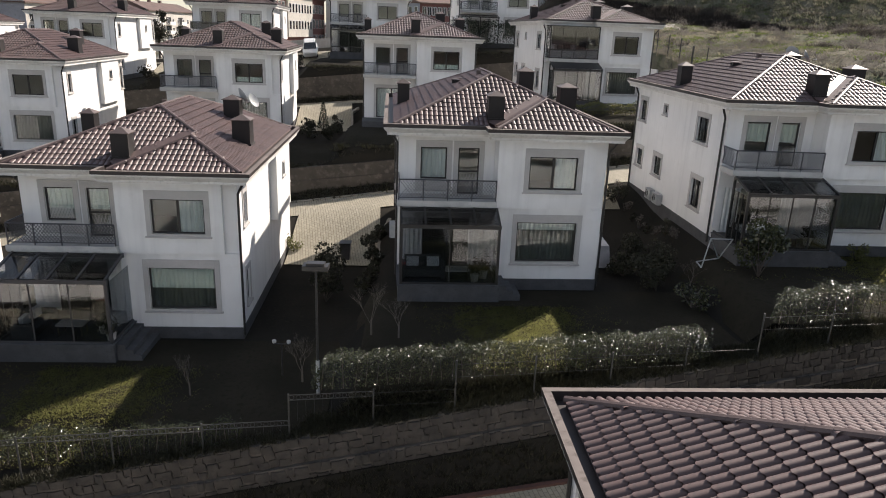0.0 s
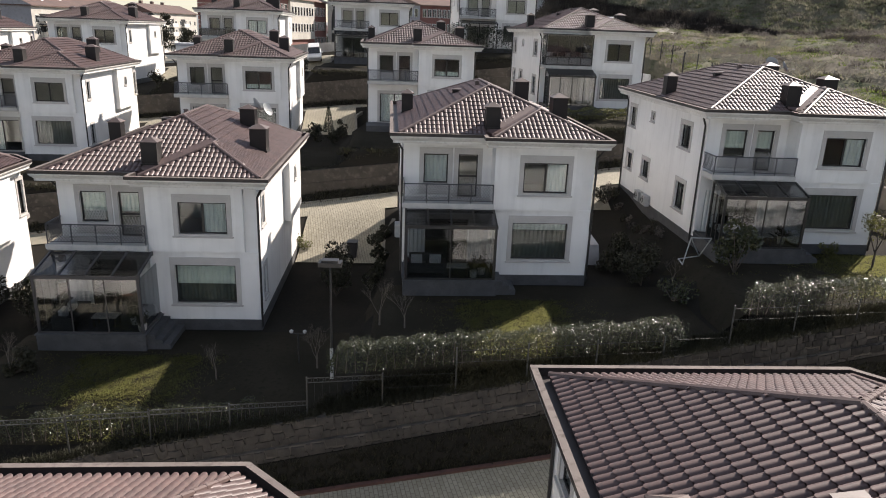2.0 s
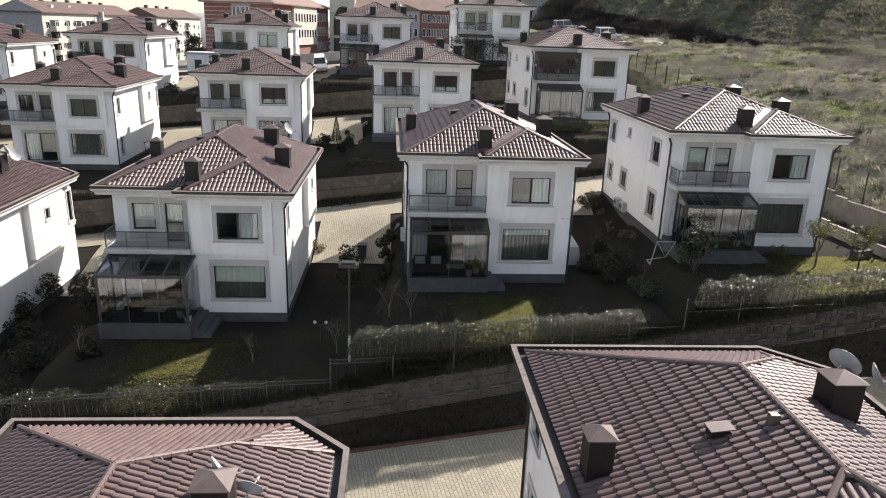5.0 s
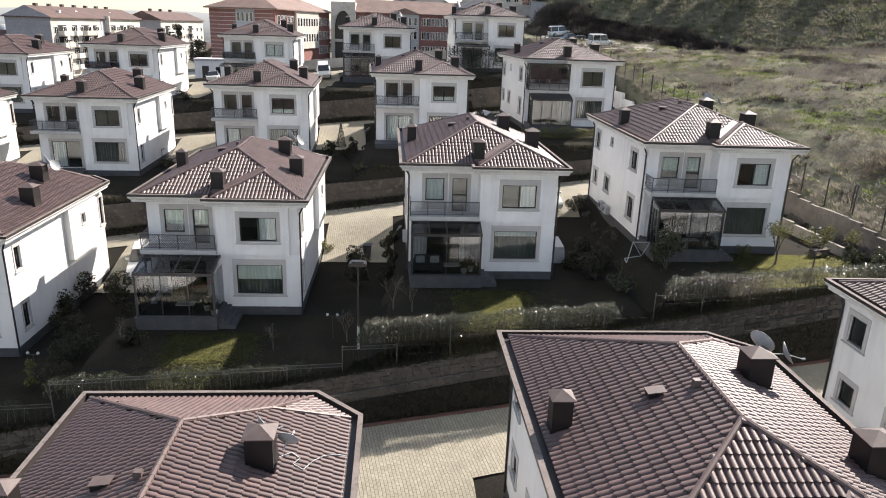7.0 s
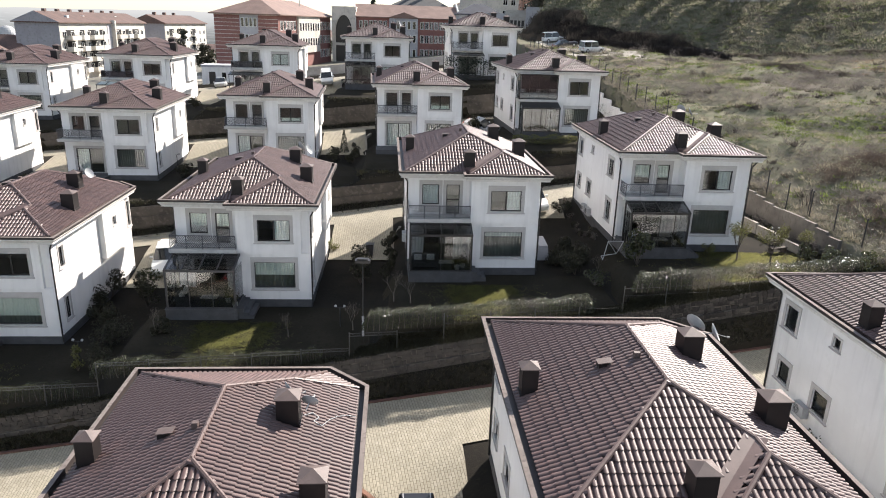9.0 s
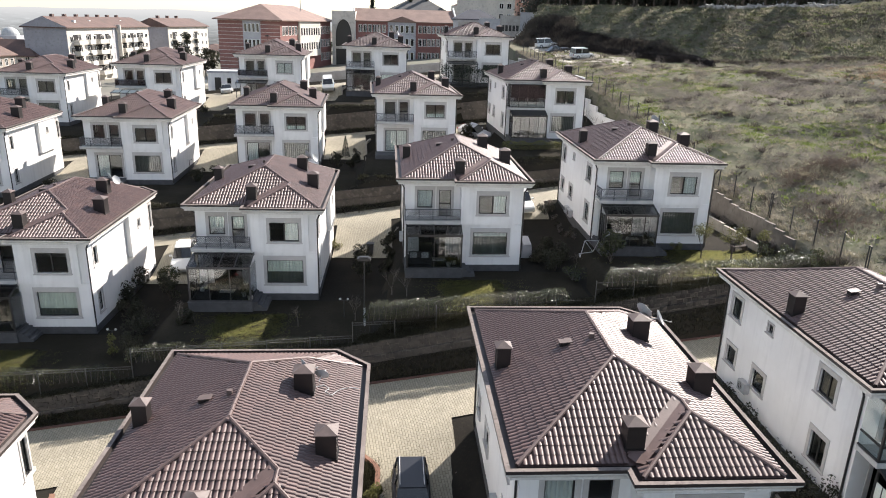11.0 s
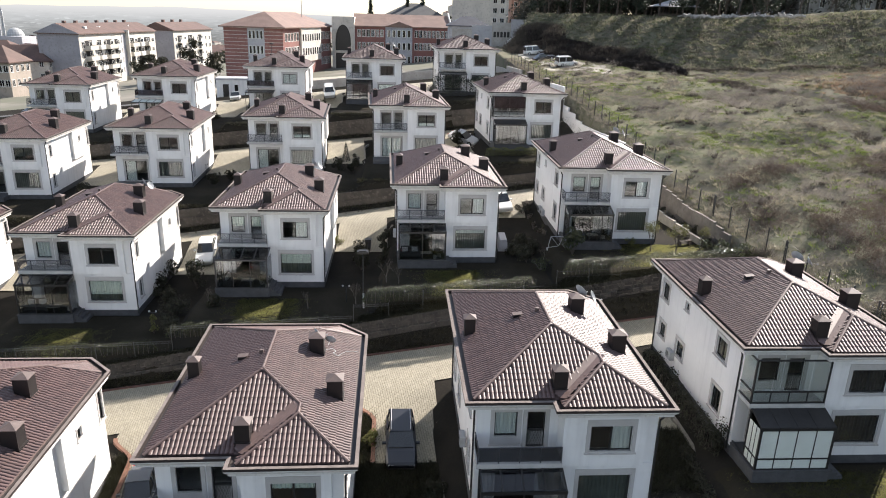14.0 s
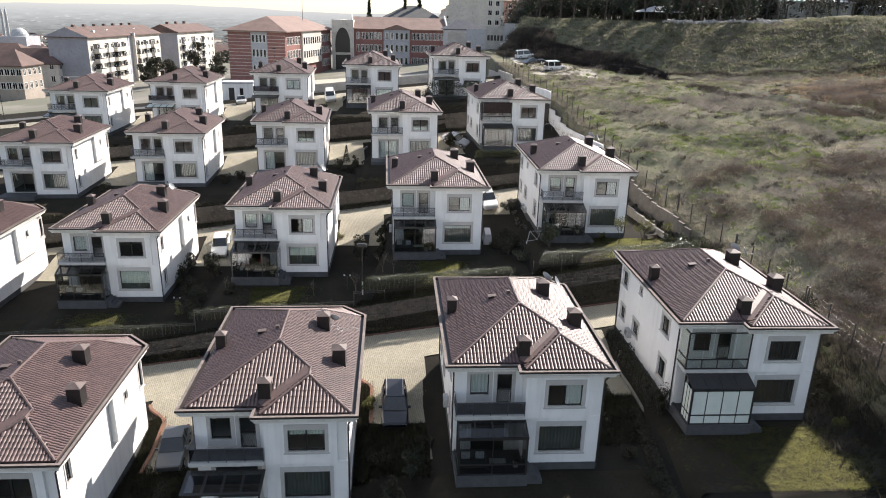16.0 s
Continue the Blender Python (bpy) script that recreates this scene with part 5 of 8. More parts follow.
STONES = [stone_mesh(k) for k in range(6)]
rnd = random.Random(5)
rest_v, rest_f = [], []
for dz, hh, dy in ((-0.13, 0.30, -0.20), (-0.42, 0.29, -0.20), (-0.70, 0.28, -0.20), (-1.02, 0.32, -0.36), (-1.35, 0.34, -0.36)):
    x = -46.0 + rnd.uniform(0, 0.4)
    while x < 28:
        w = rnd.uniform(0.2, 0.52)
        c = x + w / 2
        m = Matrix.Translation((c, row_y(1, c) + WALL_V + dy, wall_top(1, c) + dz + rnd.uniform(-0.06, 0.05))) @ Matrix.Rotation(math.atan(ROW_FIT[1][0][0]), 4, 'Z') @ Matrix.Rotation(-math.atan(0.133), 4, 'Y') @ Matrix.Diagonal((w - 0.035, 0.09, hh - 0.04, 1))
        me = STONES[rnd.randrange(6)]
        if 8.0 < c < 21.0:
            o = new("stone", me)
            o.parent = WALLS[1]
            o.matrix_local = m
        else:
            base = len(rest_v)
            rest_v += [tuple(m @ v.co) for v in me.vertices]
            rest_f += [tuple(i + base for i in p.vertices) for p in me.polygons]
        x += w
me = bpy.data.meshes.new("stones")
me.from_pydata(rest_v, [], rest_f)
me.materials.append(M_BLOCK)
o = tagged(new("stones", me), kind="stuff")
o.parent = WALLS[1]


# ---- foliage ----
def leaf_cloud(points, size, seed, squash=0.55, up=0.0):
    """Leaf quads at the points, turned at random; returns vertices and faces as arrays."""
    rs = np.random.RandomState(seed)
    n = len(points)
    p = np.array(points)
    c = rs.normal(size=(n, 3))     # leaf normals lean upwards
    c[:, 2] = np.abs(c[:, 2]) + up
    c /= np.linalg.norm(c, axis=1)[:, None]
    a = rs.normal(size=(n, 3))
    a -= c * (a * c).sum(1)[:, None]
    a /= np.linalg.norm(a, axis=1)[:, None]
    b = np.cross(c, a)
    s = size * rs.uniform(0.6, 1.3, (n, 1))
    v = np.stack([p - a * s, p + b * s * squash, p + a * s, p - b * s * squash], 1).reshape(-1, 3)
    f = np.arange(4 * n).reshape(n, 4)
    return v, f


def mesh_from(name, v, f, material):
    me = bpy.data.meshes.new(name)
    me.from_pydata(v.tolist(), [], f.tolist())
    me.materials.append(material)
    return me


def fence_base(x):
    """Foot of the iron fence, level from garden to garden."""
    return lerp_table(x, [(-46, -5.4), (-33, -5.2), (-32.8, -4.2), (-18.3, -4.2), (-18.1, -3.1), (-6.0, -2.85), (-5.8, -2.0), (-1.2, -1.95), (-1.0, -1.1), (11.6, -0.95), (11.8, 0.2), (27, 0.5)])


def hedge(name, x0, x1, yf, zf, width, tall, material, n, seed, label, leaf=0.05, gaps=0.25):
    """A clipped but uneven hedge of single leaves along x, over a few stems."""
    rs = np.random.RandomState(seed)
    pts = []
    while len(pts) < n:
        x = rs.uniform(x0, x1)
        a = rs.uniform(0, math.pi)
        bulge = 1 + gaps * noise.noise(Vector((x * 0.9, seed, 0))) + 0.5 * gaps * noise.noise(Vector((x * 2.7, seed, a)))
        end = min(1.0, (x - x0) / 0.6 + 0.25, (x1 - x) / 0.6 + 0.25)
        q = rs.uniform(0.80, 1.05) * bulge * end
        y = yf(x) + math.cos(a) * width * 0.5 * q * (1.15 if abs(math.cos(a)) > 0.6 else 1)
        z = zf(x) + min(1.0, 0.12 + math.sin(a) * 1.15) * tall * q
        if rs.uniform() < 0.18:
            z = zf(x) + rs.uniform(0.05, 0.9) * tall
        pts.append((x, y, z))
    h = thing(name, pose(0, 0, 0), label, "hedge")
    v, f = leaf_cloud(pts, leaf, seed + 1, 0.5, 0.7)
    o = new("foliage", mesh_from("foliage", v, f, material))
    o.parent = h
    tagged(o, kind="stuff")
    bm = bmesh.new()
    x = x0 + 0.3
    while x < x1:
        rod(bm, (x, yf(x), zf(x) - 0.1), (x + rs.uniform(-0.15, 0.15), yf(x) + rs.uniform(-0.15, 0.15), zf(x) + tall * 0.85), 0.02, 5, 0.008)
        x += 0.35
    o = part("stem_mass", bm, M_BARK, h)
    tagged(o, kind="stuff")
    return h


hedge("laurel_hedge", -3.8, 9.7, lambda x: row_y(1, x) - 7.75, lambda x: -0.85 + 0.041 * x, 0.8, 1.05, M_LEAF, 34000, 11, "glossy green laurel hedge between lawn and bank", 0.031)
hedge("laurel_hedge", 11.8, 27.0, lambda x: row_y(1, x) - 7.75, lambda x: 0.72 + 0.04 * (x - 11.8), 0.85, 1.1, M_LEAF, 34000, 12, "glossy green laurel hedge between lawn and bank", 0.031)
hedge("fence_hedge", -17.9, -5.9, lambda x: row_y(1, x) - 7.98, lambda x: fence_base(x) + 0.1, 0.5, 0.9, M_LEAF, 15000, 13, "low straggling hedge behind the iron fence", 0.03, 0.5)
hedge("fence_hedge", -30.0, -18.5, lambda x: row_y(1, x) - 7.98, lambda x: fence_base(x) + 0.1, 0.5, 0.85, M_LEAF, 12000, 16, "low straggling hedge behind the iron fence", 0.03, 0.5)
hedge("terrace_hedge", 6.5, 17.5, lambda x: row_y(2, x) - 5.6, lambda x: gz(x, row_y(2, x) - 5.6), 0.8, 0.9, M_YELLOW, 4500, 14, "yellow-green hedge on the upper terrace", 0.07, 0.4)
hedge("terrace_hedge", -2.5, 12.0, lambda x: row_y(3, x) - 5.0, lambda x: gz(x, row_y(3, x) - 5.0), 1.4, 2.7, M_CONIFER, 6500, 15, "tall dark evergreen hedge on the top terrace", 0.1, 0.4)


def shrub(name, x, y, radius, tall, material, n, seed, label, leaf=0.06, category="shrub", trunk=0.0, z=None):
    """A bush or small crown of leaves in uneven clumps, on stems."""
    rs = np.random.RandomState(seed)
    z0 = gz(x, y) if z is None else z
    clumps = []
    for k in range(9):
        a, q = rs.uniform(0, 2 * math.pi), math.sqrt(rs.uniform()) * 0.75
        clumps.append((math.cos(a) * q * radius, math.sin(a) * q * radius, trunk + (tall - trunk) * rs.uniform(0.2, 0.85), radius * rs.uniform(0.28, 0.5)))
    pts = []
    for k in range(n):
        c = clumps[rs.randint(len(clumps))]
        d = rs.normal(size=3)
        d /= np.linalg.norm(d)
        q = c[3] * rs.uniform(0.7, 1.1)
        pts.append((c[0] + d[0] * q, c[1] + d[1] * q, max(0.05, c[2] + d[2] * q)))
    s = thing(name, pose(x, y, z0), label, category)
    v, f = leaf_cloud(pts, leaf, seed + 1)
    o = new("foliage", mesh_from("foliage", v, f, material))
    o.parent = s
    tagged(o, kind="stuff")
    bm = bmesh.new()
    if trunk:
        rod(bm, (0, 0, -0.1), (0.03, 0.02, trunk + (tall - trunk) * 0.4), 0.06 + tall * 0.008, 7, 0.03)
    for c in clumps:
        rod(bm, (0, 0, trunk * 0.9), c[:3], 0.025, 5, 0.01)
    part("trunk" if trunk else "stem", bm, M_BARK, s)
    return s


def branches(bm, base, d, length, r, depth, rs):
    tip = base + d * length
    rod(bm, base, tip, r, 5 if depth > 1 else 4, r * 0.62)
    if depth == 0:
        return
    for k in range(rs.choice((2, 3))):
        nd = (d + Vector((rs.uniform(-0.7, 0.7), rs.uniform(-0.7, 0.7), rs.uniform(-0.15, 0.5)))).normalized()
        branches(bm, base.lerp(tip, rs.uniform(0.65, 1.0)), nd, length * rs.uniform(0.6, 0.8), r * 0.6, depth - 1, rs)


def bare_tree(x, y, tall, seed, label, material=None, z=None, depth=4, name="bare_tree", leaves=0, leaf_material=None):
    rs = random.Random(seed)
    t = thing(name, pose(x, y, gz(x, y) if z is None else z), label, "tree")
    bm = bmesh.new()
    rod(bm, (0, 0, -0.15), (0, 0, tall * 0.3), tall * 0.022, 7, tall * 0.016)
    part("trunk", bm, material or M_BARK, t)
    bm = bmesh.new()
    for k in range(3):
        branches(bm, Vector((0, 0, tall * (0.2 + 0.05 * k))), Vector((rs.uniform(-0.5, 0.5), rs.uniform(-0.5, 0.5), 1)).normalized(), tall * 0.28, tall * (0.0065 if name == "fruit_tree" else 0.012), depth, rs)
    tips = [v.co.copy() for v in bm.verts if v.co.z > tall * 0.5]
    part("branchwork", bm, material or M_BARK, t)
    if leaves and tips:
        pts = [tuple(rs.choice(tips) + Vector((rs.gauss(0, 0.12), rs.gauss(0, 0.12), rs.gauss(0, 0.12))) * (tall / 3)) for k in range(leaves)]
        v, f = leaf_cloud(pts, 0.05 * max(1, tall / 3), seed)
        o = new("crown", mesh_from("crown", v, f, leaf_material or M_YELLOW))
        o.parent = t
        tagged(o, kind="stuff")
    return t


shrub("laurel_bush", 13.4, 27.2, 1.0, 2.9, M_LEAF, 2600, 21, "tall glossy laurel bush before the glass porch", 0.075)
shrub("rose_bush", 10.6, 26.6, 0.9, 1.1, M_LEAF, 700, 22, "low glossy garden bush on the slope", 0.06)
shrub("garden_bush", 19.1, 30.0, 0.5, 0.9, M_YELLOW, 700, 23, "small yellow-green garden bush by the plinth", 0.05)
bare_tree(20.5, 28.6, 2.8, 24, "young garden tree with thin yellowish leaves", name="young_tree", leaves=900)
bare_tree(22.6, 28.2, 2.6, 25, "young garden tree with thin yellowish leaves", name="young_tree", leaves=1100)
bare_tree(25.3, 29.5, 2.2, 26, "young garden tree with thin yellowish leaves", name="young_tree", leaves=500)
shrub("garden_bush", -18.3, 19.4, 0.9, 1.6, M_LEAF2, 1400, 27, "dark rounded evergreen bush beside the fence", 0.06)
shrub("climbing_shrub", -19.6, 19.3, 0.4, 1.7, M_YELLOW, 500, 28, "thin light-green climbing shrub on the fence", 0.06)
shrub("garden_bush", -20.3, 31.0, 0.8, 2.0, M_LEAF, 1100, 29, "glossy bush beside the parked white car", 0.08)
shrub("garden_bush", -22.5, 30.0, 1.2, 2.2, M_LEAF2, 1500, 30, "dark overgrown bush between the villas", 0.08)
shrub("garden_bush", -22.0, 27.0, 1.1, 1.8, M_LEAF2, 1300, 31, "dark overgrown bush between the villas", 0.08)
shrub("garden_bush", -3.0, 31.0, 0.7, 2.0, M_LEAF2, 1300, 32, "dark clipped shrub in the shaded side garden", 0.07)
shrub("garden_bush", -3.2, 34.5, 0.7, 2.2, M_LEAF2, 1300, 33, "dark clipped shrub in the shaded side garden", 0.07)
shrub("garden_bush", -3.4, 38.0, 0.6, 1.2, M_LEAF2, 900, 34, "dark clipped shrub in the shaded side garden", 0.07)
shrub("garden_bush", 9.6, 32.5, 0.9, 1.5, M_LEAF2, 1100, 35, "dark shrub in the sloping side garden", 0.07)
shrub("garden_bush", 4.6, 67.0, 1.2, 2.2, M_LEAF2, 1500, 36, "dark round shrub beside the upper drive", 0.09)
shrub("corner_bush", -0.9, 9.2, 0.45, 0.8, M_YELLOW, 500, 37, "small light-green bush by the drive", 0.05)
shrub("corner_bush", -7.9, 37.0, 0.5, 0.8, M_YELLOW, 500, 38, "small light-green bush by the drive", 0.05)
shrub("corner_bush", 10.8, 41.5, 0.9, 1.2, M_LEAF2, 900, 39, "brownish-green bush at the wall corner", 0.06)
for k in range(9):
    y = 2.8 + 1.25 * k
    xx, yy = local_to_world("h3", -0.25, y)
    shrub("wall_shrub", xx, yy, 0.35, 0.6 + 0.5 * (k % 3 == 1), M_LEAF2 if k % 2 else M_BRUSH, 260, 60 + k, "low dry shrub along the villa wall", 0.045)
for k, (x, y) in enumerate(((15.2, 14.5), (14.7, 11.5), (14.9, 8.0), (13.9, 4.0), (14.6, 0.5), (15.5, -1.8), (15.9, -4.5))):
    shrub("wall_shrub", x, y, 0.6, 0.9, M_LEAF2, 600, 80 + k, "dark low shrub along the villa wall", 0.06)
for k, (x, y, h) in enumerate(((-4.6, 22.4, 1.9), (-2.2, 22.9, 2.0), (-1.2, 22.7, 1.7), (-15.8, 21.0, 1.6), (-8.2, 21.2, 1.6), (11.2, 28.6, 1.5))):
    bare_tree(x, y, h, 90 + k, "small leafless fruit tree with pale twigs", M_PALEBARK, depth=5, name="fruit_tree")

hedge("wall_hedge", 0.6, 12.4, lambda x: 0.0, lambda x: 0.0, 0.95, 1.05, M_LEAF2, 4200, 501, "dark evergreen hedge along the villa's side wall", 0.075, 0.5)
wh_ = bpy.context.scene.objects["wall_hedge"]
wh_.matrix_world = pose(VILLAS["g3"][0] - 0.15, VILLAS["g3"][1], VILLAS["g3"][2] - 0.5, 0, 0, VILLAS["g3"][3] + 90)
hedge("garden_hedge", 0.0, 11.5, lambda x: 0.0, lambda x: 0.0, 0.7, 0.7, M_LEAF2, 3200, 502, "low dark hedge between two front gardens", 0.07, 0.5)
gh_ = bpy.context.scene.objects["garden_hedge"]
gh_.matrix_world = pose(15.9, -5.6, gz(15.9, -2.0) - 0.1, 0, 0, 88)
# the hedge's sunlit end, its light put in as a yellower leaf colour
hedge("garden_hedge", 0.0, 2.6, lambda x: 0.0, lambda x: 0.0, 0.7, 0.75, M_YELLOW, 900, 503, "sunlit end of the low garden hedge, in paler leaf colour", 0.06, 0.4)
gh_ = bpy.context.scene.objects["garden_hedge.001"]
gh_.matrix_world = pose(16.3, -8.4, gz(16.3, -7.0) - 0.1, 0, 0, 95)
for k, (x, y, q, h, m_) in enumerate(((17.9, 4.6, 0.8, 1.7, M_LEAF2), (29.0, 5.4, 0.8, 1.2, M_LEAF2), (29.9, 7.2, 0.9, 1.4, M_LEAF2), (28.8, 2.8, 0.5, 0.6, M_YELLOW), (30.2, 3.4, 0.7, 0.9, M_LEAF2),
                                        (30.8, 9.6, 0.9, 1.3, M_BRUSH), (30.9, 12.4, 0.9, 1.4, M_LEAF2), (-2.1, 8.0, 0.55, 1.0, M_YELLOW), (1.2, 0.2, 0.9, 2.6, M_CONIFER), (0.1, -2.2, 0.9, 1.6, M_LEAF2), (-0.9, 1.5, 0.8, 1.3, M_LEAF2), (1.9, 3.4, 0.6, 1.1, M_LEAF2), (-0.6, -4.6, 1.0, 1.5, M_LEAF2), (1.5, -5.4, 0.9, 1.1, M_LEAF2),
                                        (-13.6, -1.0, 0.9, 1.5, M_LEAF2), (-12.9, -4.5, 0.9, 1.3, M_LEAF2))):
    shrub("garden_bush", x, y, q, h, m_, 900, 520 + k, "small light-green bush by the paving" if m_ == M_YELLOW else "dark evergreen bush in the shaded garden", 0.065)

for k, (x, y, q, h) in enumerate(((-19.3, 22.8, 1.2, 1.7), (-19.4, 28.6, 0.9, 2.5), (-5.0, 30.2, 0.8, 2.3), (-5.3, 32.8, 0.8, 2.0), (-15.7, 21.3, 0.6, 0.9), (9.7, 28.5, 1.1, 1.6), (10.5, 30.6, 0.9, 1.6), (-23.7, 28.5, 1.2, 2.0), (8.7, 30.3, 0.8, 1.2), (-20.8, 25.0, 1.1, 1.4))):
    shrub("garden_bush", x, y, q, h, M_LEAF2, 1100, 560 + k, "dark overgrown bush in the shaded side garden", 0.075)
for k, (key, x, y, q, h) in enumerate((("i1", 11.2, 2.0, 0.9, 1.4), ("i1", 12.6, 4.0, 0.8, 1.1), ("i2", 11.0, 3.0, 0.9, 1.5), ("i2", 12.8, 1.5, 0.8, 1.3), ("i2", 13.2, 5.0, 0.7, 1.8), ("i3", 11.5, 2.5, 1.0, 1.6), ("j1", 11.0, 3.0, 0.9, 1.5), ("j2", 11.5, 4.0, 1.0, 1.6), ("i0", 11.5, 3.0, 0.9, 1.4), ("j3", 11.0, 2.0, 0.9, 1.3))):
    x, y = local_to_world(key, x, y)
    shrub("garden_bush", x, y, q, h, M_LEAF2, 800, 580 + k, "dark shrub between the upper villas", 0.09)


def cypress(x, y, tall, radius, seed, label="small dark cypress tree"):
    rs = np.random.RandomState(seed)
    t = thing("cypress", pose(x, y, gz(x, y)), label, "tree")
    pts = []
    for k in range(900):
        f = rs.uniform() ** 1.3
        a = rs.uniform(0, 2 * math.pi)
        q = radius * (1 - f) * rs.uniform(0.7, 1.1) + 0.04
        pts.append((math.cos(a) * q, math.sin(a) * q, 0.1 + f * tall))
    v, f = leaf_cloud(pts, 0.07 * tall / 2.2, seed, 0.4, 0.0)
    o = new("crown", mesh_from("crown", v, f, M_CONIFER))
    o.parent = t
    tagged(o, kind="stuff")
    bm = bmesh.new()
    rod(bm, (0, 0, -0.1), (0, 0, tall * 0.9), 0.05, 6, 0.01)
    part("trunk", bm, M_BARK, t)


cypress(-10.2, 61.5, 2.4, 0.5, 41)


# ---- fences, rails, lamps ----
def iron_fence():
    f = thing("iron_fence", pose(0, 0, 0), "dark iron fence with ring scrolls along the bank", "fence")
    step = 2.6
    x = -46.0
    ang = math.atan(ROW_FIT[1][0][0])
    panel_bm = bmesh.new()
    L = step / math.cos(ang)
    for z in (1.05, 0.87):
        rod(panel_bm, (0, 0, z), (L, 0, z), 0.013, 4)
    for k in range(13):
        cx = L * (k + 0.5) / 13
        cz = 0.96
        pts = [(cx + 0.075 * math.cos(a), 0, cz + 0.075 * math.sin(a)) for a in [2 * math.pi * j / 8 for j in range(8)]]
        for j in range(8):
            rod(panel_bm, pts[j], pts[(j + 1) % 8], 0.009, 3)
    for k in range(1, 10):
        cx = L * k / 10
        rod(panel_bm, (cx, 0, 0.12), (cx, 0, 0.87), 0.003, 3)
    pm = bpy.data.meshes.new("panel")
    panel_bm.to_mesh(pm)
    panel_bm.free()
    pm.materials.append(M_FENCE)
    rail_bm = bmesh.new()   # plain two-rail panels further along
    for z in (0.95, 0.5):
        rod(rail_bm, (0, 0, z), (L, 0, z), 0.009, 4)
    rm = bpy.data.meshes.new("panel")
    rail_bm.to_mesh(rm)
    rail_bm.free()
    rm.materials.append(M_IRON)
    post_bm = bmesh.new()
    rod(post_bm, (0, 0, -0.9), (0, 0, 1.1), 0.03, 6)
    qm = bpy.data.meshes.new("post")
    post_bm.to_mesh(qm)
    post_bm.free()
    qm.materials.append(M_FENCE)
    v = -8.28
    while x < 27:
        z = fence_base(x + 0.6)
        o = new("panel", pm if x < -3.2 else rm)
        o.parent = f
        o.matrix_local = Matrix.Translation((x, row_y(1, x) + v, z)) @ Matrix.Rotation(ang, 4, 'Z')
        o = new("post", qm)
        o.parent = f
        o.matrix_local = Matrix.Translation((x, row_y(1, x) + v, z))
        x += step


iron_fence()


def meadow_fence():
    f = thing("meadow_fence", pose(0, 0, 0), "rusty wire fence on thin dark posts by the meadow", "fence")
    post_bm = bmesh.new()
    rod(post_bm, (0, 0, -0.5), (0, 0, 1.9), 0.05, 6)
    rod(post_bm, (0, 0, 1.85), (0.02, 0, 2.0), 0.06, 5)
    qm = bpy.data.meshes.new("post")
    post_bm.to_mesh(qm)
    post_bm.free()
    qm.materials.append(M_IRON)
    y = -4.0
    pts = []
    k = 0
    while y < 112:
        x = fence_x(y) + 0.5
        z = gz(x + 0.5, y)
        pts.append(Vector((x, y, z)))
        o = new("post", qm)
        o.parent = f
        o.matrix_local = Matrix.Translation((x, y, z)) @ Matrix.Rotation(0.03 * math.sin(k * 2.3), 4, 'X')
        if k % 4 == 2:
            o = new("post", qm)
            o.parent = f
            o.matrix_local = Matrix.Translation((x + 0.05, y + 0.35, z))
        y += 2.7
        k += 1
    for h in (0.4, 0.9, 1.4, 1.8):
        bm = bmesh.new()
        rings = [[bm.verts.new(p + Vector((0.004 * math.cos(a), 0, h + 0.004 * math.sin(a)))) for a in (0.5, 2.6, 4.7)] for p in pts]
        loft_rings(bm, rings)
        part("wire", bm, M_GUTTER, f)


meadow_fence()


def wall_along(name, off, y0, y1, tall, material, label, step=2.5, thick=0.22, dz=0.0, up_to=0.6):
    """A low wall that follows the meadow boundary, off metres from it, in level bays."""
    bm = bmesh.new()
    y = y0
    while y < y1:
        ya, yb = y, min(y1, y + step)
        xa, xb = fence_x(ya) + off, fence_x(yb) + off
        z = max(gz(fence_x(q) + up_to, q) for q in (ya, yb)) + tall + dz
        pts = [(xa - thick / 2, ya), (xa + thick / 2, ya), (xb + thick / 2, yb), (xb - thick / 2, yb)]
        prism(bm, pts, z - tall - 2.2, z)
        y = yb
    bmesh.ops.remove_doubles(bm, verts=bm.verts, dist=0.001)
    return tagged(part(name, bm, material), label, "wall", kind="structure")


wall_along("wall_boundary", -0.5, 29.0, 52.0, 0.12, M_RETAIN, "stained concrete boundary wall below the meadow fence", 1.25)
for k in range(4):
    y = 30.4 + 2.5 * k
    xg = fence_x(y + 1.25) - 1.95
    bm = boxes((-0.1, 0.1, 0.0, 2.49, -1.5, 0.62 + 0.12 * k), (-0.125, 0.125, 0.0, 2.485, 0.62 + 0.12 * k, 0.67 + 0.12 * k))
    wg = tagged(part("wall_garden", bm, M_KERB2), "low pale concrete garden wall in level bays", "wall", kind="structure")
    wg.matrix_world = pose(xg, y, 0.73, 0, 0, 8.5)
wall_along("wall_boundary", -0.6, 53.0, 84.0, 1.8, M_WALL, "whitewashed boundary wall beside the meadow", 3.0, up_to=-0.6)
wall_along("wall_boundary", -0.6, 84.0, 118.0, 1.4, M_CONC, "pale concrete boundary wall below the car park", 3.0, up_to=-0.6)
for k in range(12):
    y = 30 + 1.15 * k
    shrub("boundary_shrub", fence_x(y) - 1.2, y, 0.45, 0.8 + 0.4 * (k % 3 == 0), M_LEAF2 if k % 2 else M_BRUSH, 420, 120 + k, "dry overgrown shrub between the two walls", 0.055)
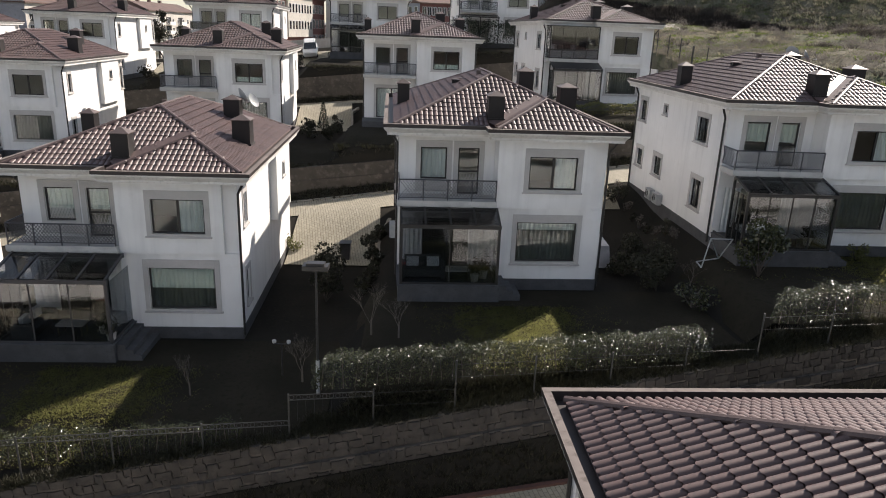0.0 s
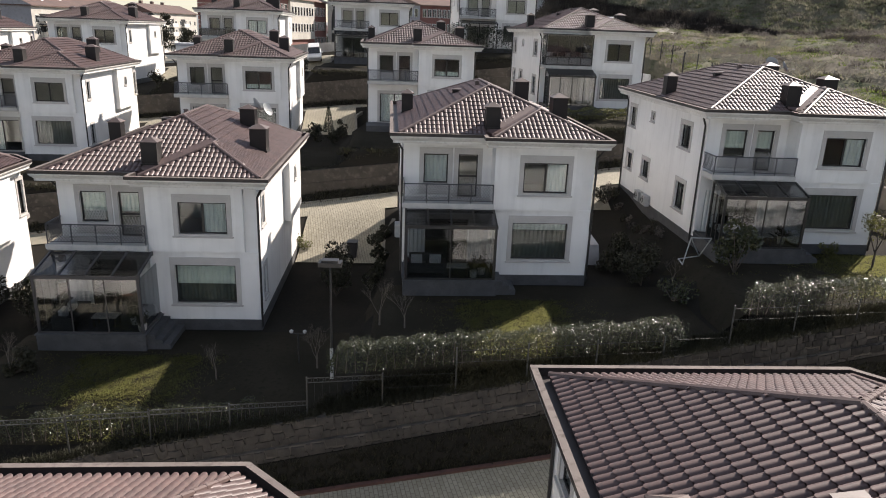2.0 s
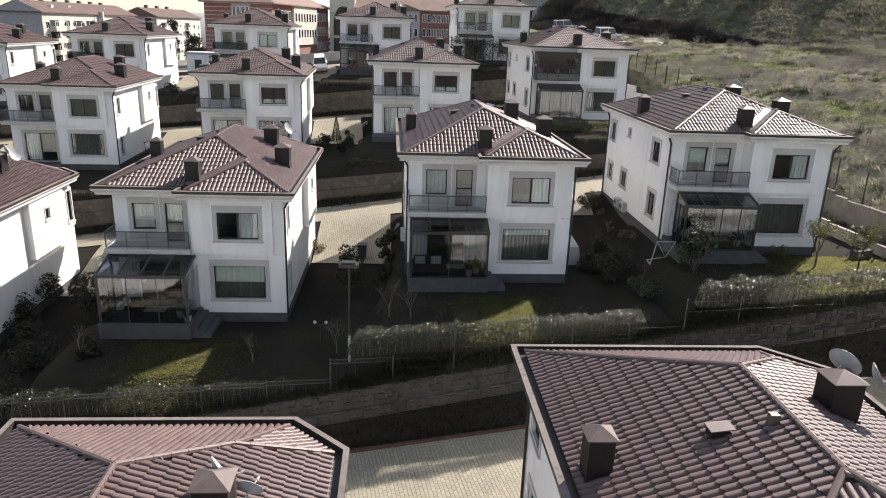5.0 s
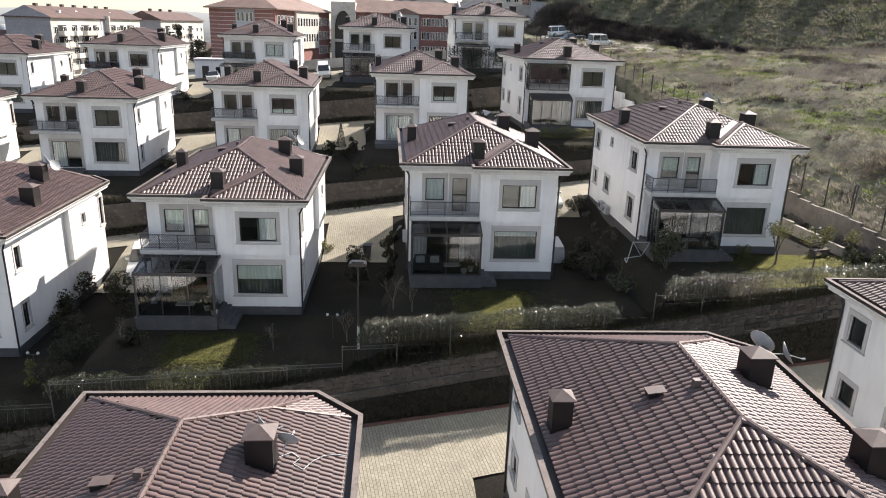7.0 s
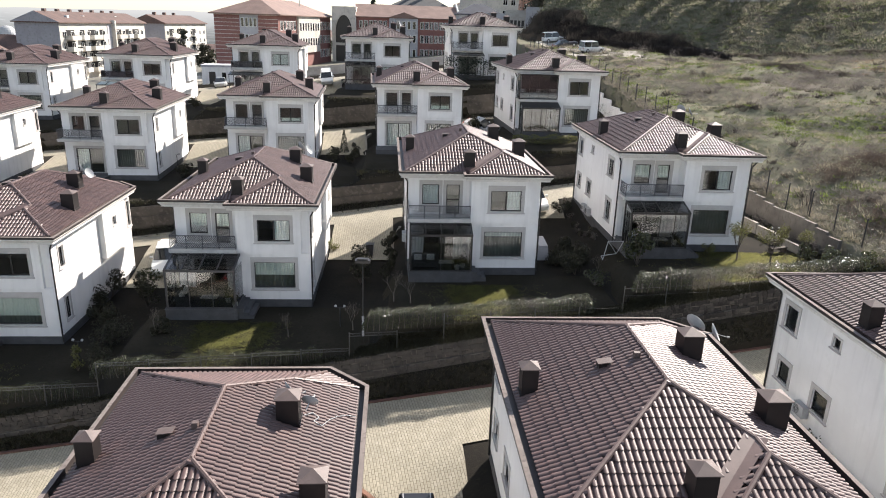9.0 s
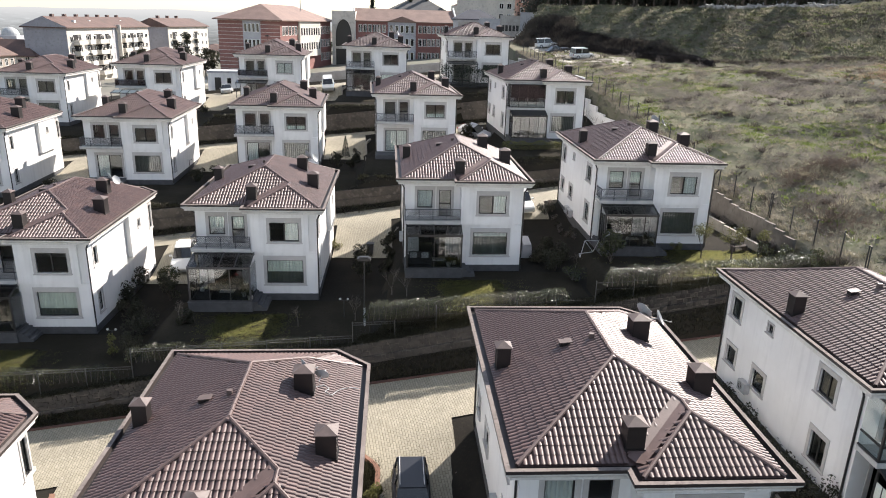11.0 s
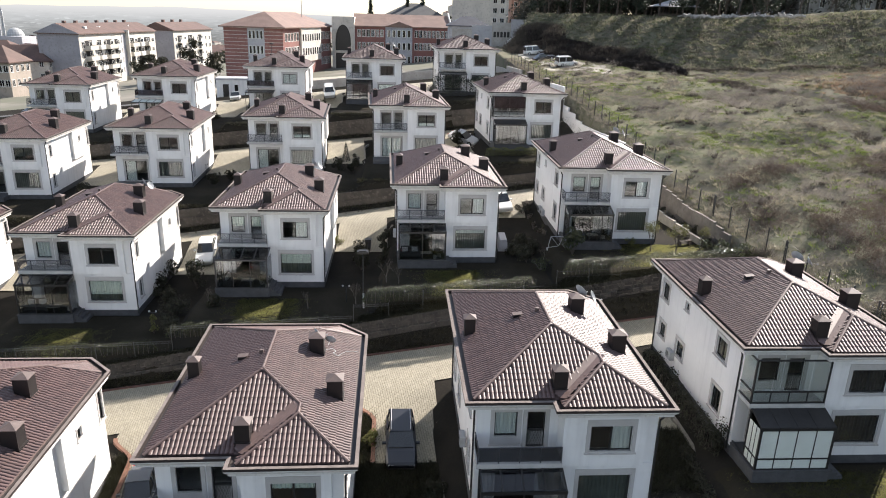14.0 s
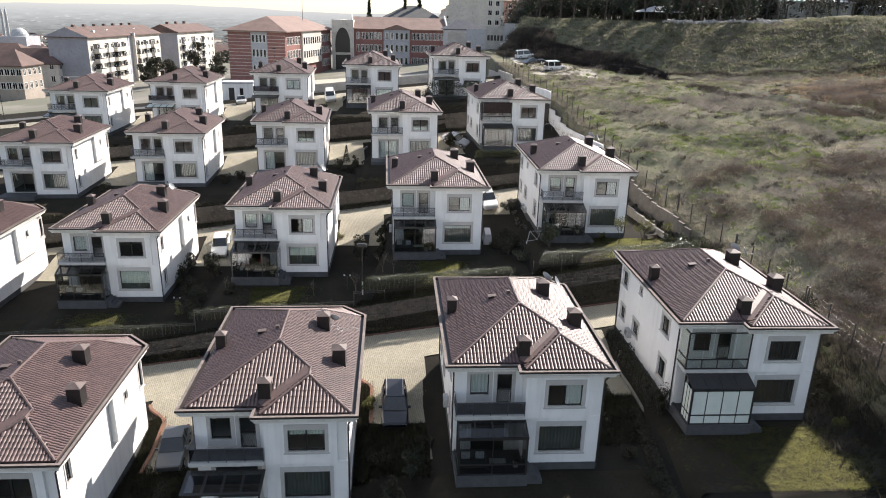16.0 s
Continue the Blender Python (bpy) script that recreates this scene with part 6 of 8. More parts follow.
for k in range(8):
    y = 23.5 + 0.8 * k
    shrub("boundary_shrub", fence_x(y) - 1.5 - (k % 2), y, 0.6, 1.3, M_LEAF, 420, 140 + k, "glossy shrub at the foot of the boundary wall", 0.07)
for k in range(7):
    y = 57 + 3.1 * k
    bare_tree(fence_x(y) - 1.3, y, 1.7, 160 + k, "young leafless tree against the white wall", M_PALEBARK, depth=5, name="fruit_tree")


def twin_lamp(x, y, h=1.0):
    t = thing("garden_lamp", pose(x, y, gz(x, y)), "black garden lamp post with two white globes", "lamp", "garden lamps")
    bm = bmesh.new()
    rod(bm, (0, 0, -0.1), (0, 0, h), 0.03, 8)
    rod(bm, (-0.26, 0, h), (0.26, 0, h), 0.02, 6)
    part("post", bm, M_IRON, t)
    for s in (-0.26, 0.26):
        bm = bmesh.new()
        bmesh.ops.create_icosphere(bm, subdivisions=2, radius=0.08, matrix=Matrix.Translation((s, 0, h + 0.09)))
        part("globe", bm, M_GLOBE, t)


for x, y in ((-5.4, 22.8), (-20.0, 20.4), (-13.6, 60.5), (24.6, 32.2), (-27.0, 56.5)):
    twin_lamp(x, y, 1.3)


def pole_lamp(x, y, h, label="slim dark street lamp post with white foot"):
    t = thing("street_lamp", pose(x, y, gz(x, y)), label, "street lamp", "estate street lamps")
    bm = bmesh.new()
    rod(bm, (0, 0, -0.2), (0, 0, h), 0.055, 8, 0.035)
    part("pole", bm, M_IRON, t)
    if h < 5:
        bm = bmesh.new()
        rod(bm, (0, 0, -0.2), (0, 0, 1.3), 0.065, 8)
        part("sleeve", bm, M_DISH, t, "white-painted foot sleeve")
    part("lamp_head", boxes((-0.42, 0.42, -0.22, 0.22, h, h + 0.16), (-0.3, 0.3, -0.16, 0.16, h + 0.16, h + 0.24)), M_FRAME, t)


pole_lamp(-3.9, 21.6, 4.6)
pole_lamp(-44.0, 108.0, 8.0)
pole_lamp(-66.0, 118.0, 8.0)
pole_lamp(-84.0, 105.0, 8.0)
pole_lamp(-34.5, 128.0, 9.0)


def swing_frame(x, y):
    t = thing("swing_frame", pose(x, y, gz(x, y), 0, 0, 25), "toppled white metal garden swing frame", "swing frame")
    bm = bmesh.new()
    pts = [(-0.7, 0, 0.05), (-0.4, 0, 1.3), (0.9, 0, 1.15), (0.9, 0.6, 0.1), (-0.3, 0.7, 0.05)]
    for a, b in zip(pts, pts[1:]):
        rod(bm, a, b, 0.03, 6)
    rod(bm, pts[0], pts[-1], 0.03, 6)
    rod(bm, pts[1], pts[3], 0.03, 6)
    part("frame", bm, M_DISH, t)


swing_frame(12.0, 28.4)


def bench(x, y, turn):
    t = thing("picnic_bench", pose(x, y, gz(x, y), 0, 0, turn), "dark wooden garden bench on the lawn", "bench")
    for k in range(3):
        part("seat_slat", boxes((-0.7, 0.7, -0.2 + 0.15 * k, -0.08 + 0.15 * k, 0.42, 0.46)), M_BARK, t)
    for k in range(2):
        part("back_slat", boxes((-0.7, 0.7, 0.27, 0.30, 0.58 + 0.16 * k, 0.70 + 0.16 * k)), M_BARK, t)
    for s in (-0.6, 0.56):
        part("leg", boxes((s, s + 0.05, -0.2, 0.27, -0.05, 0.42), (s, s + 0.05, 0.24, 0.27, 0.42, 0.9)), M_BARK, t)


bench(24.2, 30.6, 20)


def bin_(x, y):
    t = thing("wheelie_bin", pose(x, y, gz(x, y)), "dark plastic wheeled rubbish bin in the side garden", "bin")
    bm = boxes((-0.28, 0.28, -0.3, 0.3, 0.08, 0.95))
    for v in bm.verts:
        if v.co.z < 0.5:
            v.co.x *= 0.8
            v.co.y *= 0.8
    part("body", bm, M_GREYFRAME, t)
    part("lid", boxes((-0.31, 0.31, -0.34, 0.33, 0.95, 1.03)), M_FRAME, t)


bin_(-4.9, 36.2)
# covered garden box beside the middle villa
cb = thing("storage_box", pose(7.9, 32.6, gz(7.9, 32.6)), "tarpaulin-covered garden box by the wall", "storage box")
bm = boxes((-0.5, 0.5, -1.2, 1.2, -0.3, 1.1))
for v in bm.verts:
    if v.co.z > 1:
        v.co.x *= 0.6
part("cover", bm, M_GREYR, cb)


# ---- cars ----
def car(m, paint_mat, style, label, group="parked cars"):
    """A parked car, nose towards -y: body and cabin lofted along y, wheels, lamps."""
    t = thing({"suv": "suv_car", "van": "van", "saloon": "car"}[style], m, label, "van" if style == "van" else "car", group)
    L, W2, H, B = {"suv": (4.5, 0.92, 1.65, 0.98), "van": (4.3, 0.9, 1.82, 0.95), "saloon": (4.4, 0.87, 1.43, 0.85)}[style]
    h = L / 2
    stations = {"suv": [(-1, 0.55, 0.80, 0.70), (-0.93, 0.28, 0.93, 0.86), (-0.55, 0.24, 1.0, 0.98), (0.6, 0.24, 1.0, 1.0), (0.93, 0.28, 0.96, 1.0), (1, 0.5, 0.86, 0.92)],
                "van": [(-1, 0.5, 0.82, 0.75), (-0.93, 0.26, 0.95, 0.9), (-0.6, 0.22, 1.0, 1.0), (0.7, 0.22, 1.0, 1.0), (0.97, 0.28, 0.97, 1.0), (1, 0.4, 0.92, 0.98)],
                "saloon": [(-1, 0.5, 0.78, 0.72), (-0.93, 0.25, 0.92, 0.84), (-0.5, 0.2, 1.0, 0.98), (0.5, 0.2, 1.0, 1.0), (0.92, 0.26, 0.94, 0.98), (1, 0.45, 0.84, 0.85)]}[style]
    bm = bmesh.new()
    rings = []
    for f, zb, wf, zf in stations:
        y, w, zt = f * h, W2 * wf, B * zf
        rings.append([bm.verts.new(p) for p in ((-w * 0.9, y, zb), (-w, y, zb + 0.2), (-w, y, zt - 0.12), (-w * 0.9, y, zt), (w * 0.9, y, zt), (w, y, zt - 0.12), (w, y, zb + 0.2), (w * 0.9, y, zb))])
    loft_rings(bm, rings)
    bmesh.ops.recalc_face_normals(bm, faces=bm.faces)
    body = part("body", bm, paint_mat, t)
    cab = {"suv": (-0.42, -0.12, 0.82, 0.95), "van": (-0.52, -0.28, 0.93, 0.98), "saloon": (-0.36, -0.02, 0.42, 0.78)}[style]
    bm = bmesh.new()
    rings = []
    for f, z, w in ((cab[0], B, 0.88), (cab[1], H - 0.05, 0.74), (cab[2], H - 0.05, 0.74), (cab[3], B, 0.86)):
        rings.append((f * h, z, W2 * w))
    lo = [bm.verts.new((-rings[0][2], rings[0][0], B - 0.02)), bm.verts.new((rings[0][2], rings[0][0], B - 0.02)), bm.verts.new((rings[3][2], rings[3][0], B - 0.02)), bm.verts.new((-rings[3][2], rings[3][0], B - 0.02))]
    hi = [bm.verts.new((-rings[1][2], rings[1][0], H - 0.05)), bm.verts.new((rings[1][2], rings[1][0], H - 0.05)), bm.verts.new((rings[2][2], rings[2][0], H - 0.05)), bm.verts.new((-rings[2][2], rings[2][0], H - 0.05))]
    loft_rings(bm, [lo, hi])
    bmesh.ops.recalc_face_normals(bm, faces=bm.faces)
    cabin = part("cabin", bm, M_CARGLASS, t, "dark glazed car cabin")
    bm = bmesh.new()
    rw = rings[1][2]
    box(bm, -rw * 1.01, rw * 1.01, rings[1][0] - 0.02, rings[2][0] + 0.02, H - 0.055, H)
    for v in bm.verts:
        if v.co.z > H - 0.01:
            v.co.x *= 0.93
            v.co.y *= 0.96
    part("roof", bm, paint_mat, cabin)
    for sx in (-1, 1):   # door pillars
        for f in ((cab[1] + cab[2]) / 2 - 0.06, cab[2] - 0.02):
            bm = bmesh.new()
            y = f * h
            a, b = Vector((sx * W2 * 0.885, y, B - 0.02)), Vector((sx * W2 * 0.755, y, H - 0.05))
            rod(bm, a, b, 0.045, 4)
            part("pillar", bm, paint_mat, cabin)
        if style != "saloon":
            bm = bmesh.new()
            rod(bm, (sx * rw * 0.85, rings[1][0] + 0.1, H + 0.05), (sx * rw * 0.85, rings[2][0] - 0.1, H + 0.05), 0.022, 5)
            rod(bm, (sx * rw * 0.85, rings[1][0] + 0.15, H - 0.02), (sx * rw * 0.85, rings[1][0] + 0.15, H + 0.05), 0.02, 5)
            rod(bm, (sx * rw * 0.85, rings[2][0] - 0.15, H - 0.02), (sx * rw * 0.85, rings[2][0] - 0.15, H + 0.05), 0.02, 5)
            part("roof_rail", bm, M_LAMP, cabin)
        part("mirror", boxes((min(sx * W2 * 0.97, sx * (W2 + 0.2)), max(sx * W2 * 0.97, sx * (W2 + 0.2)), cab[0] * h + 0.25, cab[0] * h + 0.37, B - 0.02, B + 0.12)), paint_mat, body)
        part("headlight", boxes((sx * W2 * 0.66 - 0.16, sx * W2 * 0.66 + 0.16, -h * 0.985, -h * 0.9, B * 0.62, B * 0.74)), M_LAMP, body)
        part("tail_light", boxes((sx * W2 * 0.74 - 0.1, sx * W2 * 0.74 + 0.1, h * 0.95, h * 1.002, B * 0.66, B * 0.9)), M_TAIL, body)
        for fy in (-0.62, 0.6):
            bm = bmesh.new()
            rod(bm, (sx * (W2 - 0.2), fy * h, 0.33), (sx * (W2 + 0.015), fy * h, 0.33), 0.33, 18)
            w = part("wheel", bm, M_RUBBER, t)
            bm = bmesh.new()
            rod(bm, (sx * (W2 + 0.0), fy * h, 0.33), (sx * (W2 + 0.025), fy * h, 0.33), 0.2, 10)
            part("rim", bm, M_LAMP, w)
    part("windscreen_base", boxes((-W2 * 0.8, W2 * 0.8, cab[0] * h - 0.05, cab[0] * h, B - 0.03, B + 0.01)), M_FRAME, body)
    return t


def park(x, y, turn, paint_mat, style, label):
    """Stand a car on the ground, tipped to its slope."""
    d = 1.2
    c, s = math.cos(radians(turn)), math.sin(radians(turn))
    zx = (gz(x + c * 0.8, y + s * 0.8) - gz(x - c * 0.8, y - s * 0.8)) / 1.6
    zy = (gz(x - s * d, y + c * d) - gz(x + s * d, y - c * d)) / (2 * d)
    m = pose(x, y, gz(x, y) + 0.06, 0, 0, turn) @ Matrix.Rotation(math.atan(zy), 4, 'X') @ Matrix.Rotation(-math.atan(zx), 4, 'Y')
    return car(m, paint_mat, style, label)


park(-0.25, 7.7, 4, M_CARBLACK, "suv", "black estate car with roof rails parked on the drive")
park(-14.8, 4.0, 10, M_CARGREY, "saloon", "dark grey saloon car parked beside the villa")
park(-20.7, 35.9, 8, M_CARWHITE, "saloon", "white saloon car parked on the shaded drive")
park(8.6, 43.0, 8, M_CARWHITE, "suv", "white people carrier parked on the sunlit drive")
park(5.4, 68.3, 60, M_CARSILVER, "saloon", "light saloon car parked on the upper drive")
park(-16.8, 92.4, 10, M_CARWHITE, "suv", "white hatchback parked on the top road")
park(-33.6, 95.0, 12, M_CARSILVER, "saloon", "silver saloon car parked by the gatehouse")
park(21.9, 123.3, 100, M_CARWHITE, "van", "white panel van in the dirt car park")
park(23.0, 116.0, 98, M_CARBLACK, "saloon", "dark saloon car in the dirt car park")
park(25.8, 106.6, 112, M_CARWHITE, "van", "white people van in the dirt car park")
sheet("car_park", lambda u, v: (19.0 + (13 - 6 * v) * u + 3 * math.sin(v * 5) * (1 - v), 100 + 27 * v - 5 * u), 10, 14, 0.06, mat("gravel", (0.36, 0.33, 0.28), (0.28, 0.26, 0.22), 0.4, 0.9, fine=5), "pale gravel car park at the meadow edge", "car park")


# ---- furniture in the glass porches ----
def sofa(key, x, y, turn, w=1.7):
    v = VILLAS[key]
    m = pose(v[0], v[1], v[2], 0, 0, v[3]) @ pose(x, y, 0.25, 0, 0, turn)
    t = thing("porch_sofa", m, "dark upholstered sofa in the glass porch", "sofa")
    part("seat", boxes((-w / 2, w / 2, -0.35, 0.3, 0.12, 0.42)), M_SOFA, t)
    part("backrest", boxes((-w / 2, w / 2, 0.3, 0.48, 0.12, 0.82)), M_SOFA, t)
    for s in (-1, 1):
        part("armrest", boxes((min(s * w / 2, s * (w / 2 + 0.16)), max(s * w / 2, s * (w / 2 + 0.16)), -0.35, 0.48, 0.0, 0.6)), M_SOFA, t)
        part("cushion", boxes((s * 0.42 - 0.25, s * 0.42 + 0.25, 0.12, 0.29, 0.43, 0.8)), M_CURTAIN, t)
    return t


def porch_table(key, x, y):
    v = VILLAS[key]
    t = thing("porch_table", pose(v[0], v[1], v[2], 0, 0, v[3]) @ pose(x, y, 0.25), "low pale table in the glass porch", "table")
    part("tabletop", boxes((-0.5, 0.5, -0.3, 0.3, 0.40, 0.45)), M_CREAM, t)
    for a in (-0.42, 0.42):
        for b in (-0.24, 0.24):
            part("leg", boxes((a - 0.03, a + 0.03, b - 0.03, b + 0.03, 0.0, 0.40)), M_BARK, t)


def potted_plant(key, x, y, seed, z=0.25):
    v = VILLAS[key]
    m = pose(v[0], v[1], v[2], 0, 0, v[3]) @ pose(x, y, z)
    t = thing("potted_plant", m, "green pot plant in a pale pot", "plant")
    bm = bmesh.new()
    rod(bm, (0, 0, 0), (0, 0, 0.32), 0.14, 10, 0.19)
    part("pot", bm, M_CREAM, t)
    rs = np.random.RandomState(seed)
    pts = [(rs.normal() * 0.17, rs.normal() * 0.17, 0.4 + abs(rs.normal()) * 0.3) for k in range(220)]
    vv, ff = leaf_cloud(pts, 0.06, seed)
    o = new("foliage", mesh_from("foliage", vv, ff, M_LEAF2))
    o.parent = t
    tagged(o, kind="stuff")


for key, deep in (("h1", -1.2), ("h2", -0.7), ("h3", -0.9), ("g2", -0.7), ("h0", -0.7)):
    sofa(key, 1.7, deep, 90 if key == "h1" else 0, 1.5)
    porch_table(key, 3.1, deep - 0.2)
    potted_plant(key, 4.2, deep - 0.1, 500 + len(key))
potted_plant("h1", 4.75, -2.0, 511)
potted_plant("h2", 3.8, -1.2, 512)
for key in ("h2", "h1", "h3", "g2"):
    add_curtain(PLACED[key], 0.95, 1.7, 0.3, 2.4, YM - 0.12, M_CURTAIN, "porch_curtain")
    add_curtain(PLACED[key], 3.7, 4.4, 0.3, 2.4, YM - 0.12, M_CURTAIN, "porch_curtain")
# hanging chair on the balcony
hc = thing("hanging_chair", PLACED["h1"].matrix_world @ pose(3.7, 0.25, 3.42), "dark wicker egg chair on the balcony", "chair")
bm = bmesh.new()
for k in range(10):
    a = 2 * math.pi * k / 10
    pts = [Vector((0.42 * math.cos(a) * math.sin(q), 0.36 * math.sin(a) * math.sin(q), 0.85 - 0.55 * math.cos(q))) for q in [math.pi * j / 7 for j in range(8)]]
    for p0, p1 in zip(pts, pts[1:]):
        rod(bm, p0, p1, 0.014, 4)
part("basket", bm, M_FRAME, hc)
bm = bmesh.new()
rod(bm, (0.5, 0.1, 0.0), (0.5, 0.1, 1.7), 0.025, 6)
rod(bm, (0.5, 0.1, 1.7), (0.0, 0.0, 1.85), 0.025, 6)
rod(bm, (0.0, 0.0, 1.85), (0.0, 0.0, 1.38), 0.01, 4)
part("stand", bm, M_FRAME, hc)
bm = boxes((-0.2, 0.2, -0.15, 0.15, 0.0, 0.85))
pl = thing("storage_tub", PLACED["h2"].matrix_world @ pose(4.3, -0.1, 3.41), "dark plastic tub on the balcony", "tub")
part("body", bm, M_FRAME, pl)


# ---- meadow growth ----
M_WEED = mat("weed_leaf", (0.10, 0.105, 0.062), (0.073, 0.076, 0.046), 0.4, 0.8, fine=1.5, spec=0.15)
translucent(M_WEED, 0.4)


M_MOSSG = mat("spring_grass", (0.165, 0.205, 0.062), (0.12, 0.15, 0.048), 0.3, 0.9, fine=1.0, spec=0.15)
translucent(M_MOSSG, 0.45)


M_TANGLE = mat("dead_briar", (0.135, 0.104, 0.086), (0.09, 0.07, 0.058), 0.3, 0.9, fine=1.0, spec=0.1)
translucent(M_TANGLE, 0.3)


def blades(spots, n_blade, tall, spread, width, seed, lean=0.6):
    """Clumps of pointed blades: one triangle each, from the clump's foot outwards."""
    rs = np.random.RandomState(seed)
    base = np.repeat(np.array(spots), n_blade, axis=0)
    k = len(base)
    s = np.repeat(rs.uniform(0.6, 1.5, len(spots)), n_blade)[:, None]
    ang = rs.uniform(0, 2 * math.pi, k)
    out = np.stack([np.cos(ang), np.sin(ang), np.zeros(k)], 1)
    foot = base + out * (rs.uniform(0, spread, k)[:, None]) * s
    side = np.stack([-np.sin(ang + 0.8), np.cos(ang + 0.8), np.zeros(k)], 1) * width * s
    tip = foot + out * (rs.uniform(0.1, lean, k)[:, None]) * tall * s
    tip[:, 2] += rs.uniform(0.5, 1.0, k) * tall * s[:, 0]
    v = np.stack([foot - side, foot + side, tip], 1).reshape(-1, 3)
    f = np.arange(3 * k).reshape(k, 3)
    return v, f


def scatter(n, x0, x1, y0, y1, seed, want):
    rs = np.random.RandomState(seed)
    out = []
    tries = 0
    while len(out) < n and tries < 8 * n:
        tries += 1
        y = y0 + (y1 - y0) * rs.uniform() ** 1.25
        x = fence_x(y) + 0.9 + (x1 - x0) * rs.uniform()
        q = noise.noise(Vector((x * 0.055, y * 0.055, 7.0))) + 0.45 * noise.noise(Vector((x * 0.2, y * 0.2, 2.0)))
        if want(q, x, y):
            out.append((x, y, gz(x, y) - 0.03))
    return out


def puffs(spots, n, r, tall, size, thin, seed):
    """Round tangles of thin twigs: each a sliver near the skin of an uneven dome."""
    rs = np.random.RandomState(seed)
    c = np.repeat(np.array(spots), n, axis=0)
    s = np.repeat(rs.uniform(0.55, 1.45, len(spots)), n)[:, None]
    k = len(c)
    d = rs.normal(size=(k, 3))
    d[:, 2] = np.abs(d[:, 2])
    d /= np.linalg.norm(d, axis=1)[:, None]
    p = c + d * np.array((r, r, tall)) * s * rs.uniform(0.45, 1.0, (k, 1))
    a = d + rs.normal(size=(k, 3)) * 0.7
    a /= np.linalg.norm(a, axis=1)[:, None]
    b = np.cross(a, rs.normal(size=(k, 3)))
    b /= np.linalg.norm(b, axis=1)[:, None]
    v = np.stack([p - b * thin, p + b * thin, p + a * size * s], 1).reshape(-1, 3)
    return v, np.arange(3 * k).reshape(k, 3)


def tangle(name, spots, args, material, label):
    v, f = puffs(spots, *args)
    return tagged(new(name, mesh_from(name, v, f, material)), label, "vegetation", kind="stuff")


def growth(name, spots, args, material, label):
    v, f = blades(spots, *args)
    return tagged(new(name, mesh_from(name, v, f, material)), label, "vegetation", kind="stuff")


# where the brush stands: long grey thickets and a brown tangle low on the slope
THICKETS = [(32, 68, 14, 2.8, -1.23), (46, 66, 11, 4.5, -1.0), (45.8, 51.5, 5, 3, 0.0), (52, 37, 8, 6, 0.2), (64, 69, 8, 8, 0.0), (36, 42, 5, 2.5, -1.0), (31.5, 46, 2, 6, 0.1), (44, 25, 7, 4, 0.1), (38, 17, 6, 4, 0.0), (30, 89, 2.5, 2, 0.0), (56, 84, 9, 2.5, -0.4), (62, 40, 7, 6, 0.4)]


def thicket(x, y):
    best = 0.0
    for cx, cy, a, b, t in THICKETS:
        c, s = math.cos(t), math.sin(t)
        u, v = (x - cx) * c + (y - cy) * s, -(x - cx) * s + (y - cy) * c
        best = max(best, 1 - (u / a) ** 2 - (v / b) ** 2)
    return best + 0.5 * noise.noise(Vector((x * 0.25, y * 0.25, 9)))


# greener ground: along the fence, on damp patches and across the middle of the slope
GREENS = [(22.4, 84, 15, 2.2, -1.46), (25.2, 64, 6, 2.0, -1.4), (35.8, 73.6, 4.5, 3.2, 0.0), (54.5, 51.5, 6, 2.6, -0.8), (42, 46, 6, 6.5, 0.3), (34, 52, 4, 3, -0.8), (47, 84, 7, 2.4, -0.4), (31, 80, 5, 3, -0.5)]
TANGLES = [(34.5, 39.5, 3.5, 2.2, 0.2), (31.3, 31.5, 1.6, 3.5, 0.2), (43, 29, 5, 4, 0.3), (50.5, 38.5, 7, 4.5, -0.3), (41, 21, 7, 6, 0.3), (36.5, 27, 3, 4, 0.2), (62, 40, 8, 7, 0.4), (48, 12, 10, 7, 0.2), (35.5, 8, 4, 8, 0.1), (66, 74, 10, 7, 0.0), (58, 58, 6, 4, 0.2)]


def inside(zones, x, y):
    best = -9.0
    for cx, cy, a, b, t in zones:
        c, s = math.cos(t), math.sin(t)
        u, v = (x - cx) * c + (y - cy) * s, -(x - cx) * s + (y - cy) * c
        best = max(best, 1 - (u / a) ** 2 - (v / b) ** 2)
    return best + 0.45 * noise.noise(Vector((x * 0.35, y * 0.35, 4)))


growth("dry_grass", scatter(12000, 0, 66, 0, 114, 201, lambda q, x, y: (q > -0.15 or thicket(x, y) > 0) and inside(GREENS, x, y) < 0.2), (8, 0.28, 0.34, 0.030, 1, 1.1), M_DRY, "pale dry grass tufts on the meadow")
growth("green_grass", scatter(12000, 0, 66, 0, 114, 202, lambda q, x, y: q < 0.2 and thicket(x, y) < 0.3), (8, 0.18, 0.36, 0.036, 2, 0.9), M_GREENG, "short green grass tufts on the meadow")
growth("green_sward", scatter(9000, 0, 66, 0, 114, 242, lambda q, x, y: inside(GREENS, x, y) > 0.0), (9, 0.16, 0.42, 0.04, 28, 0.8), M_MOSSG, "fresh green grass on the damp parts of the slope")
tangle("dry_brush", scatter(2600, 0, 66, 0, 110, 203, lambda q, x, y: thicket(x, y) > 0.1), (60, 0.8, 0.85, 0.34, 0.016, 3), M_BRUSH, "grey-brown leafless brush thickets")
tangle("brown_tangle", scatter(2800, 0, 66, 0, 70, 204, lambda q, x, y: inside(TANGLES, x, y) > 0.05), (50, 0.9, 0.75, 0.34, 0.018, 33), M_TANGLE, "brown tangle of dead briars low on the slope")
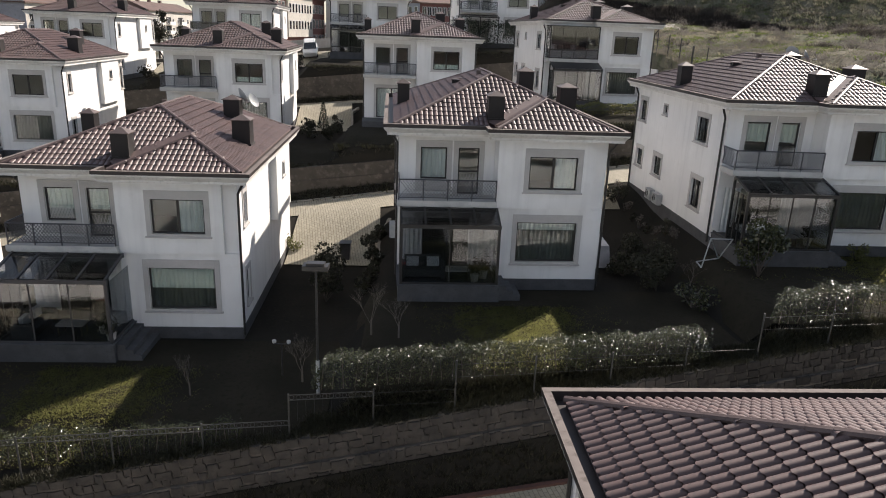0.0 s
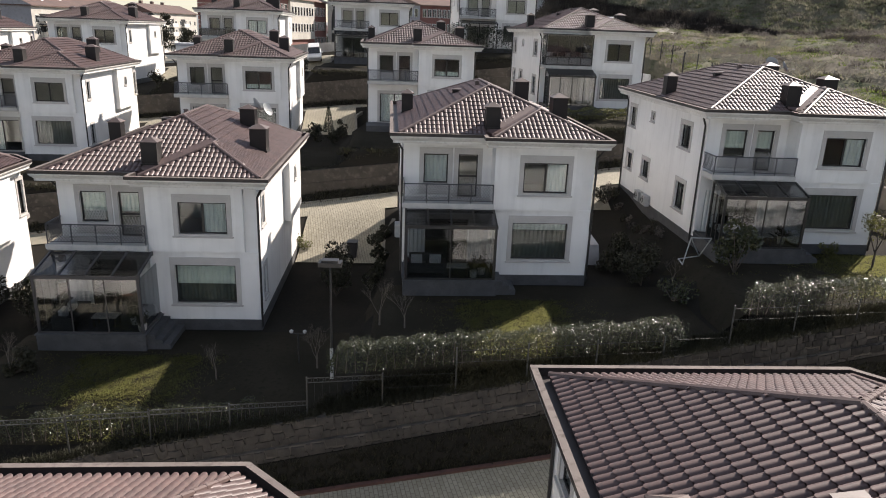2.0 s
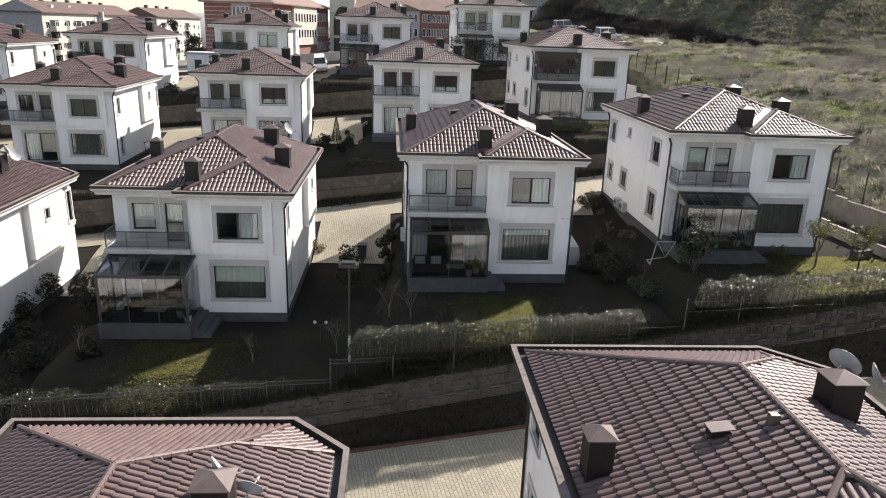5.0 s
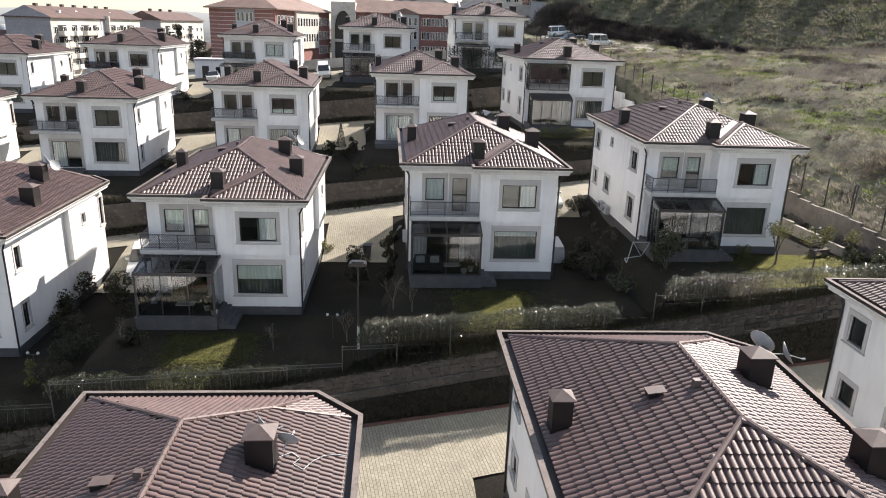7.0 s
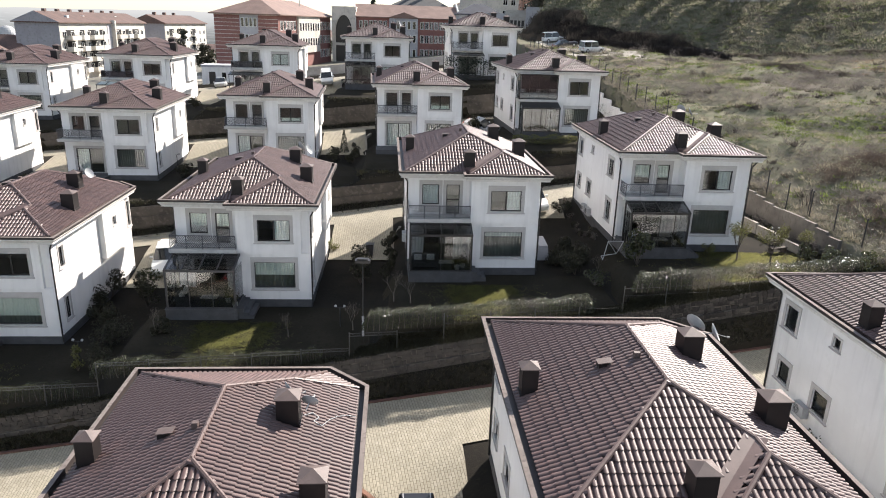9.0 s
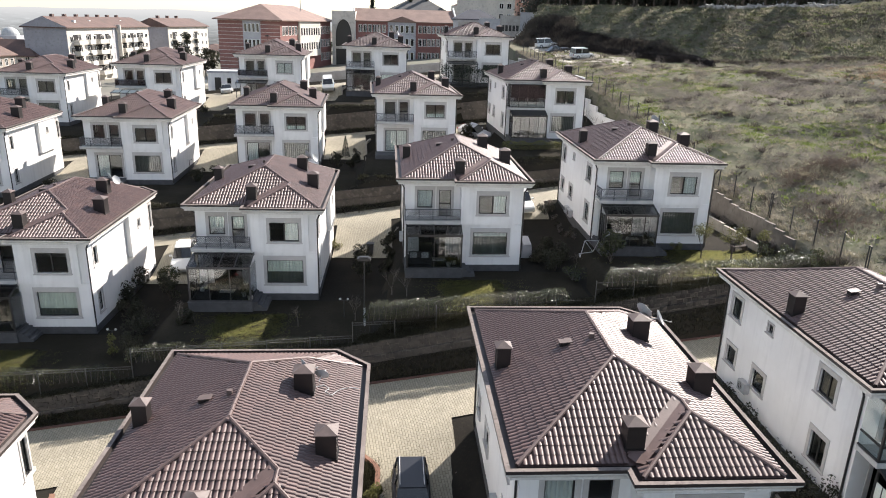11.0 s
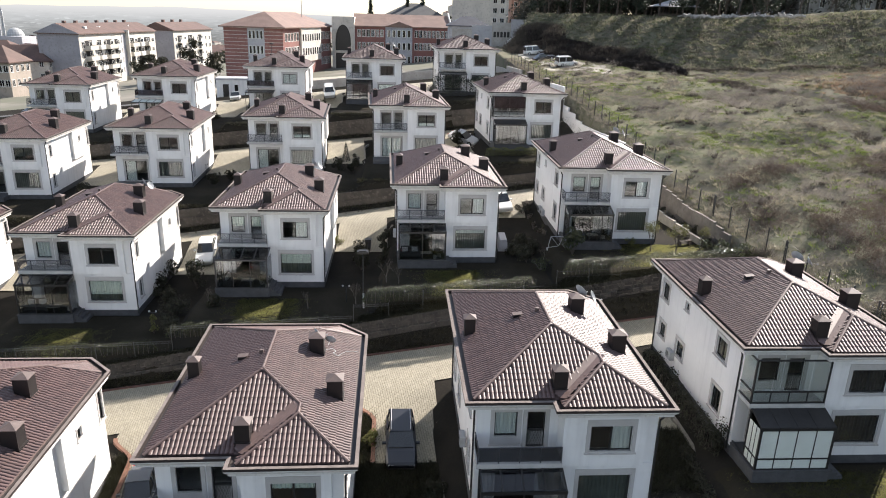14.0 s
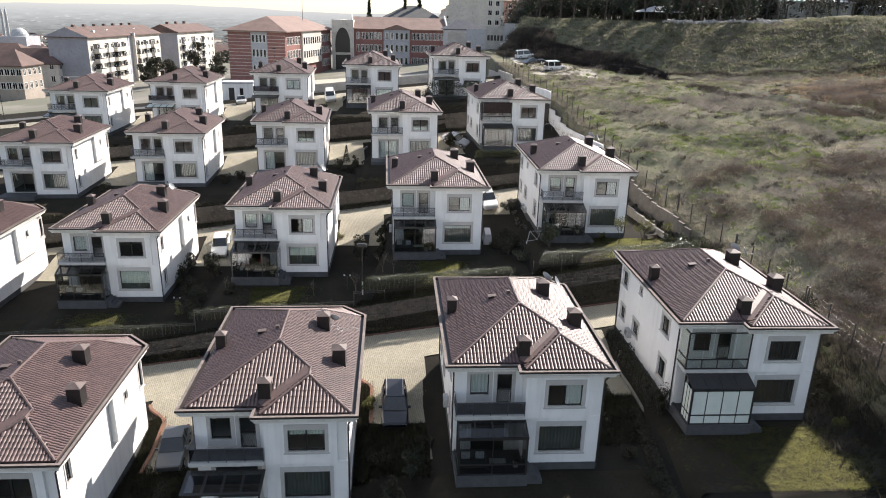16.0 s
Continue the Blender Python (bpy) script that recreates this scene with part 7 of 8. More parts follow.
growth("tussock", scatter(3000, 0, 66, 0, 114, 231, lambda q, x, y: q > -0.1 and noise.noise(Vector((x * 0.5, y * 0.5, 1))) > 0.05), (22, 0.38, 0.42, 0.022, 21, 1.2), M_STRAW, "pale straw-coloured grass tussocks")
growth("green_tussock", scatter(4000, 0, 66, 0, 114, 232, lambda q, x, y: thicket(x, y) < 0.2 and noise.noise(Vector((x * 0.4, y * 0.4, 5))) > 0.0), (20, 0.24, 0.5, 0.04, 22, 1.0), M_MOSSG, "bright green grass tussocks")
growth("scrub", scatter(900, 0, 66, 0, 114, 233, lambda q, x, y: noise.noise(Vector((x * 0.3, y * 0.3, 8))) > 0.15), (40, 0.5, 0.5, 0.035, 23, 0.9), M_BRAMBLE, "low dark scrub bushes on the meadow")
rs = np.random.RandomState(240)
rim = [(x, 93.0 - 0.37 * (x - 44.6) + v) for x, v in zip(rs.uniform(42, 92, 520), rs.uniform(-0.8, 0.5, 520))] + [(51.0 - 0.31 * (y - 72.0) + v, y) for y, v in zip(rs.uniform(55, 73, 220), rs.uniform(-0.7, 0.7, 220))]
growth("ditch_scrub", [(x, y, gz(x, y)) for x, y in rim], (34, 0.45, 0.45, 0.025, 26, 0.8), M_BRAMBLE, "dark scrub along the ditch and track")
rs = np.random.RandomState(241)
bare = [(64 + 9 * a, 69 + 8 * b) for a, b in rs.normal(size=(1300, 2)) * 0.5] + [(72 + 12 * a, 84 + 4 * b) for a, b in rs.normal(size=(900, 2)) * 0.5]
growth("rusty_grass", [(x, y, gz(x, y)) for x, y in bare], (16, 0.3, 0.45, 0.035, 27, 1.1), M_RUST, "reddish-brown withered grass on bare earth")
draped("cart_track", 43, 95, lambda x: 93.6 - 0.37 * (x - 44.6), lambda x: 95.4 - 0.37 * (x - 44.6), 0.10, M_TRACK, "rutted earth cart track across the slope", "track", 60, 4)
growth("weed_patch", scatter(2200, 0, 64, 0, 112, 204, lambda q, x, y: -0.2 < q < 0.15 and thicket(x, y) < 0.1), (14, 0.16, 0.35, 0.03, 4, 0.8), M_WEED, "dark green weed patches on the meadow")
strip = []
rs = np.random.RandomState(215)
for k in range(1600):
    y = rs.uniform(-2, 112)
    x = fence_x(y) + rs.uniform(-0.45, 1.4)
    strip.append((x, y, gz(x, y)))
slope = []
rs = np.random.RandomState(216)
for k in range(1500):
    y = rs.uniform(-8, 27)
    x = fence_x(y) - rs.uniform(-0.5, 1.0) ** 2 * 4.0 - 0.2
    slope.append((x, y, gz(x, y)))
for k in range(2600):
    y = rs.uniform(-6, 19)
    x = fence_x(y) + rs.uniform(-1.3, 0.7)
    slope.append((x, y, gz(x, y)))
growth("slope_brush", slope[::2], (34, 0.6, 0.5, 0.02, 24, 0.8), M_BRAMBLE, "dark brush on the slope below the fence")
growth("slope_weeds", slope[1::2], (26, 0.35, 0.5, 0.025, 25, 0.9), M_WEED, "rank weeds on the slope below the fence")
growth("fence_weeds", strip, (14, 0.34, 0.3, 0.018, 15, 0.7), M_DRY, "dry weeds along the foot of the fence")
growth("fence_brush", strip[::3], (30, 0.6, 0.45, 0.008, 16, 0.6), M_BRUSH, "thin brush grown through the fence")


def bank_spots(n, seed, d0, d1, xa=15, xb=104):
    rs = np.random.RandomState(seed)
    out = []
    for k in range(n):
        x = rs.uniform(xa, xb)
        foot = 131.8 - (x - 23.0) * 0.98 + max(0.0, x - 48.0) * 0.45
        y = foot + rs.uniform(d0, d1)
        if x > 14.5 + 0.3 * max(0.0, min(y, 165.0) - 125.0):
            out.append((x, y, gz(x, y) - 0.05))
    return out


growth("bank_brush", bank_spots(900, 205, -7, 15), (26, 0.5, 0.8, 0.03, 5, 0.8), M_WEED, "dark green scrub on the steep bank")
growth("bank_grass", bank_spots(6000, 206, -9, 24), (12, 0.4, 0.6, 0.06, 6, 0.8), M_GREENG, "green grass on the bank and its rim")
growth("bank_dry_grass", bank_spots(6500, 209, -10, 18), (12, 0.4, 0.6, 0.04, 17, 0.9), M_DRY, "dry grass on the steep bank")
thick = []
rs = np.random.RandomState(228)
for k in range(3200):
    x = rs.uniform(22.0, 44.5)
    lo, hi = 118.5 - 1.35 * (x - 25.5), 136.0 - 1.5 * (x - 23.0)
    y = lo + (hi - lo) * rs.uniform()
    if x > 24.6 or y > 127.5:
        thick.append((x, y, gz(x, y) - 0.05))
# low scarps above and across the meadow, their shadow drawn as dark scrub
scarp = []
for k in range(900):
    x = rs.uniform(44, 92)
    scarp.append((x, 99.4 - 0.4 * (x - 46.6) + rs.uniform(-0.5, 0.5) + 0.6 * math.sin(x * 0.5)))
for k in range(420):
    y = rs.uniform(52, 82)
    scarp.append((46.6 - 0.51 * (y - 76.8) + rs.uniform(-1.3, 1.3) + 0.8 * math.sin(y * 0.4), y))
growth("scarp_scrub", [(x, y, gz(x, y) - 0.05) for x, y in scarp], (26, 0.5, 0.5, 0.02, 59, 0.7), M_BRAMBLE, "dark scrub added for the shadow lines of the meadow scarps")
growth("foot_thicket", thick, (44, 0.8, 0.9, 0.035, 58, 0.6), M_THICKET, "bramble thicket along the bank's foot, blackened for tree shade")
growth("ditch_brush", bank_spots(1300, 207, -9, -2, 17, 42) + bank_spots(700, 227, -2, 8, 17, 29), (44, 0.8, 1.0, 0.035, 7, 0.6), M_BRAMBLE, "dark bramble thicket at the foot of the bank")
growth("verge_grass", [(x, row_y(1, x) + v, gz(x, row_y(1, x) + v)) for x, v in zip(np.random.RandomState(9).uniform(-46, 28, 5200), np.random.RandomState(10).uniform(-8.5, -7.95, 5200))],
       (8, 0.16, 0.2, 0.02, 8, 0.8), M_LEAF2, "dark ground cover on the bank above the wall")
growth("hedge_foot", [(x, row_y(1, x) + v, gz(x, row_y(1, x) + v)) for x, v in zip(np.random.RandomState(55).uniform(-4, 28, 6500), np.random.RandomState(56).uniform(-8.25, -7.35, 6500))],
       (9, 0.2, 0.2, 0.02, 57, 0.8), M_LEAF2, "dark ground cover at the foot of the hedge")
growth("wall_growth", [(x, row_y(1, x) + v, wall_top(1, x) + 0.02) for x, v in zip(np.random.RandomState(51).uniform(-46, 28, 5200), np.random.RandomState(52).uniform(-8.6, -8.12, 5200))],
       (9, 0.12, 0.12, 0.02, 53, 0.9), M_LEAF2, "dark ivy and moss creeping over the wall's top")
growth("foot_grass", [(x, row_y(1, x) + v, bank_z(x, v)) for x, v in zip(np.random.RandomState(11).uniform(-46, 28, 4200), np.random.RandomState(12).uniform(-9.6, -8.9, 4200))],
       (8, 0.2, 0.18, 0.02, 9, 0.6), M_LEAF2, "dark ground cover on the bank below the wall")
# planted strips beside the drives and rough growth where they end
bed = []
rs = np.random.RandomState(47)
for key in ("g0", "g1", "g2"):
    for k in range(900):
        bed.append(local_to_world(key, rs.uniform(9.3, 9.95), rs.uniform(2.5, 13.2)))
    for k in range(2200):
        bed.append(local_to_world(key, rs.uniform(9.6, 14.0), (8.7 if key == "g1" else 7.9) - 5.5 * rs.uniform() ** 1.4))
growth("bed_weeds", [(x, y, gz(x, y)) for x, y in bed[::2]], (16, 0.3, 0.35, 0.02, 48, 0.8), M_LEAF2, "dark low plants in the beds beside the drives")
growth("bed_grass", [(x, y, gz(x, y)) for x, y in bed[1::4]], (14, 0.2, 0.3, 0.014, 49, 0.6), M_WEED, "rough grass in the beds beside the drives")
for r, key in ((2, 13), (3, 17)):
    growth("verge_grass", [(x, row_y(r, x) + v, gz(x, row_y(r, x) + v)) for x, v in zip(np.random.RandomState(key).uniform(-60, 18, 4200), np.random.RandomState(key + 1).uniform(-9.7, -7.8, 4200)) if abs(v + 8.55) > 0.2],
           (8, 0.28, 0.3, 0.03, key, 0.8), M_LEAF2, "dark ground cover about the terrace wall")
# paler blades only where sun reaches the lawns, to brighten those patches
sunlit_spots = []
rs = np.random.RandomState(31)
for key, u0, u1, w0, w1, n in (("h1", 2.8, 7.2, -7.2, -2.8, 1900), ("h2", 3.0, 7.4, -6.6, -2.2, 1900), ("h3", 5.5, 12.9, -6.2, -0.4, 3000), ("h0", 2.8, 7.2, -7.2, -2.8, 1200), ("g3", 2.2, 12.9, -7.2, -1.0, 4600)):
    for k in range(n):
        sunlit_spots.append((*local_to_world(key, u0 + (u1 - u0) * (0.5 + 0.32 * rs.standard_normal() if k % 2 else rs.uniform()), rs.uniform(w0, w1)),))
growth("lawn_grass", [(x, y, gz(x, y) + 0.02) for x, y in sunlit_spots], (22, 0.05, 0.26, 0.013, 14, 0.35), M_SUNBLADE, "short blades coloured pale for the sunlit lawn patches")


# ---- trees on the plateau and in the town ----
def broad_tree(x, y, tall, radius, seed, material, label, z=None, n=2200, leaf=0.22, low=0.3):
    rs = np.random.RandomState(seed)
    t = thing("tree", pose(x, y, gz(x, y) if z is None else z), label, "tree")
    bm = bmesh.new()
    rod(bm, (0, 0, -0.4), (0.1, 0.05, tall * 0.55), tall * 0.025, 7, tall * 0.012)
    clumps = []
    for k in range(14):
        a, q = rs.uniform(0, 2 * math.pi), rs.uniform(0.15, 0.85)
        c = (math.cos(a) * q * radius, math.sin(a) * q * radius, tall * rs.uniform(low, 0.9))
        clumps.append((*c, radius * rs.uniform(0.25, 0.5)))
        rod(bm, (0, 0, tall * rs.uniform(0.2, 0.5)), c, tall * 0.008, 5, tall * 0.003)
    part("trunk", bm, M_BARK, t)
    pts = []
    for k in range(n):
        c = clumps[rs.randint(14)]
        d = rs.normal(size=3)
        d *= rs.uniform(0.5, 1.1) * c[3] / np.linalg.norm(d)
        pts.append((c[0] + d[0], c[1] + d[1], c[2] + d[2] * 0.9))
    v, f = leaf_cloud(pts, leaf, seed)
    o = new("crown", mesh_from("crown", v, f, material))
    o.parent = t
    tagged(o, kind="stuff")


def woods(n, x0, x1, back0, back1, tall, seed):
    """Dense dark woods behind the plateau, as clumps of foliage over thin trunks."""
    rs = np.random.RandomState(seed)
    pts = []
    bm = bmesh.new()
    for k in range(n):
        x = rs.uniform(x0, x1)
        foot = 131.8 - (x - 23.0) * 0.98 + max(0.0, x - 48.0) * 0.45
        y = foot + rs.uniform(back0, back1)
        z = gz(x, y)
        h = tall * rs.uniform(0.7, 1.2)
        rod(bm, (x, y, z - 0.3), (x + rs.uniform(-0.4, 0.4), y, z + h * 0.8), 0.16, 5, 0.05)
        c = rs.normal(size=(110, 3)) * (1.5, 1.5, h * 0.23) + (x, y, z + h * 0.52)
        c[:, 2] = np.maximum(c[:, 2], z + 0.3)
        pts.append(c)
    tagged(part("wood_trunks", bm, M_BARK), "dark trunks of the wood on the hill", "trees", kind="stuff")
    v, f = leaf_cloud(np.concatenate(pts), 0.42, seed + 1)
    tagged(new("wood_foliage", mesh_from("wood_foliage", v, f, M_WOOD)), "dense dark winter wood on the hill", "trees", kind="stuff")


M_WOOD = mat("wood_foliage", (0.075, 0.074, 0.06), (0.05, 0.05, 0.042), 0.2, 0.8, fine=1.0, spec=0.15)
translucent(M_WOOD, 0.3)
woods(240, 25, 62, 34, 62, 10.0, 701)
woods(220, 54, 135, 36, 60, 8.5, 702)
rs2 = random.Random(77)
for k in range(26):
    row = k % 2
    x = 25 + 1.7 * k + rs2.uniform(-0.7, 0.7)
    foot = 131.8 - (x - 23.0) * 0.98 + max(0.0, x - 48.0) * 0.45
    y = foot + 19 + 7 * row + rs2.uniform(-1.0, 3)
    if k % 4 == 2:
        bare_tree(x, y, rs2.uniform(8, 11), 300 + k, "tall leafless tree on the plateau edge", depth=4)
    else:
        broad_tree(x, y, rs2.uniform(7, 11), rs2.uniform(1.9, 3.0), 320 + k, M_CONIFER, "dark evergreen tree on the plateau edge", n=1500, low=0.2)
for k in range(16):
    x = 52 + 3.6 * k + rs2.uniform(-1, 1)
    broad_tree(x, 146 - 0.25 * (x - 52) + rs2.uniform(0, 9), rs2.uniform(6, 9.5), rs2.uniform(2.1, 3.4), 600 + k, M_LEAF2, "dark tree behind the white house", n=1300, low=0.12, leaf=0.28)
for k, (x, y, h) in enumerate(((74, 118, 8), (79, 116, 5), (66, 121, 8), (88, 115, 7.5), (61, 123, 7))):
    bare_tree(x, y, h, 350 + k, "tall leafless tree on the plateau edge", depth=4)
cypress(86.5, 122.5, 4.8, 1.2, 42, "dark oval evergreen before the white house")
cypress(77.5, 123.5, 3.8, 0.8, 43, "dark oval evergreen before the white house")
for k, (x, y, h, w) in enumerate(((-75.5, 163, 8.5, 2.6), (-68, 174, 11.5, 2.8), (-79, 167, 6, 2.8), (-73, 152, 5, 2.0), (-88, 152, 5, 2.0), (-60.5, 168, 7, 3.2), (-73, 169, 7, 2.6))):
    broad_tree(x, y, h, w, 400 + k, M_LEAF2, "dark town tree beside the flats", n=3200, leaf=0.2)
for k, (x, y, h) in enumerate(((-21, 215, 20), (-9, 220, 20), (-4, 222, 22))):
    cypress(x, y, h, 2.2, 420 + k, "tall dark fir behind the school")


# ---- buildings behind the estate ----
def face_frame(a, b):
    a, b = Vector(a), Vector(b)
    return at_wall(a, b, 0), (b - a).length


def add_windows(parent, a, b, cols, zs, w, h, s0=0.0, s1=None, frame_mat=None, pane_mat=None):
    m, length = face_frame(a, b)
    s1 = length if s1 is None else s1
    for z in zs:
        for k in range(cols):
            c = s0 + (s1 - s0) * (k + 0.5) / cols
            bm = boxes((c - w / 2 - 0.1, c + w / 2 + 0.1, -0.07, -0.002, z - 0.1, z), (c - w / 2 - 0.1, c + w / 2 + 0.1, -0.07, -0.002, z + h, z + h + 0.1),
                       (c - w / 2 - 0.1, c - w / 2, -0.07, -0.002, z, z + h), (c + w / 2, c + w / 2 + 0.1, -0.07, -0.002, z, z + h), (c - 0.04, c + 0.04, -0.065, -0.002, z, z + h))
            fr = part("window", bm, frame_mat or M_WHITEWALL, parent)
            fr.matrix_local = parent.matrix_world.inverted() @ m
            part("pane", boxes((c - w / 2, c + w / 2, -0.03, -0.004, z, z + h)), pane_mat or M_CARGLASS, fr)


def building(name, pts, z0, z1, wall_mat, roof_mat, rise, label, category, overhang=0.7, ridge_along=0, hip=1.0):
    """A four-cornered building (plan counter-clockwise) with a hipped or gabled roof."""
    t = thing(name, pose(0, 0, 0), label, category)
    bm = bmesh.new()
    prism(bm, pts, z0 - 4, z1)
    part("wall", bm, wall_mat, t)
    if rise:
        P = [Vector(p) for p in inset_outline(pts, -overhang)]
        if ridge_along:
            P = P[1:] + P[:1]
        a, b, c, d = P   # ridge runs from the middle of d-a to the middle of b-c
        e0, e1 = (a + d) / 2, (b + c) / 2
        L = (e1 - e0).length
        u = (e1 - e0).normalized()
        run = (d - a).length / 2 * hip
        r0, r1 = e0 + u * min(run, L * 0.49), e1 - u * min(run, L * 0.49)
        bm = bmesh.new()
        q = [bm.verts.new((p.x, p.y, z1)) for p in (a, b, c, d)]
        e = [bm.verts.new((p.x, p.y, z1 - 0.25)) for p in (a, b, c, d)]
        k0, k1 = bm.verts.new((r0.x, r0.y, z1 + rise)), bm.verts.new((r1.x, r1.y, z1 + rise))
        bm.faces.new((q[0], q[1], k1, k0))
        bm.faces.new((q[1], q[2], k1))
        bm.faces.new((q[2], q[3], k0, k1))
        bm.faces.new((q[3], q[0], k0))
        for j in range(4):
            bm.faces.new((e[j], e[(j + 1) % 4], q[(j + 1) % 4], q[j]))
        bm.faces.new(e[::-1])
        part("roof", bm, roof_mat, t)
    else:
        bm = bmesh.new()
        prism(bm, inset_outline(pts, -0.12), z1, z1 + 0.35)
        part("parapet", bm, roof_mat, t)
    return t


def string_courses(parent, a, b, z0, z1, step, material, thick=0.16):
    m, length = face_frame(a, b)
    z = z0
    while z < z1:
        o = part("string_course", boxes((0.0, length, -0.05, -0.003, z, z + thick)), material, parent)
        o.matrix_local = m
        z += step


# red striped school
SN, SL, SR = (-36.6, 150.0), (-51.8, 152.4), (-30.5, 188.0)
SB = (SL[0] + SR[0] - SN[0], SL[1] + SR[1] - SN[1])
school = building("school_building", [SL, SN, SR, SB], 5.0, 16.4, M_BRICKRED, M_ORANGE, 3.6, "red brick school with white stripes and terracotta roof", "school", 0.9, 1)
string_courses(school, SL, SN, 5.0, 16.2, 0.85, M_CREAM, 0.11)
part("stair_panel", (lambda b: (box(b, 6.2, 10.6, -0.06, -0.002, 1.0, 16.2), b)[1])(bmesh.new()), M_GREYR, school).matrix_local = face_frame(SL, SN)[0]
for z in (6.0, 10.0, 13.6):
    m, _ = face_frame(SL, SN)
    for k in range(4):
        c = 6.9 + k
        fr = part("window", boxes((c - 0.38, c + 0.38, -0.12, -0.062, z - 0.1, z + 1.9)), M_WHITEWALL, school)
        fr.matrix_local = m
        part("pane", boxes((c - 0.28, c + 0.28, -0.13, -0.121, z, z + 1.8)), M_CARGLASS, fr)
m, _ = face_frame(SN, SR)
part("pale_bay", boxes((12.0, 28.0, -0.5, -0.002, 7.5, 16.2)), M_CREAM, school).matrix_local = m
add_windows(school, SN, SR, 5, (6.0, 9.6, 13.0), 1.3, 1.9, 1.0, 11.5)
add_windows(school, SN, SR, 4, (6.0, 9.6, 13.0), 1.3, 1.9, 29.0, 38.0)
mm2 = m @ Matrix.Translation((0, -0.5, 0))
for z in (9.2, 12.8):
    for k in range(8):
        c = 13.2 + 1.9 * k
        fr = part("window", boxes((c - 0.65, c + 0.65, -0.06, -0.002, z - 0.1, z + 1.9)), M_WHITEWALL, school)
        fr.matrix_local = mm2
        part("pane", boxes((c - 0.5, c + 0.5, -0.07, -0.061, z, z + 1.8)), M_CARGLASS, fr)
bm = bmesh.new()
rod(bm, (-37.0, 178.0, 18), (-37.0, 178.0, 27), 0.12, 6, 0.05)
part("flagpole", bm, M_TRIM, school)

# arch gate tower of the school
arch = thing("arch_tower", pose(0, 0, 0), "pale concrete tower with a tall pointed dark arch", "building")
ax0, ax1, az0, az1, ay = -29.6, -23.2, 3.0, 19.2, 185.0
prof = [(-2.3, 3.0)] + [(-2.3 + 2.3 * (1 - math.cos(q)), 12.2 + 4.8 * math.sin(q)) for q in [radians(a) for a in (0, 15, 30, 45, 60, 75, 90)]]
prof = prof + [(-x, z) for x, z in prof[::-1][1:]]
cx = (ax0 + ax1) / 2
bm = bmesh.new()
for y in (ay, ay + 1.0):
    top = [bm.verts.new((ax0 if x < 0 else ax1 if x > 0 else cx, y, az0 if z < 3.1 else az1 if abs(x) < 2.25 else az1)) for x, z in prof]
    inn = [bm.verts.new((cx + x, y, z)) for x, z in prof]
    for k in range(len(prof) - 1):
        try:
            bm.faces.new((inn[k], inn[k + 1], top[k + 1], top[k]))
        except ValueError:
            pass
    if y == ay:
        first_in = inn
    else:
        for k in range(len(prof) - 1):
            bm.faces.new((first_in[k], first_in[k + 1], inn[k + 1], inn[k]))
bmesh.ops.recalc_face_normals(bm, faces=bm.faces)
part("arch_front", bm, M_CREAM, arch)
part("tower_body", boxes((ax0, ax1, ay + 1.3, ay + 8, az0, az1)), M_CREAM, arch)
part("tower_cheek", boxes((ax0, ax0 + 0.5, ay + 1.0, ay + 1.3, az0, az1)), M_CREAM, arch)
part("tower_cheek", boxes((ax1 - 0.5, ax1, ay + 1.0, ay + 1.3, az0, az1)), M_CREAM, arch)
part("arch_glazing", boxes((cx - 2.4, cx + 2.4, ay + 0.7, ay + 0.8, az0, 17.2)), M_FRAME, arch)
part("arch_bridge", boxes((cx - 2.3, cx + 2.3, ay + 0.3, ay + 0.7, 9.0, 9.7)), M_CREAM, arch)

# long school wing
b0, b1, b2, b3 = (-23.0, 186.0), (5.2, 190.0), (3.2, 204.0), (-25.0, 200.0)
wing = building("school_wing", [b0, b1, b2, b3], 5.0, 16.8, M_BRICKRED, M_ORANGE, 3.4, "long red school wing with rows of white windows", "school", 0.6, 0, 0.02)
m, Lw = face_frame(b0, b1)
part("pale_bay", boxes((9.0, 17.0, -0.4, -0.002, 3.0, 16.7)), M_GREYR, wing).matrix_local = m
bm = bmesh.new()
q = [bm.verts.new(p) for p in ((8.6, -0.8, 16.7), (17.4, -0.8, 16.7), (13.0, -0.8, 18.2), (8.6, 4.0, 17.4), (17.4, 4.0, 17.4), (13.0, 6.0, 18.4))]
for f in ((0, 1, 2), (0, 2, 5, 3), (1, 4, 5, 2)):
    bm.faces.new([q[k] for k in f])
part("bay_roof", bm, M_ORANGE, wing).matrix_local = m
add_windows(wing, b0, b1, 6, (6.4, 10.2, 13.8), 0.85, 1.9, 0.6, 8.6)
add_windows(wing, b0, b1, 8, (6.4, 10.2, 13.8), 0.85, 1.9, 17.6, 28.0)
for z in (6.4, 10.2, 13.8):
    for k in range(5):
        c = 10.0 + 1.5 * k
        fr = part("window", boxes((c - 0.5, c + 0.5, -0.47, -0.402, z - 0.1, z + 2.0)), M_WHITEWALL, wing)
        fr.matrix_local = m
        part("pane", boxes((c - 0.38, c + 0.38, -0.48, -0.471, z, z + 1.9)), M_CARGLASS, fr)
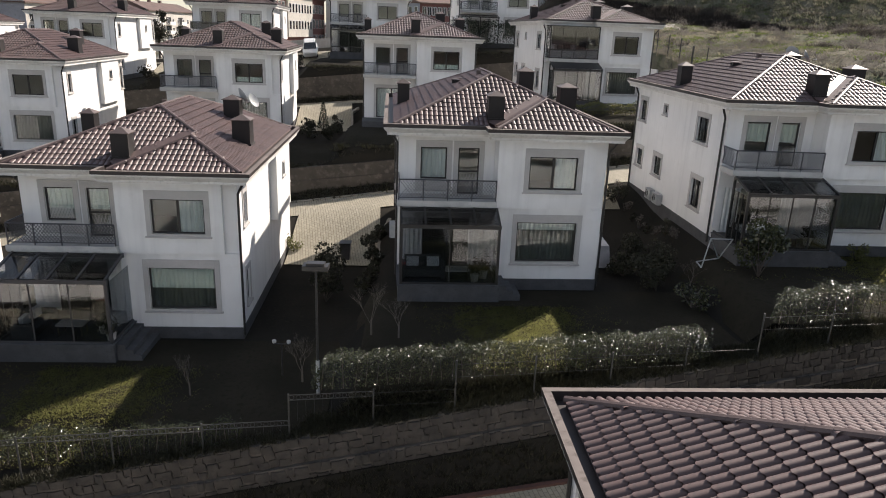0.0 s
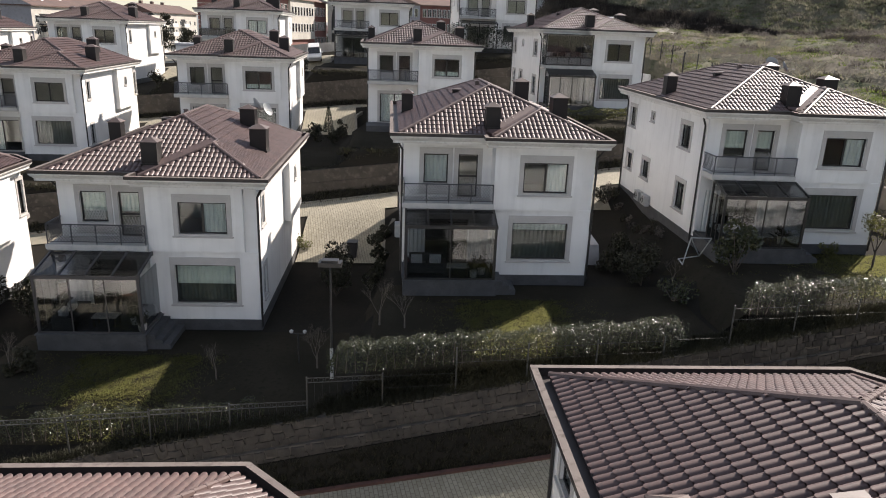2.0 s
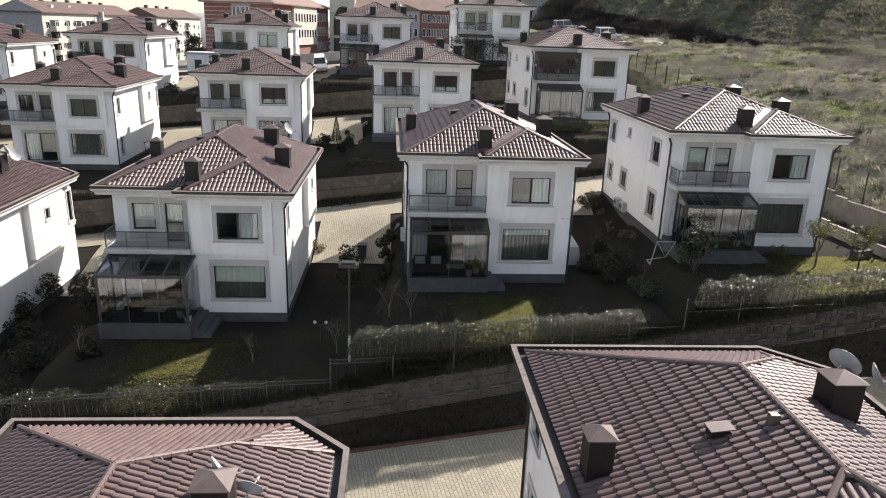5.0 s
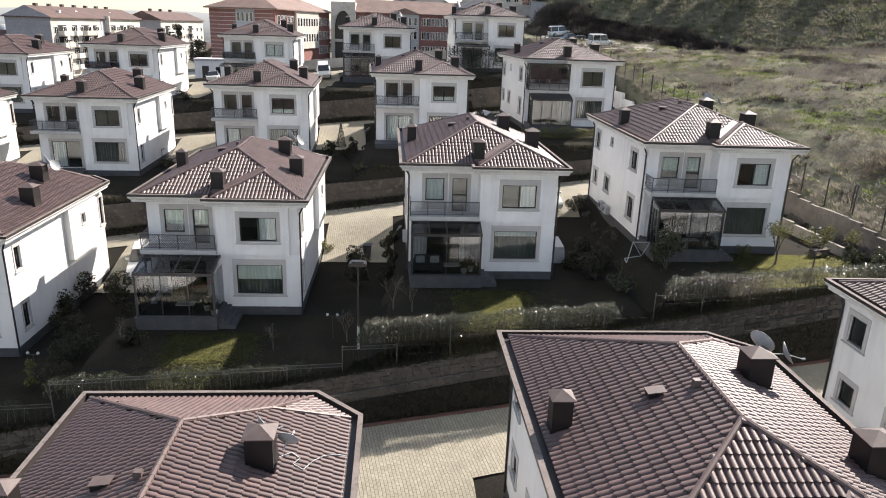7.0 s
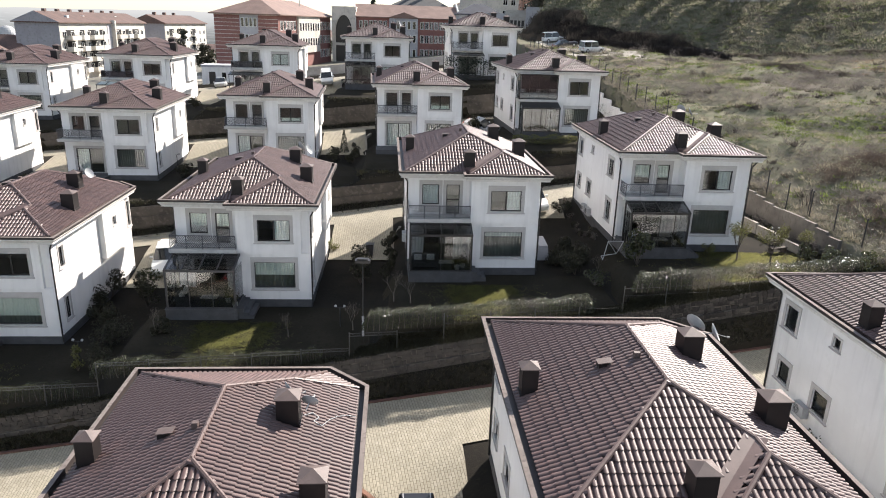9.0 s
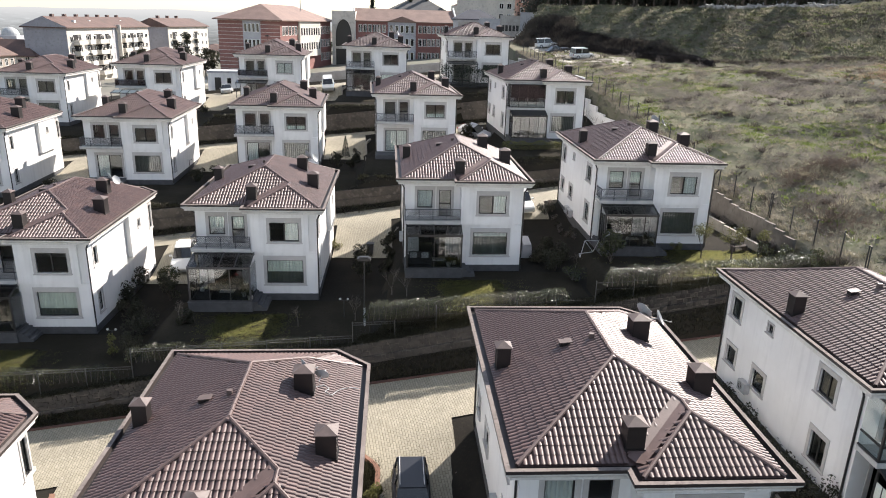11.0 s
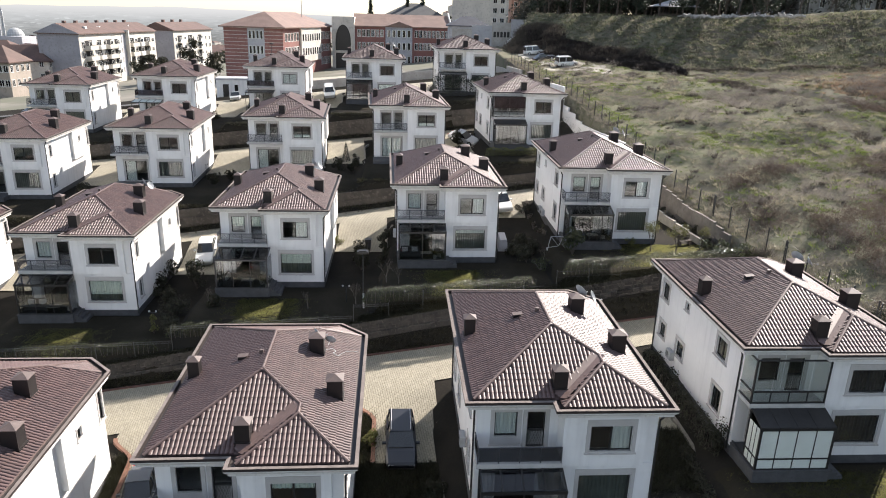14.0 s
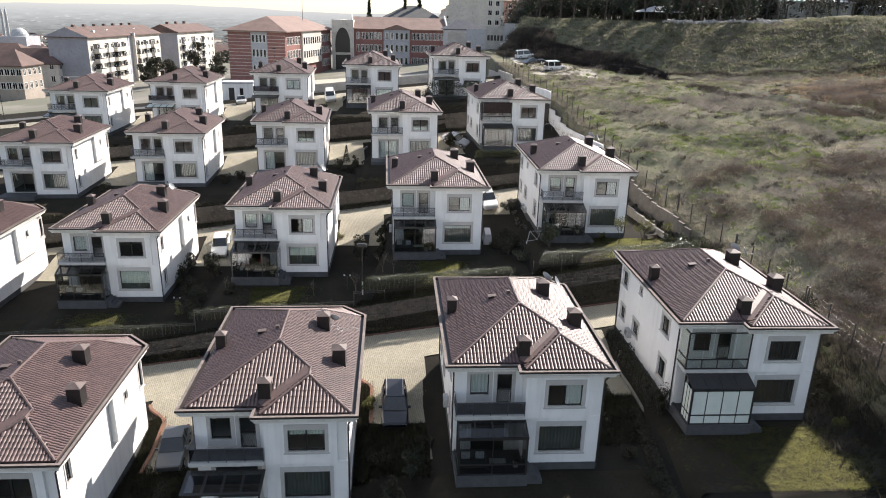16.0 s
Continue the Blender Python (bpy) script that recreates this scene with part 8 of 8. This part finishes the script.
for s in (-0.5, Lw + 0.1):
    bm = bmesh.new()
    vs = [bm.verts.new((s + dx, y, z)) for dx in (0, 0.4) for y, z in ((-0.6, 3.0), (14.8, 3.0), (14.8, 17.2), (7.0, 21.0), (-0.6, 17.2))]
    bm.faces.new(vs[:5][::-1])
    bm.faces.new(vs[5:])
    for k in range(5):
        bm.faces.new((vs[k], vs[(k + 1) % 5], vs[5 + (k + 1) % 5], vs[5 + k]))
    bmesh.ops.recalc_face_normals(bm, faces=bm.faces)
    part("gable_wall", bm, M_WHITEWALL, wing).matrix_local = m

# pale blocks and stepped walls right of the school
beige = building("apartment_block", [(6.0, 214.0), (24.0, 215.0), (25.0, 230.0), (7.0, 229.0)], 8.0, 27.5, M_CREAM, M_GREYR, 0, "plain beige apartment block behind the walls", "apartment building")
add_windows(beige, (6.0, 214.0), (24.0, 215.0), 2, (12, 15.2, 18.4, 21.6, 24.6), 1.2, 1.5, 13.0, 18.0)
sal = building("salmon_house", [(27.0, 228.0), (38.0, 229.0), (38.0, 240.0), (27.0, 239.0)], 14.0, 26.5, M_SALMON, M_ORANGE, 2.5, "salmon-coloured house on the hill edge", "house")
add_windows(sal, (27.0, 228.0), (38.0, 229.0), 4, (17.5, 21.0, 24.0), 1.0, 1.5)
blue = building("dark_shed", [(4.4, 157.0), (14.4, 157.8), (14.0, 165.0), (4.0, 164.2)], 10.0, 17.9, M_GREYR, M_SLATE, 2.3, "shed with dark blue-grey roof behind the stepped wall", "shed", 0.5)
for k, (x0, x1, z) in enumerate(((5.0, 9.9, 17.1), (9.9, 14.9, 18.0), (14.9, 19.6, 18.8), (19.6, 25.0, 19.6))):
    w = tagged(part("wall_stepped", boxes((x0, x1, 152.0, 152.5, 8.0, z), (x0 - 0.05, x1 - 0.003, 151.93, 152.57, z, z + 0.12)), M_GREYR if k % 2 else M_CONC), "grey stepped concrete retaining wall", "wall", kind="structure")
    if k == 2:
        for j in range(5):
            part("opening", boxes((x0 + 0.4 + 0.85 * j, x0 + 1.0 + 0.85 * j, 151.96, 151.997, 15.4, 16.7)), M_FRAME, w)
bm = bmesh.new()
q = [bm.verts.new((x, y, z)) for y in (150.9, 151.3) for x, z in ((18.6, 10.0), (25.4, 14.0), (25.4, 19.4), (18.6, 14.6))]
for f in ((0, 1, 2, 3), (7, 6, 5, 4), (3, 2, 6, 7), (0, 3, 7, 4), (1, 5, 6, 2)):
    bm.faces.new([q[j] for j in f])
bmesh.ops.recalc_face_normals(bm, faces=bm.faces)
tagged(part("wall_stair", bm, M_WALL), "white sloping wall of an outdoor stair", "wall", kind="structure")
house2 = building("dark_roofed_house", [(-16.0, 214.0), (3.0, 216.0), (3.0, 230.0), (-16.0, 228.0)], 8.0, 20.0, M_GREYR, M_ASPHALT, 4.0, "dark-roofed house behind the school", "house")

# block of flats; a blue-grey panel paints the shade on its gable
F0, F1, F2, F3 = (-107.0, 168.6), (-95.6, 168.0), (-93.6, 216.0), (-105.0, 216.6)
flats = building("block_of_flats", [F0, F1, F2, F3], 0.0, 13.0, M_CREAM, M_REDROOF, 2.6, "five-storey block of flats with red tile roof", "apartment building", 0.6, 1, 0.02)
part("gable_panel", (lambda b: (box(b, 0.0, 11.4, -0.08, -0.002, -4.0, 13.0), b)[1])(bmesh.new()), M_GABLESHADE, flats).matrix_local = face_frame(F0, F1)[0]
bm = bmesh.new()
gx = [bm.verts.new(p) for p in ((-0.6, -0.66, 13.0), (12.0, -0.66, 13.0), (5.7, -0.66, 15.6))]
bm.faces.new(gx)
part("gable_top", bm, M_GABLESHADE, flats).matrix_local = face_frame(F0, F1)[0]
add_windows(flats, F1, F2, 12, (0.8, 3.6, 6.4, 9.2), 1.5, 1.5)
m, _ = face_frame(F1, F2)
for z in (0.2, 3.0, 5.8, 8.6):
    for k, (s, w) in enumerate(((2.6, 4.4), (9.4, 2.6), (13.6, 4.6), (19.6, 2.6), (28.2, 4.4), (35.0, 2.6), (39.4, 4.6))):
        deep = 1.7 if w > 4 else 1.2
        b = part("balcony", boxes((s, s + w, -deep, -0.002, z, z + 0.18), (s, s + w, -deep, -deep + 0.12, z + 0.18, z + 1.15), (s, s + 0.12, -deep + 0.12, -0.002, z + 0.18, z + 1.15), (s + w - 0.12, s + w, -deep + 0.12, -0.002, z + 0.18, z + 1.15)), M_WHITEWALL if k % 2 else M_CREAM, flats)
        # flat dark panel on the wall paints the balcony's shade
        part("recess", boxes((s + 0.2, s + w - 0.2, -0.03, -0.003, z + 0.2, z + 2.5)), M_DARK, b)
        b.matrix_local = m
part("stair_recess", boxes((24.2, 26.6, -0.1, -0.002, 0.0, 12.6)), M_GREYR, flats).matrix_local = m
part("party_wall", boxes((26.6, 27.2, -1.2, -0.002, -3.0, 13.6)), M_CREAM, flats).matrix_local = m
for z in (1.0, 2.0):
    part("gable_band", boxes((0.0, 11.4, -0.11, -0.081, z, z + 0.22)), M_WHITEWALL, flats).matrix_local = face_frame(F0, F1)[0]
for k in range(4):
    part("water_tank", boxes((-98.0 - 0.5 * (k % 3), -97.3 - 0.5 * (k % 3), 176.0 + 9.4 * k, 177.0 + 9.4 * k, 13.7, 14.7)), M_WHITEWALL, flats, "white water tank on the roof")
for k in range(7):
    c = part("chimney", boxes((-101.6, -100.8, 172.0 + 6.4 * k, 173.0 + 6.4 * k, 13.5, 16.2)), M_REDROOF, flats)
G0, G1, G2, G3 = (-103.0, 228.0), (-91.5, 227.5), (-89.0, 262.0), (-101.0, 262.5)
flats2 = building("block_of_flats", [G0, G1, G2, G3], 0.0, 13.0, M_CREAM, M_REDROOF, 2.6, "cream block of flats with shade painted on its gable", "apartment building", 0.6, 1, 0.02)
add_windows(flats2, G1, G2, 9, (0.8, 3.6, 6.4, 9.2), 1.1, 1.3)
part("gable_panel", boxes((0.0, 11.4, -0.08, -0.002, -4.0, 13.0)), M_GABLESHADE, flats2).matrix_local = face_frame(G0, G1)[0]
m, _ = face_frame(G1, G2)
for z in (0.2, 3.0, 5.8, 8.6):
    for s in (3.0, 12.0, 21.0):
        b = part("balcony", boxes((s, s + 4.0, -1.4, -0.002, z, z + 0.18), (s, s + 4.0, -1.4, -1.28, z + 0.18, z + 1.15)), M_WHITEWALL, flats2)
        part("recess", boxes((s + 0.2, s + 3.8, -0.03, -0.003, z + 0.2, z + 2.5)), M_DARK, b)
        b.matrix_local = m
for k in range(3):
    part("chimney", boxes((-97.4, -96.5, 233.0 + 9.0 * k, 234.2 + 9.0 * k, 13.5, 16.4)), M_REDROOF, flats2)

# terracotta-roofed houses at the left
for k, (x, y, w, d, z1, wm) in enumerate(((-134, 140, 12, 12, 7.6, M_BUFF), (-121.6, 141, 10, 12, 7.0, M_CREAM), (-110, 146, 7, 10, 7.4, M_BUFF), (-122, 166, 18, 10, 6.5, M_CREAM), (-140, 180, 20, 12, 7.0, M_CREAM), (-128, 200, 18, 12, 6.0, M_BUFF))):
    hs = building("terracotta_house", [(x, y), (x + w, y + 0.6), (x + w, y + d), (x, y + d - 0.6)], -1.5, z1 - 0.8, wm, M_REDROOF, 3.9, "town house with terracotta tile roof", "house", 0.6)
    add_windows(hs, (x, y), (x + w, y + 0.6), 5, (0.8, 4.2), 1.0, 1.5)
    add_windows(hs, (x + w, y + 0.6), (x + w, y + d), 4, (0.8, 4.2), 1.0, 1.5)

gate = building("gatehouse", [(-41.6, 110.5), (-35.6, 111.6), (-36.4, 116.0), (-42.4, 115.0)], 4.0, 7.0, M_WALL, M_GREYR, 0, "small white flat-roofed gatehouse", "gatehouse")
m, _ = face_frame((-41.6, 110.5), (-35.6, 111.6))
d = part("door", boxes((1.2, 2.3, -0.05, -0.002, 3.6, 6.2)), M_FRAME, gate)
d.matrix_local = m
part("window", boxes((3.4, 4.1, -0.05, -0.002, 4.6, 6.1)), M_CARGLASS, gate).matrix_local = m

# long pale wall behind the top road
strip_along("wall_school", span(-31, 8, 4.0), lambda x: row_y(3, x) + 25.5, [(0.15, -1.0), (-0.15, -1.0), (-0.15, 2.3), (0.15, 2.3)], lambda x: gz(x, row_y(3, x) + 25.2), M_CONC, "long pale concrete wall behind the top road", "wall")
draped("road", -140, -48, lambda x: row_y(3, x) + 27.0, lambda x: row_y(3, x) + 37.0, 0.05, M_ASPHALT, "asphalt town road beyond the estate wall", "road", 40, 6)
draped("school_yard", -62, 6, lambda x: 128.0, lambda x: 149.0, 0.08, M_PAVE_PLAIN, "pale paved school yard", "yard", 30, 10)

# gazebo, white house and rubble on the plateau
gzb = thing("gazebo", pose(52.3, 130.0, gz(52.3, 130.0)) @ Matrix.Scale(0.88, 4), "park gazebo with a low dark pyramid roof", "gazebo")
bm = bmesh.new()
q = [bm.verts.new(p) for p in ((-5.4, -4, 2.6), (5.4, -4, 2.6), (5.4, 4, 2.6), (-5.4, 4, 2.6))]
a, b = bm.verts.new((-1, 0, 4.1)), bm.verts.new((1, 0, 4.1))
for f in ((q[0], q[1], b, a), (q[1], q[2], b), (q[2], q[3], a, b), (q[3], q[0], a)):
    bm.faces.new(f)
bm.faces.new(q[::-1])
part("roof", bm, M_GREYR, gzb)
for x in (-4.4, 0, 4.4):
    for y in (-3.2, 3.2):
        part("post", boxes((x - 0.12, x + 0.12, y - 0.12, y + 0.12, -0.3, 2.6)), M_BARK, gzb)
part("railing", boxes((-4.4, 4.4, -3.25, -3.15, 0.2, 0.95)), M_BARK, gzb)
zz = gz(88, 132) + 0.2
wh = building("white_house", [(79.5, 130.0), (95.0, 128.0), (96.0, 136.0), (80.5, 138.0)], zz, zz + 3.4, M_CONC, M_GREYR, 0.9, "low white house with flat-pitched roof", "house", 0.4)
add_windows(wh, (79.5, 130.0), (95.0, 128.0), 5, (zz + 1.0,), 0.9, 1.6)
sh = building("tin_shed", [(97.5, 127.5), (104.0, 126.7), (104.5, 131.0), (98.0, 131.8)], zz, zz + 2.4, M_GREYR, M_DISH, 0.7, "grey tin shed beside the white house", "shed", 0.3)
hall = building("concrete_hall", [(77.0, 158.0), (92.0, 156.0), (94.0, 168.0), (79.0, 170.0)], zz, zz + 9.0, M_GREYR, M_GREYR, 0, "plain pale grey concrete hall behind the trees", "building")
add_windows(hall, (77.0, 158.0), (92.0, 156.0), 4, (zz + 5.0,), 1.4, 1.2)
rv, rf = [], []
rs = random.Random(8)
for k in range(260):
    x = rs.uniform(52, 72)
    y = 131.8 - (x - 23.0) * 0.98 + max(0.0, x - 48.0) * 0.45 + 17.5 + rs.uniform(-1.0, 2.0)
    m = Matrix.Translation((x, y, gz(x, y) + rs.uniform(0.1, 0.5))) @ Euler((rs.uniform(-0.6, 0.6), rs.uniform(-0.6, 0.6), rs.uniform(0, 6))).to_matrix().to_4x4() @ Matrix.Diagonal((rs.uniform(0.4, 1.6), rs.uniform(0.2, 0.5), rs.uniform(0.15, 0.4), 1))
    me = STONES[k % 6]
    base = len(rv)
    rv += [tuple(m @ v.co) for v in me.vertices]
    rf += [tuple(i + base for i in p.vertices) for p in me.polygons]
me = bpy.data.meshes.new("rubble")
me.from_pydata(rv, [], rf)
me.materials.append(M_RUBBLE)
tagged(new("rubble", me), "pale heap of dumped slabs and rubble", "rubble", kind="stuff")


# ---- distant town ----
mq = thing("mosque", pose(-258, 420, gz(-258, 420) + 0.0), "distant mosque with pale dome and minaret", "mosque")
mz = 2.0 - gz(-258, 420)
bm = bmesh.new()
bmesh.ops.create_uvsphere(bm, u_segments=20, v_segments=12, radius=5.0, matrix=Matrix.Translation((0, 0, mz)))
part("dome", bm, M_DISH, mq)
part("hall", boxes((-8, 8, -8, 8, -20, mz)), M_GREYR, mq)
for x in (-6.6, -9.2):
    bm = bmesh.new()
    rod(bm, (x, 0, -20), (x, 0, mz + 13), 1.0, 10, 0.8)
    rod(bm, (x, 0, mz + 13), (x, 0, mz + 17), 1.1, 10, 0.05)
    part("minaret", bm, M_DISH, mq)


def far_town():
    rs = random.Random(12)
    wv, wf, rv, rf = [], [], [], []
    for k in range(2600):
        y = 235 + 1200 * rs.random() ** 1.8
        x = rs.uniform(-0.95, 0.25) * (y + 40) * 0.75
        if y < 370 and x > -118:
            continue
        z = gz(x, y)
        w, d, h = rs.uniform(7, 20), rs.uniform(7, 14), rs.choice((3.5, 6, 6, 9, 12))
        t = rs.uniform(0, 3)
        c, s = math.cos(t), math.sin(t)
        pts = [(x + c * a * w / 2 - s * b * d / 2, y + s * a * w / 2 + c * b * d / 2) for a, b in ((-1, -1), (1, -1), (1, 1), (-1, 1))]
        base = len(wv)
        wv += [(px, py, z - 3) for px, py in pts] + [(px, py, z + h) for px, py in pts]
        wf += [(base + j, base + (j + 1) % 4, base + 4 + (j + 1) % 4, base + 4 + j) for j in range(4)]
        base = len(rv)
        rv += [(px, py, z + h) for px, py in pts] + [(x - c * w / 4, y - s * w / 4, z + h + 2.4), (x + c * w / 4, y + s * w / 4, z + h + 2.4)]
        rf += [(base, base + 1, base + 5, base + 4), (base + 1, base + 2, base + 5), (base + 2, base + 3, base + 4, base + 5), (base + 3, base, base + 4)]
    for name, v, f, m in (("town_walls", wv, wf, M_CREAM), ("town_roofs", rv, rf, M_REDROOF)):
        me = bpy.data.meshes.new(name)
        me.from_pydata(v, [], f)
        me.materials.append(m)
        tagged(new(name, me), "distant low town houses", "town", kind="stuff")
    pts = []
    for k in range(3000):
        y = 225 + 1150 * rs.random() ** 1.5
        x = rs.uniform(-0.95, 0.25) * (y + 40) * 0.75
        if y < 330 and x > -100:
            continue
        z = gz(x, y)
        for j in range(14):
            pts.append((x + rs.gauss(0, 2.2), y + rs.gauss(0, 2.2), z + rs.uniform(0.5, 6)))
    v, f = leaf_cloud(pts, 1.3, 5)
    tagged(new("town_trees", mesh_from("town_trees", v, f, M_LEAF2)), "distant dark tree clumps among houses", "trees", kind="stuff")


far_town()
# glowing backdrop far behind everything: town and hills with haze painted in
bm = bmesh.new()
prev = None
R_FAR = 1500.0
for k in range(121):
    a = radians(-75 + 1.25 * k)
    x, y = R_FAR * math.sin(a), R_FAR * math.cos(a)
    h = 22 + 9 * noise.noise(Vector((a * 4, 0, 0))) + 4 * noise.noise(Vector((a * 13, 4, 0)))
    lo, hi = bm.verts.new((x, y, -60)), bm.verts.new((x, y, h))
    if prev:
        bm.faces.new((prev[0], lo, hi, prev[1]))
    prev = (lo, hi)
hz = bpy.data.materials.new("painted_haze")
hz.use_nodes = True
nn, ll = hz.node_tree.nodes, hz.node_tree.links
nn.remove(nn["Principled BSDF"])
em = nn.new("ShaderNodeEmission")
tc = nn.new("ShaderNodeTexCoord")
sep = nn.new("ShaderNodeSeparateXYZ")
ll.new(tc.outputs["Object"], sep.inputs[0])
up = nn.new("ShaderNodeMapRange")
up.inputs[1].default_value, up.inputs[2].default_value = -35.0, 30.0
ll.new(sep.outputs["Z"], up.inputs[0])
# emission pales with height to imitate haze
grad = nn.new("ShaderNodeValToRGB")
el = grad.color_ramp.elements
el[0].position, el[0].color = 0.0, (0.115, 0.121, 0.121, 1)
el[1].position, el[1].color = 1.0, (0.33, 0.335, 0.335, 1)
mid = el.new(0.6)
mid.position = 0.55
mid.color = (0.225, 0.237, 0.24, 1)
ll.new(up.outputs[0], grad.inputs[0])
mp = nn.new("ShaderNodeMapping")
mp.inputs["Scale"].default_value = (0.016, 0.016, 0.16)
ll.new(tc.outputs["Object"], mp.inputs["Vector"])
tn = nn.new("ShaderNodeTexNoise")
tn.inputs["Scale"].default_value, tn.inputs["Detail"].default_value, tn.inputs["Roughness"].default_value = 2.0, 8, 0.68
ll.new(mp.outputs[0], tn.inputs["Vector"])
amp = nn.new("ShaderNodeMapRange")
amp.inputs[1].default_value, amp.inputs[2].default_value, amp.inputs[3].default_value, amp.inputs[4].default_value = 0.36, 0.66, 0.66, 1.22
ll.new(tn.outputs["Fac"], amp.inputs[0])
mp2 = nn.new("ShaderNodeMapping")   # single pale roofs and sheds
mp2.inputs["Scale"].default_value = (0.05, 0.05, 0.22)
ll.new(tc.outputs["Object"], mp2.inputs["Vector"])
vo = nn.new("ShaderNodeTexVoronoi")
vo.inputs["Scale"].default_value = 1.0
ll.new(mp2.outputs[0], vo.inputs["Vector"])
roofs = nn.new("ShaderNodeMapRange")
roofs.inputs[1].default_value, roofs.inputs[2].default_value, roofs.inputs[3].default_value, roofs.inputs[4].default_value = 0.16, 0.26, 0.42, 0.0
ll.new(vo.outputs["Distance"], roofs.inputs[0])
both = nn.new("ShaderNodeMath")
both.operation = 'ADD'
ll.new(amp.outputs[0], both.inputs[0])
ll.new(roofs.outputs[0], both.inputs[1])
mx = nn.new("ShaderNodeVectorMath")
mx.operation = 'SCALE'
thin = nn.new("ShaderNodeMapRange")   # painted haze: contrast drops with height
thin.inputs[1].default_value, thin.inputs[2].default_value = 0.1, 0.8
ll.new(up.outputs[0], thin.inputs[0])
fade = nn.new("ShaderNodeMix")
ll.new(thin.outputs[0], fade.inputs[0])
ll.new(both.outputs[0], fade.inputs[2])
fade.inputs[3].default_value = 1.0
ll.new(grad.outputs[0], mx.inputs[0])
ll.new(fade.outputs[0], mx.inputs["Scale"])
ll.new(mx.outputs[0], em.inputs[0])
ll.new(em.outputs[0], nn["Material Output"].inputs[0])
tagged(part("backdrop", bm, hz), "glowing backdrop of hills with haze painted in", "distance", kind="structure")
